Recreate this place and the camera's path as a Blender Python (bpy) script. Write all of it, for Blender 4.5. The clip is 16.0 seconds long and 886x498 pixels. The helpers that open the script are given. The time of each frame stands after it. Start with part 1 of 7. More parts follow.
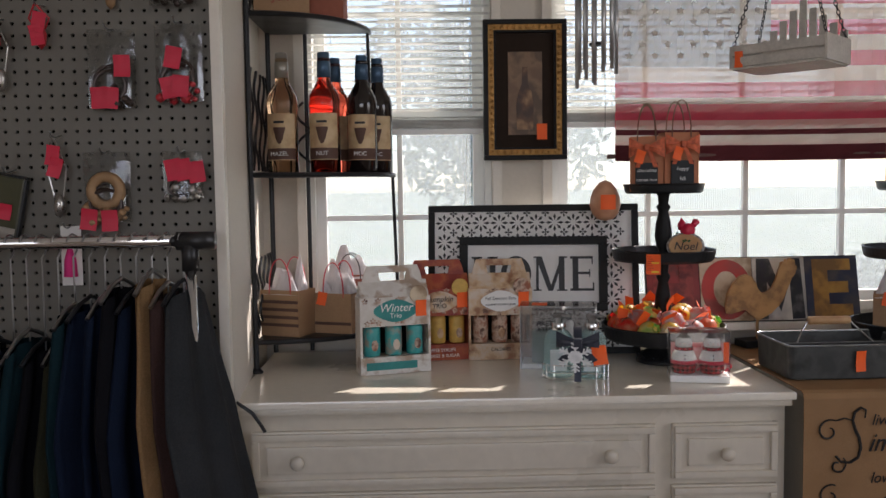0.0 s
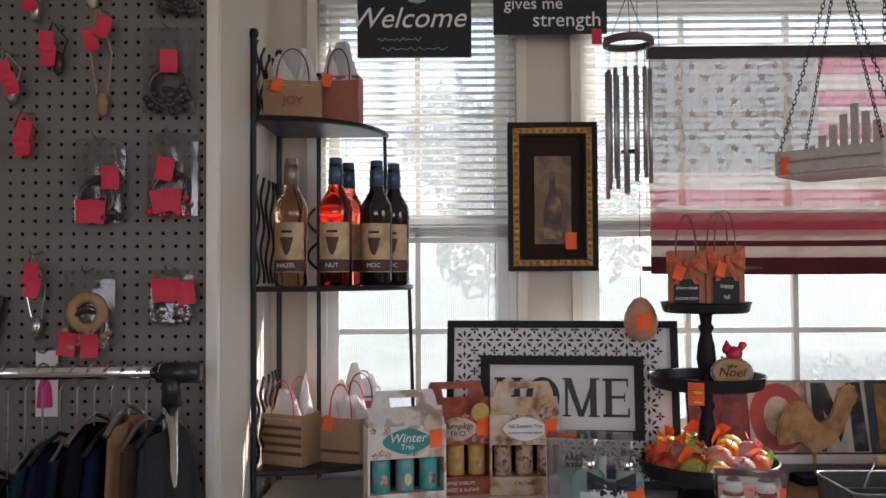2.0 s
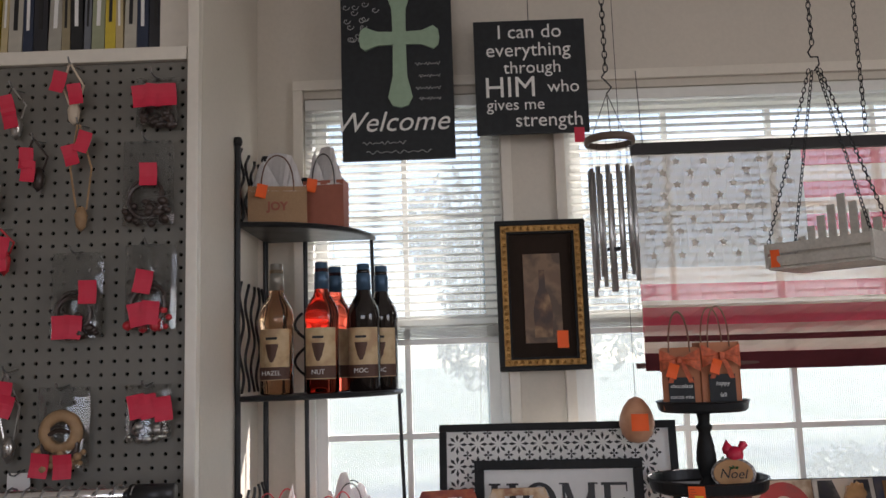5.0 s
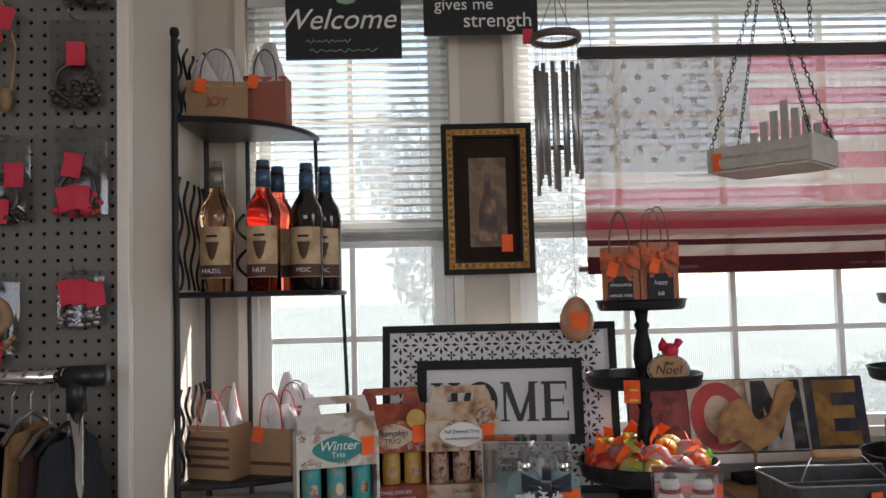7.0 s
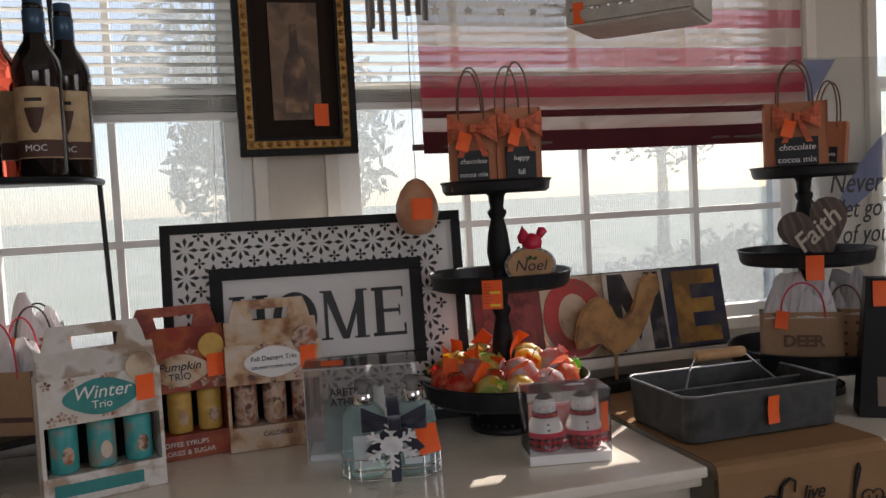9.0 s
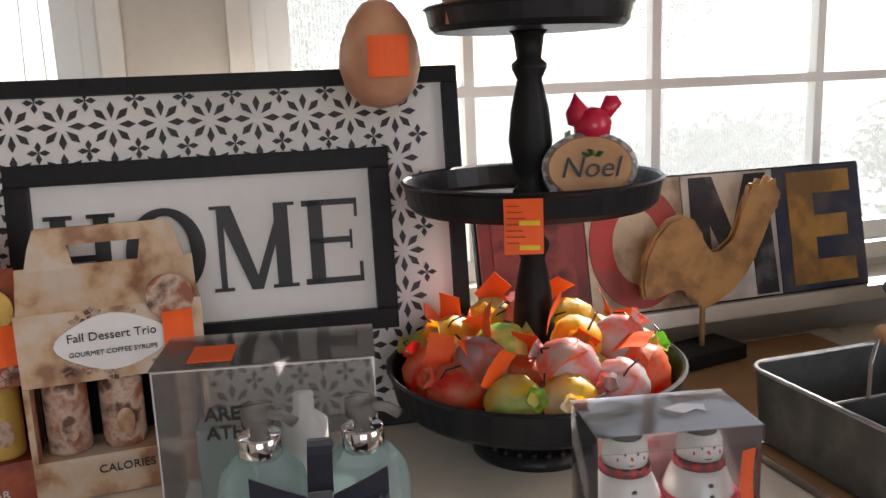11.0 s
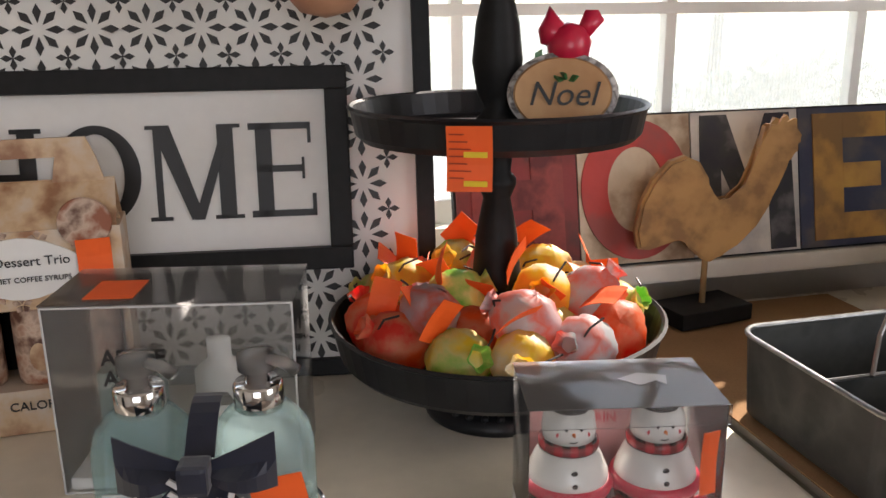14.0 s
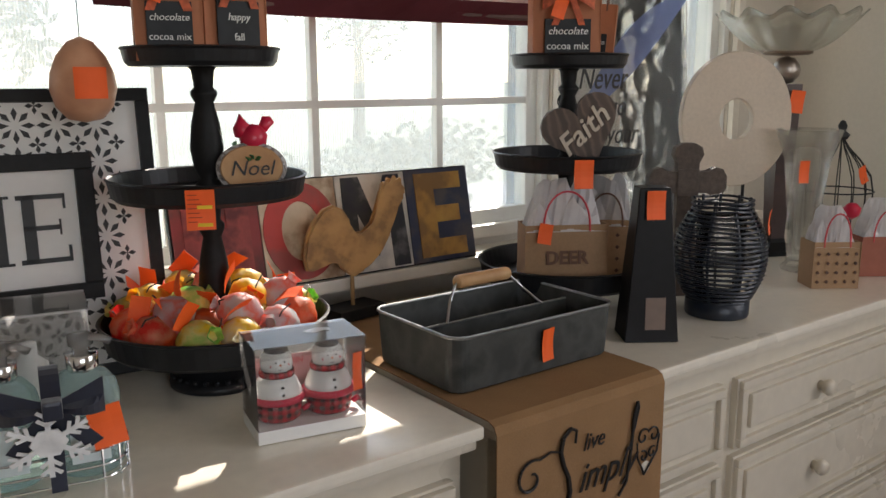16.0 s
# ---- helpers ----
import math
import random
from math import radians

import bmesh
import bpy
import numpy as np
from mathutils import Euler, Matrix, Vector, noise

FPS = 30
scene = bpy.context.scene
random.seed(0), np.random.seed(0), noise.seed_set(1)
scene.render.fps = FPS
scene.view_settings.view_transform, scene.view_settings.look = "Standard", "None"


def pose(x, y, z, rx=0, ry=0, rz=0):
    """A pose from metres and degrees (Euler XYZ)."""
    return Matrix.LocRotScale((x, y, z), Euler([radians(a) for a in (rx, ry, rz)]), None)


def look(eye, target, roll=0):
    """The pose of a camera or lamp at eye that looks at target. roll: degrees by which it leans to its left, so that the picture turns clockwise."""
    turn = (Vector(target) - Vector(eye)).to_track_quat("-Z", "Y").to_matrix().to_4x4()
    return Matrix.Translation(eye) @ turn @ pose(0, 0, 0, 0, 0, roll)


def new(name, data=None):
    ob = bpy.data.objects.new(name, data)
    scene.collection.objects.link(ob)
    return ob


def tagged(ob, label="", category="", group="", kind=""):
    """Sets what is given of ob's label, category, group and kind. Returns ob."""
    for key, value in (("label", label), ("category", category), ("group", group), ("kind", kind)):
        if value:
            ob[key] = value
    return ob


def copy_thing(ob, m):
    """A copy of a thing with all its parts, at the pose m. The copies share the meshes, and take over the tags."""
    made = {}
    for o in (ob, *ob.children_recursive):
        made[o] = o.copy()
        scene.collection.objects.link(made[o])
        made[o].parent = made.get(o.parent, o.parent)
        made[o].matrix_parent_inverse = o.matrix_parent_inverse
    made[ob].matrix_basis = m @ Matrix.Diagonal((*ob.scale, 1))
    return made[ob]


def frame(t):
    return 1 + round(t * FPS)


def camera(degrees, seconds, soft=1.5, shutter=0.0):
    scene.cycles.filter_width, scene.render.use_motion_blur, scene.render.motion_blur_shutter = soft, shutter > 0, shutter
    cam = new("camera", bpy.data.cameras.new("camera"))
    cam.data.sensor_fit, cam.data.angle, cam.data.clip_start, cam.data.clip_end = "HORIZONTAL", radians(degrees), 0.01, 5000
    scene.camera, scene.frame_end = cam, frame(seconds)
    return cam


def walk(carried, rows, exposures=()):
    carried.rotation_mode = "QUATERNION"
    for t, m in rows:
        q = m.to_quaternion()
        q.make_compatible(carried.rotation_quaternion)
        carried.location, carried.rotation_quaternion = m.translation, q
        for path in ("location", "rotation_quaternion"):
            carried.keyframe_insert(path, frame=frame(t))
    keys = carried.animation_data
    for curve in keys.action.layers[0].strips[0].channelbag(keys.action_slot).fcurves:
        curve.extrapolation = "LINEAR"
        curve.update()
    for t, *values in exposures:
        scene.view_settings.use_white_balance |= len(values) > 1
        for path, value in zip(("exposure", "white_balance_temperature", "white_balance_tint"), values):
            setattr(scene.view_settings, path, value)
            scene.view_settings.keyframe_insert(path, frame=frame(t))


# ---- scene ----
cam = camera(55.6, 16.0)
PATH = [
    (0, (0.009, 0.01, 1.319), (0.059, 2.004, 1.176), -0.8),
    (0.5, (0.018, 0.085, 1.334), (0.097, 2.08, 1.226), -0.6),
    (1, (0.032, 0.144, 1.366), (0.098, 2.142, 1.301), -0.4),
    (1.5, (0.038, 0.185, 1.382), (0.06, 2.185, 1.403), -0.4),
    (2, (0.053, 0.201, 1.395), (0.023, 2.2, 1.455), -0.3),
    (2.5, (0.071, 0.218, 1.393), (0.008, 2.215, 1.482), -0.4),
    (3, (0.082, 0.231, 1.394), (0.011, 2.227, 1.498), -0.5),
    (3.5, (0.075, 0.232, 1.432), (0.004, 2.223, 1.605), -0.9),
    (6, (0.11, 0.225, 1.408), (0.101, 2.205, 1.687), -1.9),
    (6.5, (0.119, 0.229, 1.372), (0.125, 2.221, 1.56), -1.6),
    (7, (0.125, 0.249, 1.335), (0.188, 2.244, 1.456), -1.5),
    (7.5, (0.097, 0.308, 1.337), (0.332, 2.294, 1.339), -1.4),
    (8, (0.006, 0.395, 1.305), (0.456, 2.344, 1.267), -1.8),
    (8.5, (-0.002, 0.494, 1.298), (0.531, 2.421, 1.234), -2.7),
    (9, (0.107, 0.729, 1.291), (0.66, 2.648, 1.175), -3.0),
    (9.5, (0.182, 0.927, 1.279), (0.764, 2.831, 1.087), -3.1),
    (10, (0.217, 1.143, 1.273), (0.809, 3.036, 1.017), -3.0),
    (12.5, (0.436, 1.574, 1.23), (0.842, 3.455, 0.687), -2.0),
    (13, (0.447, 1.576, 1.23), (0.779, 3.471, 0.686), -2.0),
    (13.5, (0.454, 1.559, 1.229), (0.777, 3.457, 0.689), -1.7),
    (14, (0.429, 1.515, 1.227), (0.879, 3.388, 0.689), -0.7),
    (14.5, (0.374, 1.432, 1.236), (1.136, 3.201, 0.696), 1.0),
    (15, (0.299, 1.313, 1.247), (1.327, 2.948, 0.728), 0.3),
    (15.5, (0.255, 1.23, 1.273), (1.389, 2.821, 0.845), 0.2),
    (16, (0.216, 1.11, 1.28), (1.388, 2.681, 0.884), -0.2),
]
EXPOSURES = [(0.0, 0.65, 6350, 19), (1.5, 0.8, 6300, 19), (6.5, 0.8, 6250, 18), (7.5, 0.6, 6250, 17), (8.5, 0.2, 6500, 20), (10.0, 0.8, 6550, 20), (12.5, 1.3, 6750, 19), (14.5, 1.2, 6750, 17), (16.0, 0.95, 6600, 14)]
walk(cam, [(t, look(eye, target, roll)) for t, eye, target, roll in PATH], EXPOSURES)

# ---- light ----
world = bpy.data.worlds.new("sky")
scene.world = world
world.use_nodes = True
wn = world.node_tree
sky = wn.nodes.new("ShaderNodeTexSky")
sky.sky_type = 'NISHITA'
sky.sun_disc = False
SUN_EL, SUN_AZ = radians(34), radians(47)   # azimuth from +y towards +x
sky.sun_elevation, sky.sun_rotation = SUN_EL, SUN_AZ
sky.dust_density, sky.air_density, sky.ozone_density = 0.7, 1.0, 3.0
wn.nodes["Background"].inputs["Strength"].default_value = 0.15
wn.links.new(sky.outputs[0], wn.nodes["Background"].inputs["Color"])
sun = new("sun", bpy.data.lights.new("sun", 'SUN'))
sun.data.energy, sun.data.angle, sun.data.color = 5.0, radians(0.6), (1.0, 0.93, 0.82)
sun_from = Vector((math.sin(SUN_AZ) * math.cos(SUN_EL), math.cos(SUN_AZ) * math.cos(SUN_EL), math.sin(SUN_EL)))
sun.matrix_world = look(sun_from * 20, (0, 0, 0))
# added fill lamps, standing in openings cut into the unseen rear and side walls
SIDE_FILL_X = 2.6
rear = new("rear_fill", bpy.data.lights.new("rear_fill", 'AREA'))
rear.data.shape, rear.data.size, rear.data.size_y, rear.data.energy = 'RECTANGLE', 2.4, 1.3, 14
rear.data.color = (1.0, 0.97, 0.95)
side = new("side_fill", bpy.data.lights.new("side_fill", 'AREA'))
side.data.shape, side.data.size, side.data.size_y, side.data.energy = 'RECTANGLE', 1.4, 1.3, 9
side.data.color = (1.0, 0.96, 0.91)
side.matrix_world = look((SIDE_FILL_X, 0.2, 1.72), (0, 0.75, 1.1))
rear.matrix_world = look((-0.2, -2.57, 1.7), (-0.2, 0, 1.35))


# ---- materials ----
def mat(name, color, rough=0.5, metal=0.0, vary=0.12, scale=6.0, fine=60.0, bump=0.15, spec=0.5, coat=0.0, sheen=0.0, rand=0.0):
    m = bpy.data.materials.new(name)
    m.use_nodes = True
    nt = m.node_tree
    b = nt.nodes["Principled BSDF"]
    b.inputs["Roughness"].default_value = rough
    b.inputs["Metallic"].default_value = metal
    b.inputs["Specular IOR Level"].default_value = spec
    b.inputs["Coat Weight"].default_value = coat
    b.inputs["Sheen Weight"].default_value = sheen
    tc = nt.nodes.new("ShaderNodeTexCoord")
    n1 = nt.nodes.new("ShaderNodeTexNoise")
    n1.inputs["Scale"].default_value, n1.inputs["Detail"].default_value = scale, 6
    n2 = nt.nodes.new("ShaderNodeTexNoise")
    n2.inputs["Scale"].default_value, n2.inputs["Detail"].default_value = fine, 4
    for n in (n1, n2):
        nt.links.new(tc.outputs["Object"], n.inputs["Vector"])
    add = nt.nodes.new("ShaderNodeMath")
    add.operation = 'ADD'
    nt.links.new(n1.outputs["Fac"], add.inputs[0])
    nt.links.new(n2.outputs["Fac"], add.inputs[1])
    rng = nt.nodes.new("ShaderNodeMapRange")
    rng.inputs["From Min"].default_value, rng.inputs["From Max"].default_value = 0.6, 1.4
    rng.inputs["To Min"].default_value, rng.inputs["To Max"].default_value = 1 - vary, 1 + vary
    nt.links.new(add.outputs[0], rng.inputs["Value"])
    val = rng.outputs[0]
    hsv = nt.nodes.new("ShaderNodeHueSaturation")
    hsv.inputs["Color"].default_value = (*color, 1)
    nt.links.new(val, hsv.inputs["Value"])
    if rand:
        oi = nt.nodes.new("ShaderNodeObjectInfo")
        r2 = nt.nodes.new("ShaderNodeMapRange")
        r2.inputs["To Min"].default_value, r2.inputs["To Max"].default_value = 0.5 - rand, 0.5 + rand
        nt.links.new(oi.outputs["Random"], r2.inputs["Value"])
        nt.links.new(r2.outputs[0], hsv.inputs["Hue"])
    nt.links.new(hsv.outputs[0], b.inputs["Base Color"])
    rr = nt.nodes.new("ShaderNodeMapRange")
    rr.inputs["To Min"].default_value, rr.inputs["To Max"].default_value = max(0.02, rough - 0.1), min(1, rough + 0.1)
    nt.links.new(n1.outputs["Fac"], rr.inputs["Value"])
    nt.links.new(rr.outputs[0], b.inputs["Roughness"])
    if bump:
        bp = nt.nodes.new("ShaderNodeBump")
        bp.inputs["Strength"].default_value, bp.inputs["Distance"].default_value = bump, 0.002
        nt.links.new(add.outputs[0], bp.inputs["Height"])
        nt.links.new(bp.outputs[0], b.inputs["Normal"])
    return m


def spotted(name, c1, c2, c3, scale=8.0, rough=0.5, bump=0.2, wave=False):
    """Three colours in irregular patches: wood grain, chipped paint, printed art, dyed paper."""
    m = mat(name, c1, rough, bump=bump)
    nt = m.node_tree
    b = nt.nodes["Principled BSDF"]
    tc = nt.nodes.new("ShaderNodeTexCoord")
    if wave:
        n = nt.nodes.new("ShaderNodeTexWave")
        n.inputs["Distortion"].default_value, n.inputs["Detail"].default_value = 6, 4
    else:
        n = nt.nodes.new("ShaderNodeTexNoise")
        n.inputs["Detail"].default_value = 5
    n.inputs["Scale"].default_value = scale
    oi = nt.nodes.new("ShaderNodeObjectInfo")
    off = nt.nodes.new("ShaderNodeVectorMath")
    off.operation = 'ADD'
    nt.links.new(tc.outputs["Object"], off.inputs[0])
    nt.links.new(oi.outputs["Random"], off.inputs[1])
    nt.links.new(off.outputs[0], n.inputs["Vector"])
    cr = nt.nodes.new("ShaderNodeValToRGB")
    e = cr.color_ramp.elements
    e[0].position, e[0].color = (0.1 if wave else 0.38), (*c1, 1)
    e[1].position, e[1].color = (0.9 if wave else 0.62), (*c3, 1)
    mid = e.new(0.5)
    mid.color = (*c2, 1)
    nt.links.new(n.outputs["Fac"], cr.inputs["Fac"])
    nt.links.new(cr.outputs[0], b.inputs["Base Color"])
    return m


def glass(name, color=(1, 1, 1), rough=0.02, clear=0.0, ior=1.45, milk=0.0):
    """Real glass, or, with clear, a thin film: part see-through, part glossy."""
    m = bpy.data.materials.new(name)
    m.use_nodes = True
    nt = m.node_tree
    b = nt.nodes["Principled BSDF"]
    b.inputs["Base Color"].default_value = (*color, 1)
    b.inputs["Roughness"].default_value = rough
    b.inputs["IOR"].default_value = ior
    b.inputs["Transmission Weight"].default_value = 1.0 - milk
    if clear:
        tr = nt.nodes.new("ShaderNodeBsdfTransparent")
        tr.inputs["Color"].default_value = (*color, 1)
        mx = nt.nodes.new("ShaderNodeMixShader")
        mx.inputs[0].default_value = clear
        nt.links.new(b.outputs[0], mx.inputs[1])
        nt.links.new(tr.outputs[0], mx.inputs[2])
        nt.links.new(mx.outputs[0], nt.nodes["Material Output"].inputs["Surface"])
    return m


def cloth(name, color, through_light=0.35, clear=0.0, weave=900.0):
    """Thin fabric that lets light through."""
    m = mat(name, color, 0.9, vary=0.18, scale=14, fine=weave, bump=0.3, spec=0.1)
    nt = m.node_tree
    b = nt.nodes["Principled BSDF"]
    tl = nt.nodes.new("ShaderNodeBsdfTranslucent")
    tl.inputs["Color"].default_value = (*color, 1)
    mx = nt.nodes.new("ShaderNodeMixShader")
    mx.inputs[0].default_value = through_light
    nt.links.new(b.outputs[0], mx.inputs[1])
    nt.links.new(tl.outputs[0], mx.inputs[2])
    last = mx
    if clear:
        tr = nt.nodes.new("ShaderNodeBsdfTransparent")
        m2 = nt.nodes.new("ShaderNodeMixShader")
        m2.inputs[0].default_value = clear
        nt.links.new(mx.outputs[0], m2.inputs[1])
        nt.links.new(tr.outputs[0], m2.inputs[2])
        last = m2
    nt.links.new(last.outputs[0], nt.nodes["Material Output"].inputs["Surface"])
    return m


def lit_through(m, share):
    """Lets light shine through a thin material, in its own colour."""
    nt = m.node_tree
    b = nt.nodes["Principled BSDF"]
    tl = nt.nodes.new("ShaderNodeBsdfTranslucent")
    nt.links.new(b.inputs["Base Color"].links[0].from_socket, tl.inputs["Color"])
    mx = nt.nodes.new("ShaderNodeMixShader")
    mx.inputs[0].default_value = share
    nt.links.new(b.outputs[0], mx.inputs[1])
    nt.links.new(tl.outputs[0], mx.inputs[2])
    nt.links.new(mx.outputs[0], nt.nodes["Material Output"].inputs["Surface"])
    return m


WALL = mat("cream wall paint", (0.64, 0.59, 0.51), 0.6, vary=0.05, scale=2, fine=90, bump=0.2)
CEIL = mat("ceiling paint", (0.75, 0.73, 0.68), 0.8, vary=0.04)
FLOOR = spotted("brown carpet", (0.16, 0.12, 0.09), (0.2, 0.15, 0.11), (0.13, 0.1, 0.08), 30, 0.95, 0.5)
TRIM = mat("ivory trim paint", (0.76, 0.71, 0.62), 0.35, vary=0.05, scale=3, bump=0.08)
VINYL = mat("white vinyl", (0.8, 0.8, 0.76), 0.35, vary=0.04, bump=0.03)
DRESS = mat("ivory furniture paint", (0.66, 0.6, 0.49), 0.3, vary=0.07, scale=3, fine=40, bump=0.12)
# worn ivory, lightened to add the window light that falls on the top
DTOP = mat("worn ivory top, lightened", (0.83, 0.77, 0.65), 0.3, vary=0.07, scale=5, fine=50, bump=0.06, coat=0.6)
SLAT = cloth("blind slat", (0.85, 0.85, 0.82), 0.4, 0.0, 40)
BLACK = mat("black painted metal", (0.014, 0.015, 0.017), 0.38, vary=0.3, scale=20, bump=0.06, spec=0.35)
BLACKW = mat("black stained wood", (0.012, 0.012, 0.012), 0.5, vary=0.4, scale=12, fine=80, bump=0.15, spec=0.2)
CHARCOAL = mat("charcoal board", (0.022, 0.025, 0.028), 0.5, vary=0.3, scale=8, spec=0.25)
RIM = mat("worn zinc rim", (0.28, 0.29, 0.29), 0.35, 0.8, vary=0.3, scale=40)
ZINC = spotted("dark galvanised metal", (0.035, 0.038, 0.037), (0.06, 0.064, 0.06), (0.025, 0.028, 0.027), 14, 0.5, 0.15)
STEEL = mat("brushed steel", (0.4, 0.4, 0.4), 0.3, 1.0, vary=0.1, bump=0.03)
CHROME = mat("chrome", (0.75, 0.75, 0.76), 0.1, 1.0, vary=0.05, bump=0.0)
# off-white board, its colour darkened to hold the shade it stands in
PEG = mat("shade-darkened pegboard", (0.16, 0.15, 0.128), 0.55, vary=0.06, scale=4, bump=0.05)
# near-black that stands in for the shade inside holes and gaps
RECESS_SHADE = mat("painted recess shade", (0.006, 0.006, 0.005), 0.9, spec=0.05)
WHITE = mat("white print", (0.8, 0.79, 0.76), 0.55, vary=0.03, bump=0.05)
PAPER = mat("white paper", (0.8, 0.79, 0.76), 0.7, vary=0.04, bump=0.1)
TISSUE = cloth("white tissue paper", (0.85, 0.83, 0.83), 0.4, 0.0, 60)
INK = mat("black ink", (0.015, 0.014, 0.014), 0.5, vary=0.2, bump=0.02)
ORANGE = mat("fluorescent orange tag card", (0.95, 0.13, 0.015), 0.6, vary=0.05, bump=0.05)
RED = mat("red tag card", (0.6, 0.016, 0.05), 0.55, vary=0.06, bump=0.05)
YELLOW = mat("yellow sticker", (0.9, 0.62, 0.03), 0.5, vary=0.03)
KRAFT = mat("kraft paper", (0.36, 0.22, 0.12), 0.8, vary=0.12, scale=20, fine=200, bump=0.15)
BURLAP = cloth("tan burlap", (0.34, 0.2, 0.1), 0.12, 0.0, 500)
GLASS = glass("clear glass")
PANE = glass("window pane", (0.97, 0.99, 0.98), 0.01, 0.93)


def clear_sheet(name, haze=0.06, gloss=1.6):
    """Thin clear plastic: see-through, a little milky, glossier at a slant."""
    m = bpy.data.materials.new(name)
    m.use_nodes = True
    nt = m.node_tree
    tr = nt.nodes.new("ShaderNodeBsdfTransparent")
    tr.inputs["Color"].default_value = (0.97, 0.98, 0.98, 1)
    milky = nt.nodes.new("ShaderNodeBsdfTranslucent")
    milky.inputs["Color"].default_value = (0.9, 0.9, 0.9, 1)
    base = nt.nodes.new("ShaderNodeMixShader")
    base.inputs[0].default_value = haze
    nt.links.new(tr.outputs[0], base.inputs[1])
    nt.links.new(milky.outputs[0], base.inputs[2])
    gl = nt.nodes.new("ShaderNodeBsdfGlossy")
    gl.inputs["Roughness"].default_value = 0.06
    tc = nt.nodes.new("ShaderNodeTexCoord")
    wob = nt.nodes.new("ShaderNodeTexNoise")
    wob.inputs["Scale"].default_value = 14
    nt.links.new(tc.outputs["Object"], wob.inputs["Vector"])
    bp = nt.nodes.new("ShaderNodeBump")
    bp.inputs["Strength"].default_value, bp.inputs["Distance"].default_value = 0.35, 0.004
    nt.links.new(wob.outputs["Fac"], bp.inputs["Height"])
    nt.links.new(bp.outputs[0], gl.inputs["Normal"])
    fr = nt.nodes.new("ShaderNodeFresnel")
    fr.inputs["IOR"].default_value = gloss
    mx = nt.nodes.new("ShaderNodeMixShader")
    nt.links.new(fr.outputs[0], mx.inputs[0])
    nt.links.new(base.outputs[0], mx.inputs[1])
    nt.links.new(gl.outputs[0], mx.inputs[2])
    nt.links.new(mx.outputs[0], nt.nodes["Material Output"].inputs["Surface"])
    return m


ACETATE = clear_sheet("clear acetate", 0.05, 1.4)
# extra milkiness stands in for the window's reflection on the lids
LIDFILM = clear_sheet("acetate lid with added glare", 0.3, 1.35)
HAZY = clear_sheet("cloudy acetate", 0.16, 1.4)
FILM = clear_sheet("crinkled clear film", 0.2, 1.7)
EDGE = glass("bright acetate edge", (0.98, 0.98, 0.98), 0.12, 0.3, 1.45, 0.6)


# ---- mesh helpers ----
I4 = Matrix.Identity(4)


def link(name, bm, material, parent=None, label="", smooth=False):
    bmesh.ops.recalc_face_normals(bm, faces=bm.faces)
    me = bpy.data.meshes.new(name)
    bm.to_mesh(me)
    bm.free()
    mats = material if isinstance(material, (list, tuple)) else [material]
    for m in mats:
        me.materials.append(m)
    if smooth:
        for p in me.polygons:
            p.use_smooth = True
    ob = new(name, me)
    if parent:
        ob.parent = parent
    if label:
        ob["label"] = label
    return ob


def part(name, bm, material, parent, label="", smooth=False):
    return link(name, bm, material, parent, label, smooth)


def thing(name, m, label, category, group="", kind=""):
    ob = new(name)
    ob.empty_display_size = 0.05
    ob.matrix_world = m
    return tagged(ob, label, category, group, kind)


def box(x0, x1, y0, y1, z0, z1, bevel=0.0, bm=None, m=I4):
    own = bmesh.new()
    bmesh.ops.create_cube(own, size=1, matrix=Matrix.Translation(((x0 + x1) / 2, (y0 + y1) / 2, (z0 + z1) / 2)) @ Matrix.Diagonal((x1 - x0, y1 - y0, z1 - z0, 1)))
    if bevel:
        bmesh.ops.bevel(own, geom=own.edges[:], offset=bevel, segments=2, affect='EDGES', profile=0.7)
    return merge(own, bm, m)


def merge(own, bm=None, m=I4):
    """Adds a bmesh to another one."""
    own.transform(m)
    if bm is None:
        return own
    me = bpy.data.meshes.new("tmp")
    own.to_mesh(me)
    own.free()
    bm.from_mesh(me)
    bpy.data.meshes.remove(me)
    return bm


def lathe(profile, seg=32, bm=None, m=I4, sx=1.0, sy=1.0):
    """Turns (radius, height) pairs round the z axis."""
    own = bmesh.new()
    rings = []
    for r, z in profile:
        if r <= 1e-6:
            rings.append([own.verts.new((0, 0, z))])
        else:
            rings.append([own.verts.new((sx * r * math.cos(2 * math.pi * k / seg), sy * r * math.sin(2 * math.pi * k / seg), z)) for k in range(seg)])
    for a, b in zip(rings, rings[1:]):
        for k in range(seg):
            q = [a[k % len(a)], a[(k + 1) % len(a)], b[(k + 1) % len(b)], b[k % len(b)]]
            q = list(dict.fromkeys(q))
            if len(q) > 2:
                own.faces.new(q)
    return merge(own, bm, m)


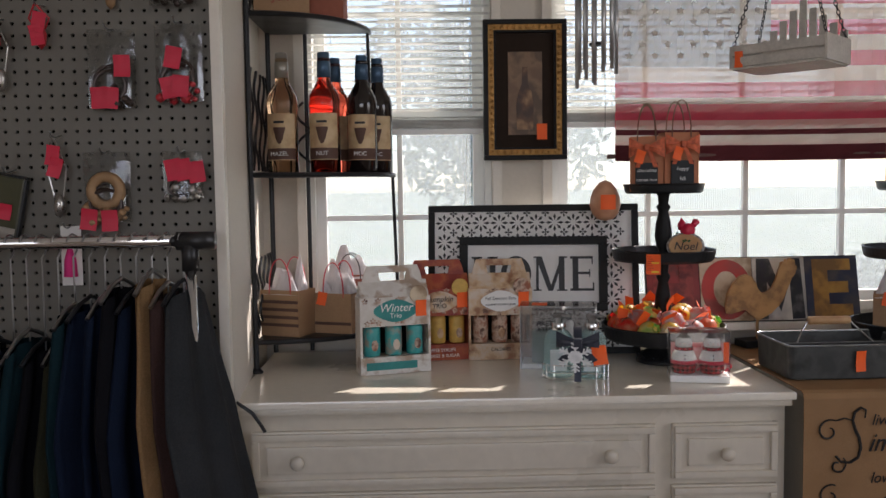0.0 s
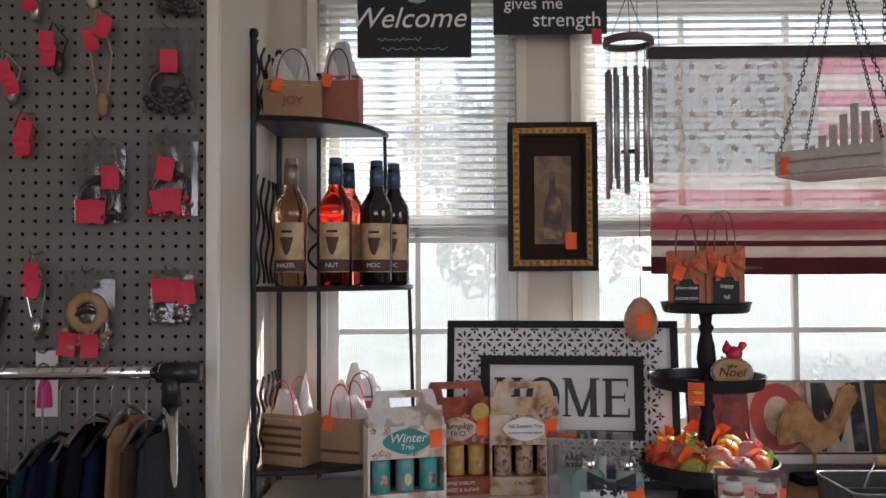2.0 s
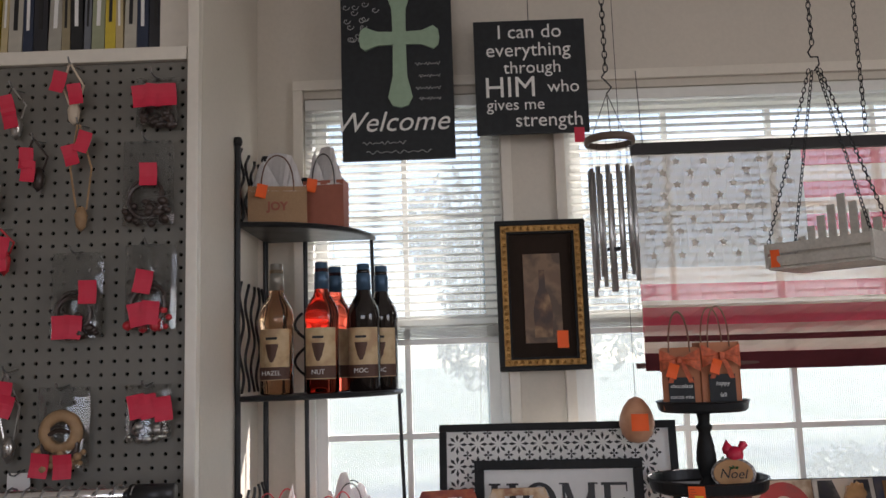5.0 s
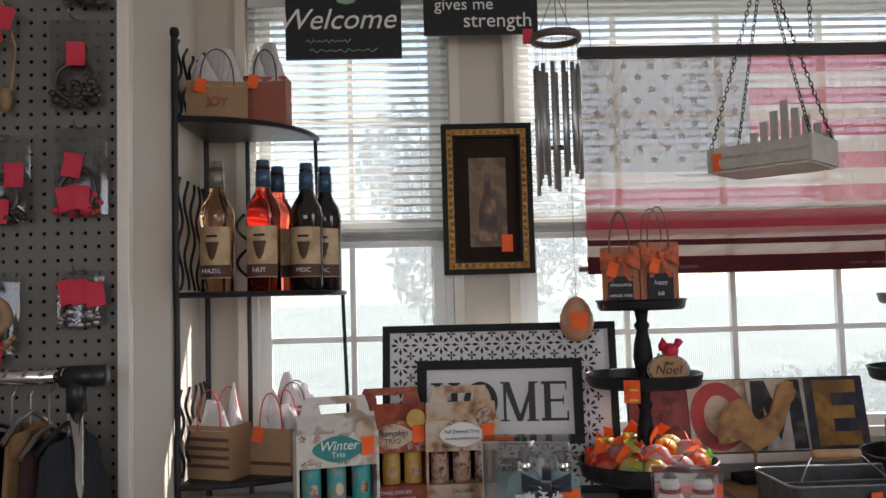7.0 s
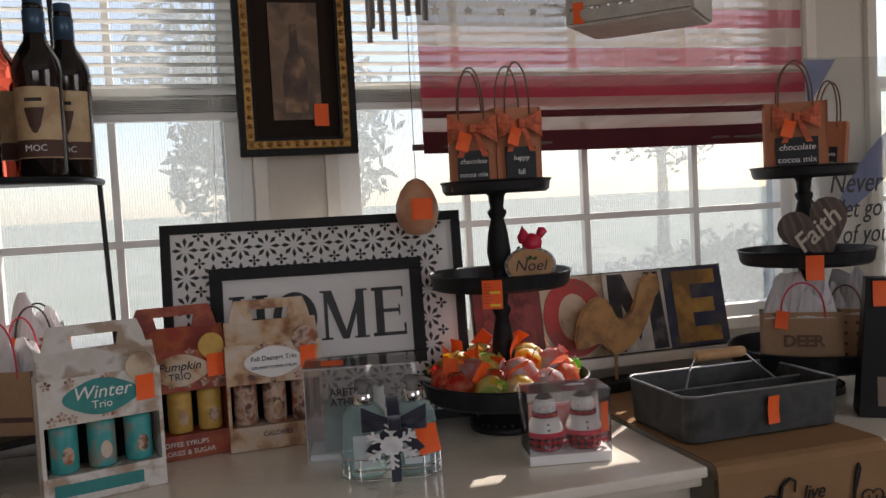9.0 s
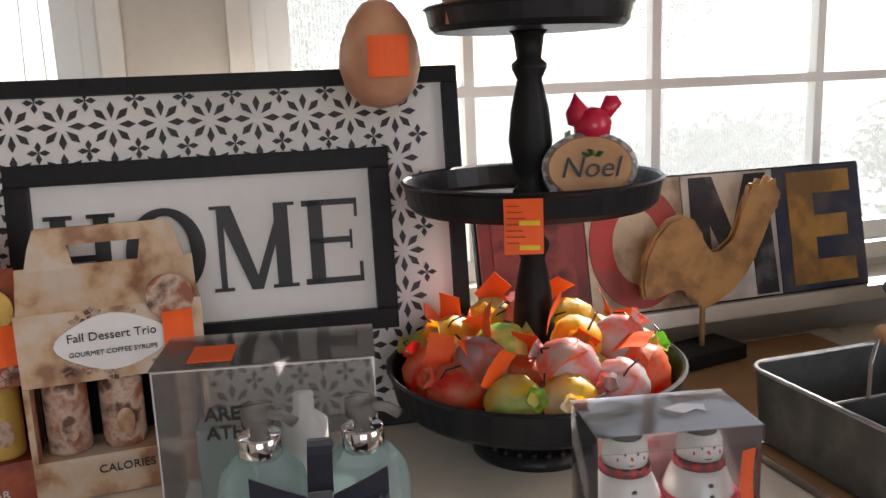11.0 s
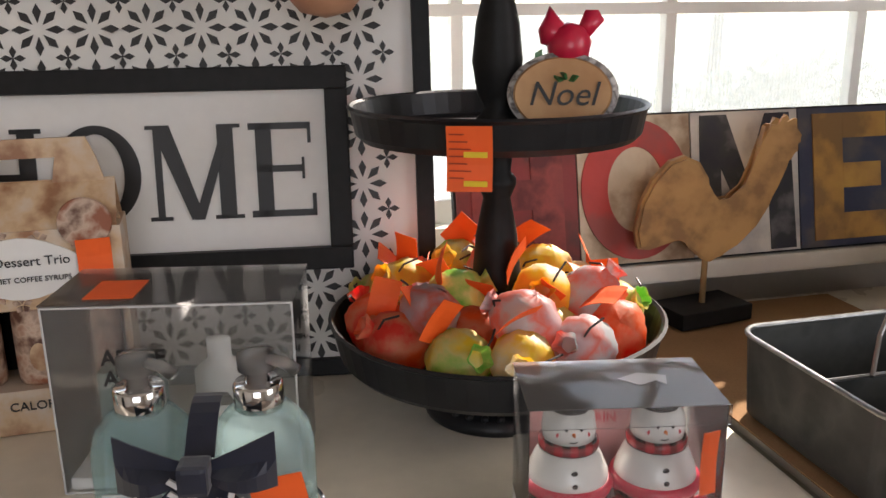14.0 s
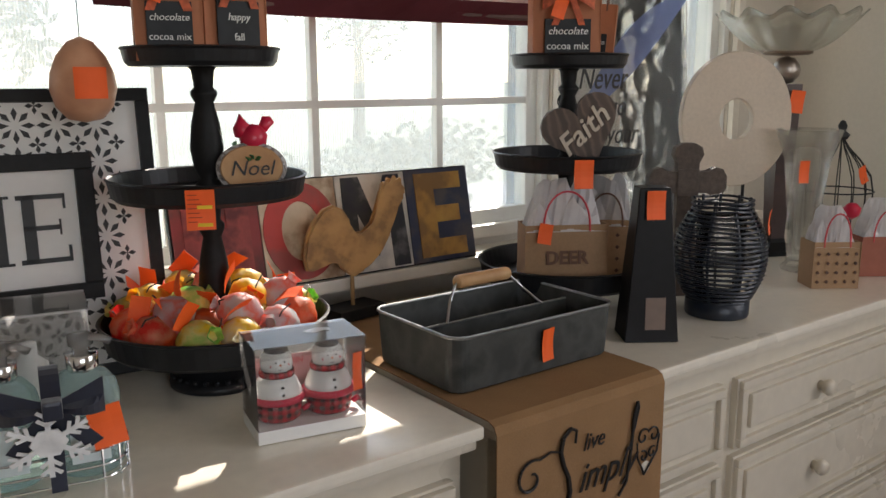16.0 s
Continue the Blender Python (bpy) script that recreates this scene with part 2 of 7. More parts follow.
def tube(pts, r, seg=8, bm=None, m=I4, closed=False, taper=None):
    """A round rod along points."""
    own = bmesh.new()
    pts = [Vector(p) for p in pts]
    n = len(pts)
    rings, up = [], None
    for i, p in enumerate(pts):
        if closed:
            d = pts[(i + 1) % n] - pts[i - 1]
        else:
            d = pts[min(i + 1, n - 1)] - pts[max(i - 1, 0)]
        d.normalize()
        if up is None:
            up = d.orthogonal().normalized()
        up = (up - d * up.dot(d))
        if up.length < 1e-5:
            up = d.orthogonal()
        up.normalize()
        side = d.cross(up)
        rr = r if taper is None else r * (1 + (taper - 1) * i / max(1, n - 1))
        rings.append([own.verts.new(p + rr * (up * math.cos(2 * math.pi * k / seg) + side * math.sin(2 * math.pi * k / seg))) for k in range(seg)])
    pairs = list(zip(rings, rings[1:])) + ([(rings[-1], rings[0])] if closed else [])
    for a, b in pairs:
        for k in range(seg):
            own.faces.new((a[k], a[(k + 1) % seg], b[(k + 1) % seg], b[k]))
    if not closed:
        own.faces.new(rings[0][::-1])
        own.faces.new(rings[-1])
    return merge(own, bm, m)


def prism(outline, y0, y1, bm=None, m=I4):
    """An outline in x, z made solid between y0 and y1."""
    own = bmesh.new()
    a = [own.verts.new((x, y0, z)) for x, z in outline]
    b = [own.verts.new((x, y1, z)) for x, z in outline]
    own.faces.new(a)
    own.faces.new(b[::-1])
    n = len(a)
    for k in range(n):
        own.faces.new((a[k], b[k], b[(k + 1) % n], a[(k + 1) % n]))
    return merge(own, bm, m)


def sheet(fn, nu, nv, thick=0.0, bm=None, m=I4):
    """A surface from fn(u, v), u and v from 0 to 1, made solid when thick is given."""
    own = bmesh.new()
    vs = [[own.verts.new(fn(u / nu, v / nv)) for v in range(nv + 1)] for u in range(nu + 1)]
    for u in range(nu):
        for v in range(nv):
            own.faces.new((vs[u][v], vs[u + 1][v], vs[u + 1][v + 1], vs[u][v + 1]))
    if thick:
        bmesh.ops.recalc_face_normals(own, faces=own.faces)
        bmesh.ops.solidify(own, geom=own.faces[:], thickness=thick)
    return merge(own, bm, m)


def ring_frame(x0, x1, z0, z1, w, y0, y1, bevel=0.002, bm=None):
    bm = bm or bmesh.new()
    box(x0, x1, y0, y1, z0, z0 + w, bevel, bm)
    box(x0, x1, y0, y1, z1 - w, z1, bevel, bm)
    box(x0, x0 + w, y0, y1, z0 + w, z1 - w, bevel, bm)
    box(x1 - w, x1, y0, y1, z0 + w, z1 - w, bevel, bm)
    return bm


def words(text, size, material, parent, m, name="lettering", depth=0.0006, bold=0.0, shear=0.0, label="", align='CENTER', wide=1.0):
    """Raised lettering that faces -y when m is the identity."""
    cu = bpy.data.curves.new("text", 'FONT')
    cu.body, cu.size, cu.extrude, cu.offset, cu.shear = text, size, depth, bold, shear
    cu.align_x, cu.align_y, cu.resolution_u = align, 'CENTER', 3
    tmp = bpy.data.objects.new("text", cu)
    me = bpy.data.meshes.new_from_object(tmp)
    bpy.data.objects.remove(tmp)
    bpy.data.curves.remove(cu)
    me.transform(m @ pose(0, 0, 0, 90) @ Matrix.Diagonal((wide, 1, 1, 1)))
    me.materials.clear()
    me.materials.append(material)
    me.name = name
    ob = new(name, me)
    ob.parent = parent
    if label:
        ob["label"] = label
    return ob


DARKORANGE = mat("dark orange print", (0.45, 0.04, 0.005), 0.6)


def price_tag(parent, m, w=0.022, h=0.036, material=None, stickers=False):
    """A hanging card tag, facing -y, its top at the origin."""
    bend = lambda u, v: (w * (u - 0.5), 0.003 * math.sin(3 * v) - 0.002 * math.cos(3 * u), -h * v)
    bm = sheet(bend, 3, 5, 0.0006)
    bm.transform(m)
    t = part("price_tag", bm, material or ORANGE, parent, "fluorescent orange price tag" if material is None else "red price tag")
    if stickers:
        for k in range(7):
            part("print_line", box(-0.42 * w, (-0.1 + 0.08 * (k % 3)) * w, -0.0042, -0.0034, -h * (0.12 + 0.11 * k) - 0.0005, -h * (0.12 + 0.11 * k) + 0.0005, 0, None, m), DARKORANGE, t)
        for z in (-0.42, -0.86):
            part("sticker", box(-0.1 * w, 0.42 * w, -0.0042, -0.0032, h * z - 0.0022, h * z + 0.0022, 0, None, m), YELLOW, t)
    return t


# ---- setting ----
WY, WT = 2.57, 0.16      # inner face and thickness of the window wall
XL, XR, YB, CEILING = -2.3, 2.62, -2.6, 2.75
TOPZ, FRONT = 0.84, 1.895


def structure(name, bm, material, label, category):
    return tagged(link(name, bm, material), label, category, "", "structure")


structure("floor", box(XL - 0.2, XR + 0.2, YB - 0.2, WY, -0.1, 0, 0), FLOOR, "brown carpet on the shop floor", "floor")
structure("ceiling", box(XL - 0.2, XR + 0.2, YB - 0.2, WY + WT, CEILING, CEILING + 0.1, 0), CEIL, "plain off-white painted ceiling", "ceiling")
structure("wall_west", box(XL - 0.15, XL, YB - 0.15, WY + WT, 0, CEILING, 0), WALL, "cream painted wall", "wall")
# unseen wall; its opening is added for the side fill lamp
bm = box(XR, XR + 0.15, YB - 0.15, WY + WT, 0, 1.0)
box(XR, XR + 0.15, YB - 0.15, WY + WT, 2.42, CEILING, 0, bm)
box(XR, XR + 0.15, YB - 0.15, -0.55, 1.0, 2.42, 0, bm)
box(XR, XR + 0.15, 0.95, WY + WT, 1.0, 2.42, 0, bm)
structure("wall_east", bm, WALL, "cream painted wall with an opening added for fill light", "wall")
# unseen wall; its opening is added for the rear fill lamp
bm = box(XL, XR, YB - 0.15, YB, 0, 1.0)
box(XL, XR, YB - 0.15, YB, 2.4, CEILING, 0, bm)
box(XL, -1.45, YB - 0.15, YB, 1.0, 2.4, 0, bm)
box(1.05, XR, YB - 0.15, YB, 1.0, 2.4, 0, bm)
structure("wall_south", bm, WALL, "cream painted wall with an opening added for fill light", "wall")

WINDOWS = [(-0.335, 0.225, 0.93, 2.2), (0.408, 1.628, 0.93, 2.2), (1.85, 2.32, 0.93, 2.2)]
bm = box(XL, XR, WY, WY + WT, 0, 0.93)
box(XL, XR, WY, WY + WT, 2.2, CEILING, 0, bm)
edges = [XL] + [v for w in WINDOWS for v in w[:2]] + [XR]
for a, b in zip(edges[::2], edges[1::2]):
    box(a, b, WY, WY + WT, 0.93, 2.2, 0, bm)
structure("wall_north", bm, WALL, "cream painted wall with three windows", "wall")

# slightly splayed side wall behind the corner rack
own = bmesh.new()
plan = [(-0.412, 1.86), (-0.47, WY), (-0.56, WY), (-0.5, 1.86)]
lo = [own.verts.new((x, y, 0)) for x, y in plan]
hi = [own.verts.new((x, y, CEILING)) for x, y in plan]
for k in range(4):
    own.faces.new((lo[k], lo[(k + 1) % 4], hi[(k + 1) % 4], hi[k]))
structure("wall_return", own, WALL, "cream painted return wall with striped sunlight", "wall")


def window(n, x0, x1, z0, z1, cols):
    """A double-hung window with muntins, insect screen below, added haze above and casing round it."""
    w = thing("window_%d" % n, I4, "white double-hung window with divided panes", "window", "shop windows", "structure")
    y = WY + 0.03
    zm = 1.55
    part("casing", ring_frame(x0 - 0.03, x1 + 0.03, z0 - 0.002, z1 + 0.05, 0.029, WY - 0.018, WY - 0.001, 0.003), TRIM, w, "ivory painted casing")
    part("window_sill", box(x0 - 0.05, x1 + 0.05, WY - 0.105, WY + 0.1, z0 - 0.045, z0 - 0.02, 0.004), TRIM, w, "ivory painted sill")
    part("window_frame", ring_frame(x0, x1, z0, z1, 0.022, y - 0.02, y + 0.09, 0.003), VINYL, w)
    for name, a, b, yy in (("lower_sash", z0 + 0.02, zm + 0.015, y), ("upper_sash", zm - 0.02, z1 - 0.02, y + 0.035)):
        s = part(name, ring_frame(x0 + 0.02, x1 - 0.02, a, b, 0.034, yy, yy + 0.03, 0.003), VINYL, w)
        part("pane", box(x0 + 0.05, x1 - 0.05, yy + 0.012, yy + 0.016, a + 0.03, b - 0.03), PANE, s).visible_shadow = False
        for k in range(1, cols):
            xm = x0 + (x1 - x0) * k / cols
            part("muntin", box(xm - 0.008, xm + 0.008, yy + 0.004, yy + 0.024, a + 0.034, b - 0.034, 0.002), VINYL, s)
        zc = (a + b) / 2
        zc = 1.232 if name == "lower_sash" else zc
        part("muntin", box(x0 + 0.054, x1 - 0.054, yy + 0.0035, yy + 0.0245, zc - 0.008, zc + 0.008, 0.002), VINYL, s)
    # the screen's upper half is added, to haze the view outside
    part("insect_screen", box(x0 + 0.02, x1 - 0.02, y + 0.075, y + 0.077, z0 + 0.02, z1 - 0.02), SCREEN, w, "fine grey insect screen, carried up as added haze").visible_shadow = False
    return w


def screen_material():
    """Fine ribbed screen: bright haze over see-through."""
    m = bpy.data.materials.new("ribbed insect screen")
    m.use_nodes = True
    nt = m.node_tree
    tc = nt.nodes.new("ShaderNodeTexCoord")
    wv = nt.nodes.new("ShaderNodeTexWave")
    wv.inputs["Scale"].default_value, wv.inputs["Distortion"].default_value = 55, 0.15
    nt.links.new(tc.outputs["Object"], wv.inputs["Vector"])
    tl = nt.nodes.new("ShaderNodeBsdfTranslucent")
    tl.inputs["Color"].default_value = (0.5, 0.52, 0.51, 1)
    tr = nt.nodes.new("ShaderNodeBsdfTransparent")
    mr = nt.nodes.new("ShaderNodeMapRange")
    mr.inputs["To Min"].default_value, mr.inputs["To Max"].default_value = 0.6, 0.76
    nt.links.new(wv.outputs["Fac"], mr.inputs["Value"])
    mx = nt.nodes.new("ShaderNodeMixShader")
    nt.links.new(mr.outputs[0], mx.inputs[0])
    nt.links.new(tl.outputs[0], mx.inputs[1])
    nt.links.new(tr.outputs[0], mx.inputs[2])
    nt.links.new(mx.outputs[0], nt.nodes["Material Output"].inputs["Surface"])
    return m


SCREEN = screen_material()
for n, (x0, x1, z0, z1) in enumerate(WINDOWS):
    window(n + 1, x0, x1, z0, z1, (2, 4, 2)[n])


def blind(x0, x1, z_top, z_bottom, pitch=0.022):
    b = thing("venetian_blind", pose((x0 + x1) / 2, WY + 0.0, z_top), "white venetian blind hanging in the window, half raised", "blind", "venetian blinds")
    w = (x1 - x0) / 2
    part("headrail", box(-w, w, -0.012, 0.014, -0.028, 0, 0.002), VINYL, b)
    slat = None
    n = int((z_top - z_bottom - 0.06) / pitch)
    for k in range(n):
        z = -0.04 - k * pitch
        if slat is None:
            curve = lambda u, v: (-w + 2 * w * u, -0.011 + 0.022 * v, 0.0022 * math.sin(math.pi * v) - 0.0035 * (v - 0.5))
            slat = part("slat", sheet(curve, 1, 4, 0.0008), SLAT, b)
            slat.location = (0, 0, z)
        else:
            s = slat.copy()
            scene.collection.objects.link(s)
            s.location = (0, 0, z)
            s.rotation_euler = (random.uniform(-0.03, 0.03), random.uniform(-0.0015, 0.0015), 0)
    zb = z_bottom - z_top
    bm = bmesh.new()
    for k in range(7):
        box(-w, w, -0.012, 0.012, zb + 0.004 * k + 0.016, zb + 0.004 * k + 0.0185, 0, bm)
    part("stacked_slats", bm, SLAT, b)
    part("bottom_rail", box(-w, w, -0.012, 0.012, zb - 0.002, zb + 0.014, 0.003), VINYL, b)
    for x in (-w * 0.72, w * 0.72):
        part("ladder_cord", tube([(x, -0.0135, -0.02), (x, -0.0135, zb)], 0.0008, 4), VINYL, b)
    for dx in (0, 0.012):
        part("pull_cord", tube([(w - 0.05 + dx, -0.017, -0.02), (w - 0.052 - dx, -0.02, -0.5), (w - 0.055 - 2 * dx, -0.018, -0.96)], 0.0009, 4), VINYL, b)
    return b


blind(-0.33, 0.22, 2.19, 1.485)
blind(0.42, 1.62, 2.19, 1.5)

# ---- outdoors ----
GRASS = spotted("dry lawn", (0.16, 0.21, 0.12), (0.22, 0.26, 0.17), (0.3, 0.31, 0.25), 0.8, 0.95, 0.5)
DRIVE = mat("pale concrete drive", (0.36, 0.37, 0.38), 0.9, vary=0.1, scale=0.7, fine=12)
LEAF = spotted("leaf", (0.05, 0.09, 0.025), (0.08, 0.12, 0.04), (0.11, 0.14, 0.05), 6, 0.6, 0.1)
BARK = mat("bark", (0.13, 0.1, 0.07), 0.9, vary=0.3, bump=0.6)
tagged(link("ground", box(-300, 300, WY + WT, 500, -0.4, -0.3)  , GRASS), "dry grass ground outside the windows", "ground", "", "structure")
tagged(link("driveway", box(-60, 60, 3.4, 11, -0.296, -0.29), DRIVE), "pale sunlit concrete driveway outside", "driveway", "", "structure")


def foliage(rng, count, radius, squash, leaf=0.12):
    verts, faces = [], []
    lumps = [(rng.uniform(-0.6, 0.6), rng.uniform(-0.6, 0.6), rng.uniform(-0.5, 0.6), rng.uniform(0.35, 0.6)) for _ in range(14)]
    for k in range(count):
        lx, ly, lz, lr = rng.choice(lumps)
        d = Vector((rng.gauss(0, 1), rng.gauss(0, 1), rng.gauss(0, 1))).normalized() * lr * rng.uniform(0.6, 1.05)
        c = Vector(((lx + d.x) * radius, (ly + d.y) * radius, (lz + d.z) * radius * squash))
        a = Vector((rng.gauss(0, 1), rng.gauss(0, 1), rng.gauss(0, 1))).normalized() * leaf * rng.uniform(0.6, 1.3)
        b = a.orthogonal().normalized() * leaf * 0.45
        i = len(verts)
        verts += [c - a, c + b, c + a, c - b]
        faces.append((i, i + 1, i + 2, i + 3))
    me = bpy.data.meshes.new("crown")
    me.from_pydata([tuple(v) for v in verts], [], faces)
    me.materials.append(LEAF)
    return me


def tree(x, y, height, radius, seed, label, name="tree", trunk=True):
    rng = random.Random(seed)
    t = thing(name, pose(x, y, -0.3), label, name, "trees outside")
    me = foliage(rng, 3000, radius, 0.9 if trunk else 0.7, 0.14 if trunk else 0.06)
    crown = new("crown", me)
    crown.parent = t
    crown.location = (0, 0, height - radius * 0.8 if trunk else radius * 0.55)
    if trunk:
        bm = tube([(0, 0, -0.02), (0.05, 0, height * 0.3), (0, 0.05, height * 0.6), (0, 0, height * 0.85)], 0.16, 10, None, I4, False, 0.35)
        for k in range(6):
            a = k * 1.05
            tube([(0, 0, height * (0.4 + 0.05 * k)), (math.cos(a) * radius * 0.4, math.sin(a) * radius * 0.4, height * (0.55 + 0.05 * k)), (math.cos(a) * radius * 0.7, math.sin(a) * radius * 0.7, height * (0.66 + 0.05 * k))], 0.06, 6, bm, I4, False, 0.3)
        part("trunk", bm, BARK, t)
    return t


tree(1.2, 14, 4.6, 2.1, 1, "leafy green tree beyond the driveway")
tree(11, 19, 6.0, 2.6, 2, "leafy green tree beyond the driveway")
tree(-7, 22, 6.5, 2.8, 3, "leafy green tree beyond the driveway")
for k, (x, y, r) in enumerate([(3.6, 7.5, 0.75), (5.2, 8.2, 0.9), (6.9, 7.2, 1.0), (3.4, 4.4, 0.7), (9.5, 9.0, 1.2)]):
    tree(x, y, 1.2, r, 20 + k, "low green shrub outside the window", "shrub", False)


# ---- dressers ----
def drawer(parent, x0, x1, z0, z1, knobs):
    """A drawer front with a moulded edge and turned knobs; y grows into the room's back, front at FRONT."""
    d = part("drawer", box(x0, x1, FRONT + 0.022, FRONT + 0.04, z0, z1, 0.004), DRESS, parent)
    part("moulding", ring_frame(x0 + 0.004, x1 - 0.004, z0 + 0.004, z1 - 0.004, 0.016, FRONT + 0.012, FRONT + 0.024, 0.004), DRESS, d)
    part("panel", box(x0 + 0.036, x1 - 0.036, FRONT + 0.014, FRONT + 0.024, z0 + 0.034, z1 - 0.034, 0.004), DRESS, d)
    for x in knobs:
        bm = lathe([(0, 0.03), (0.012, 0.028), (0.0165, 0.02), (0.014, 0.012), (0.008, 0.007), (0.009, 0), (0, 0)], 20)
        part("knob", bm, DRESS, d, "round painted wooden knob", True).matrix_basis = pose(x, FRONT + 0.014, (z0 + z1) / 2, 90)
    return d


def dresser(x0, x1, columns, label):
    d = thing("dresser", I4, label, "dresser", "dressers along the window wall")
    part("body", box(x0 + 0.012, x1 - 0.012, FRONT + 0.035, 2.49, 0.08, TOPZ - 0.034, 0.004), DRESS, d)
    part("top", box(x0, x1, FRONT, 2.495, TOPZ - 0.018, TOPZ, 0.005), DTOP, d, "glossy worn ivory top, lightened")
    part("top_moulding", box(x0 + 0.006, x1 - 0.006, FRONT + 0.008, 2.492, TOPZ - 0.034, TOPZ - 0.018, 0.005), DRESS, d)
    part("plinth", box(x0 + 0.02, x1 - 0.02, FRONT + 0.05, 2.48, 0.001, 0.08, 0.004), DRESS, d)
    for a, b, ks in columns:
        z = TOPZ - 0.075
        for h in (0.132, 0.17, 0.17, 0.17):
            drawer(d, a, b, z - h, z, ks)
            z -= h + 0.014
    return d


dresser(-0.435, 0.868, [(-0.392, 0.548, (-0.283, 0.437)), (0.585, 0.835, (0.708,))], "ivory painted wooden dresser with moulded drawers below the window")
dresser(0.89, 2.5, [(0.93, 1.42, (1.175,)), (1.46, 2.45, (1.72, 2.2))], "ivory painted wooden dresser beside its twin")

# ---- pegboard tower ----
tower = thing("pegboard_cabinet", I4, "white wooden display cabinet faced with pegboard, books on top", "display cabinet")
PX0, PX1, PY = -1.55, -0.432, 1.85
PZ0, PZ1 = 0.5, 2.05


def pegboard():
    p, r, seg = 0.0254, 0.0041, 8
    verts, faces = [], []
    nx, nz = int((PX1 - PX0) / p), int((PZ1 - PZ0) / p)
    for i in range(nx):
        for k in range(nz):
            cx, cz = PX1 - 0.004 - (i + 0.5) * p, PZ1 - (k + 0.5) * p
            b = len(verts)
            for s in range(seg):
                a = 2 * math.pi * (s + 0.5) / seg
                c, d = math.cos(a), math.sin(a)
                q = 0.5 * p / max(abs(c), abs(d))
                verts.append((cx + r * c, PY, cz + r * d))
                verts.append((cx + max(-p / 2, min(p / 2, q * c)), PY, cz + max(-p / 2, min(p / 2, q * d))))
                verts.append((cx + r * c, PY + 0.005, cz + r * d))
            for s in range(seg):
                i0, i1 = b + 3 * s, b + 3 * ((s + 1) % seg)
                faces.append((i0, i1, i1 + 1, i0 + 1))
                faces.append((i0, i0 + 2, i1 + 2, i1))
            for sx, sz, s in ((1, 1, 0), (-1, 1, 2), (-1, -1, 4), (1, -1, 6)):
                v = len(verts)
                verts.append((cx + sx * p / 2, PY, cz + sz * p / 2))
                faces.append((b + 3 * s + 1, b + 3 * ((s + 1) % seg) + 1, v))
    me = bpy.data.meshes.new("pegboard")
    me.from_pydata(verts, [], faces)
    weld = bmesh.new()
    weld.from_mesh(me)
    bmesh.ops.remove_doubles(weld, verts=weld.verts, dist=1e-5)
    bmesh.ops.recalc_face_normals(weld, faces=weld.faces)
    weld.to_mesh(me)
    weld.free()
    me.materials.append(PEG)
    ob = new("pegboard", me)
    ob.parent = tower
    return ob


pegboard()
# black sheet that paints the shade seen through the peg holes
part("hole_shade_sheet", box(PX0, PX1, PY + 0.006, PY + 0.012, PZ0, PZ1), RECESS_SHADE, tower)
part("side_stile", box(PX1 - 0.004, -0.413, PY - 0.012, PY + 0.02, 0.02, CEILING - 0.02, 0.003), TRIM, tower)
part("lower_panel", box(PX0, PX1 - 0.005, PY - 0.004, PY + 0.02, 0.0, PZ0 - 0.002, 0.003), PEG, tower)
part("shelf", box(PX0, PX1 - 0.006, PY - 0.012, PY + 0.3, PZ1 + 0.002, PZ1 + 0.03, 0.003), TRIM, tower)
# dark sheet in place of the shade behind the books
part("back_panel", box(PX0, PX1 - 0.006, PY + 0.3, PY + 0.31, PZ1 + 0.03, CEILING - 0.02), RECESS_SHADE, tower)

# ---- corner rack and its load ----
rack = thing("corner_rack", pose(-0.432, 2.50, TOPZ), "black wrought-iron corner rack with three quarter-round shelves on the dresser", "shelf rack")
SHELVES = [(0.085, 0.385, 0.285), (0.525, 0.362, 0.285), (0.94, 0.297, 0.285)]     # height, reach along x, reach along y
for z, rx, ry in SHELVES:
    arc = [(rx * math.sin(a), -ry * math.cos(a)) for a in [math.pi / 2 * k / 20 for k in range(21)]]
    own = bmesh.new()
    lo = [own.verts.new((x, y, z - 0.008)) for x, y in [(0, 0)] + arc]
    hi = [own.verts.new((x, y, z)) for x, y in [(0, 0)] + arc]
    own.faces.new(lo[::-1])
    own.faces.new(hi)
    for k in range(len(lo)):
        own.faces.new((lo[k], lo[(k + 1) % len(lo)], hi[(k + 1) % len(lo)], hi[k]))
    tube([(x, y, z - 0.004) for x, y in arc], 0.007, 8, own)
    part("shelf", own, BLACK, rack)
part("front_post", tube([(0, -0.285, 0.004), (0, -0.285, 0.5), (0, -0.29, 0.56), (0, -0.29, 1.13)], 0.007, 10), BLACK, rack)
part("corner_post", tube([(0.005, -0.02, 0.004), (0.005, -0.02, 1.15)], 0.007, 10), BLACK, rack)
part("right_post", tube([(0.372, -0.006, 0.004), (0.358, -0.006, 0.52)], 0.005, 10), BLACK, rack)
part("right_post", tube([(0.3, -0.006, 0.52), (0.292, -0.006, 0.935)], 0.005, 10), BLACK, rack)
part("back_post", tube([(0.11, 0.0, 0.004), (0.11, 0.0, 1.09)], 0.006, 10), BLACK, rack)
for x, y, z in ((0, -0.29, 1.14), (0.005, -0.02, 1.16), (0.11, 0, 1.1)):
    part("finial", lathe([(0, -0.013), (0.009, -0.01), (0.012, 0), (0.009, 0.01), (0, 0.013)], 14, None, Matrix.Translation((x, y, z))), BLACK, rack, "", True)
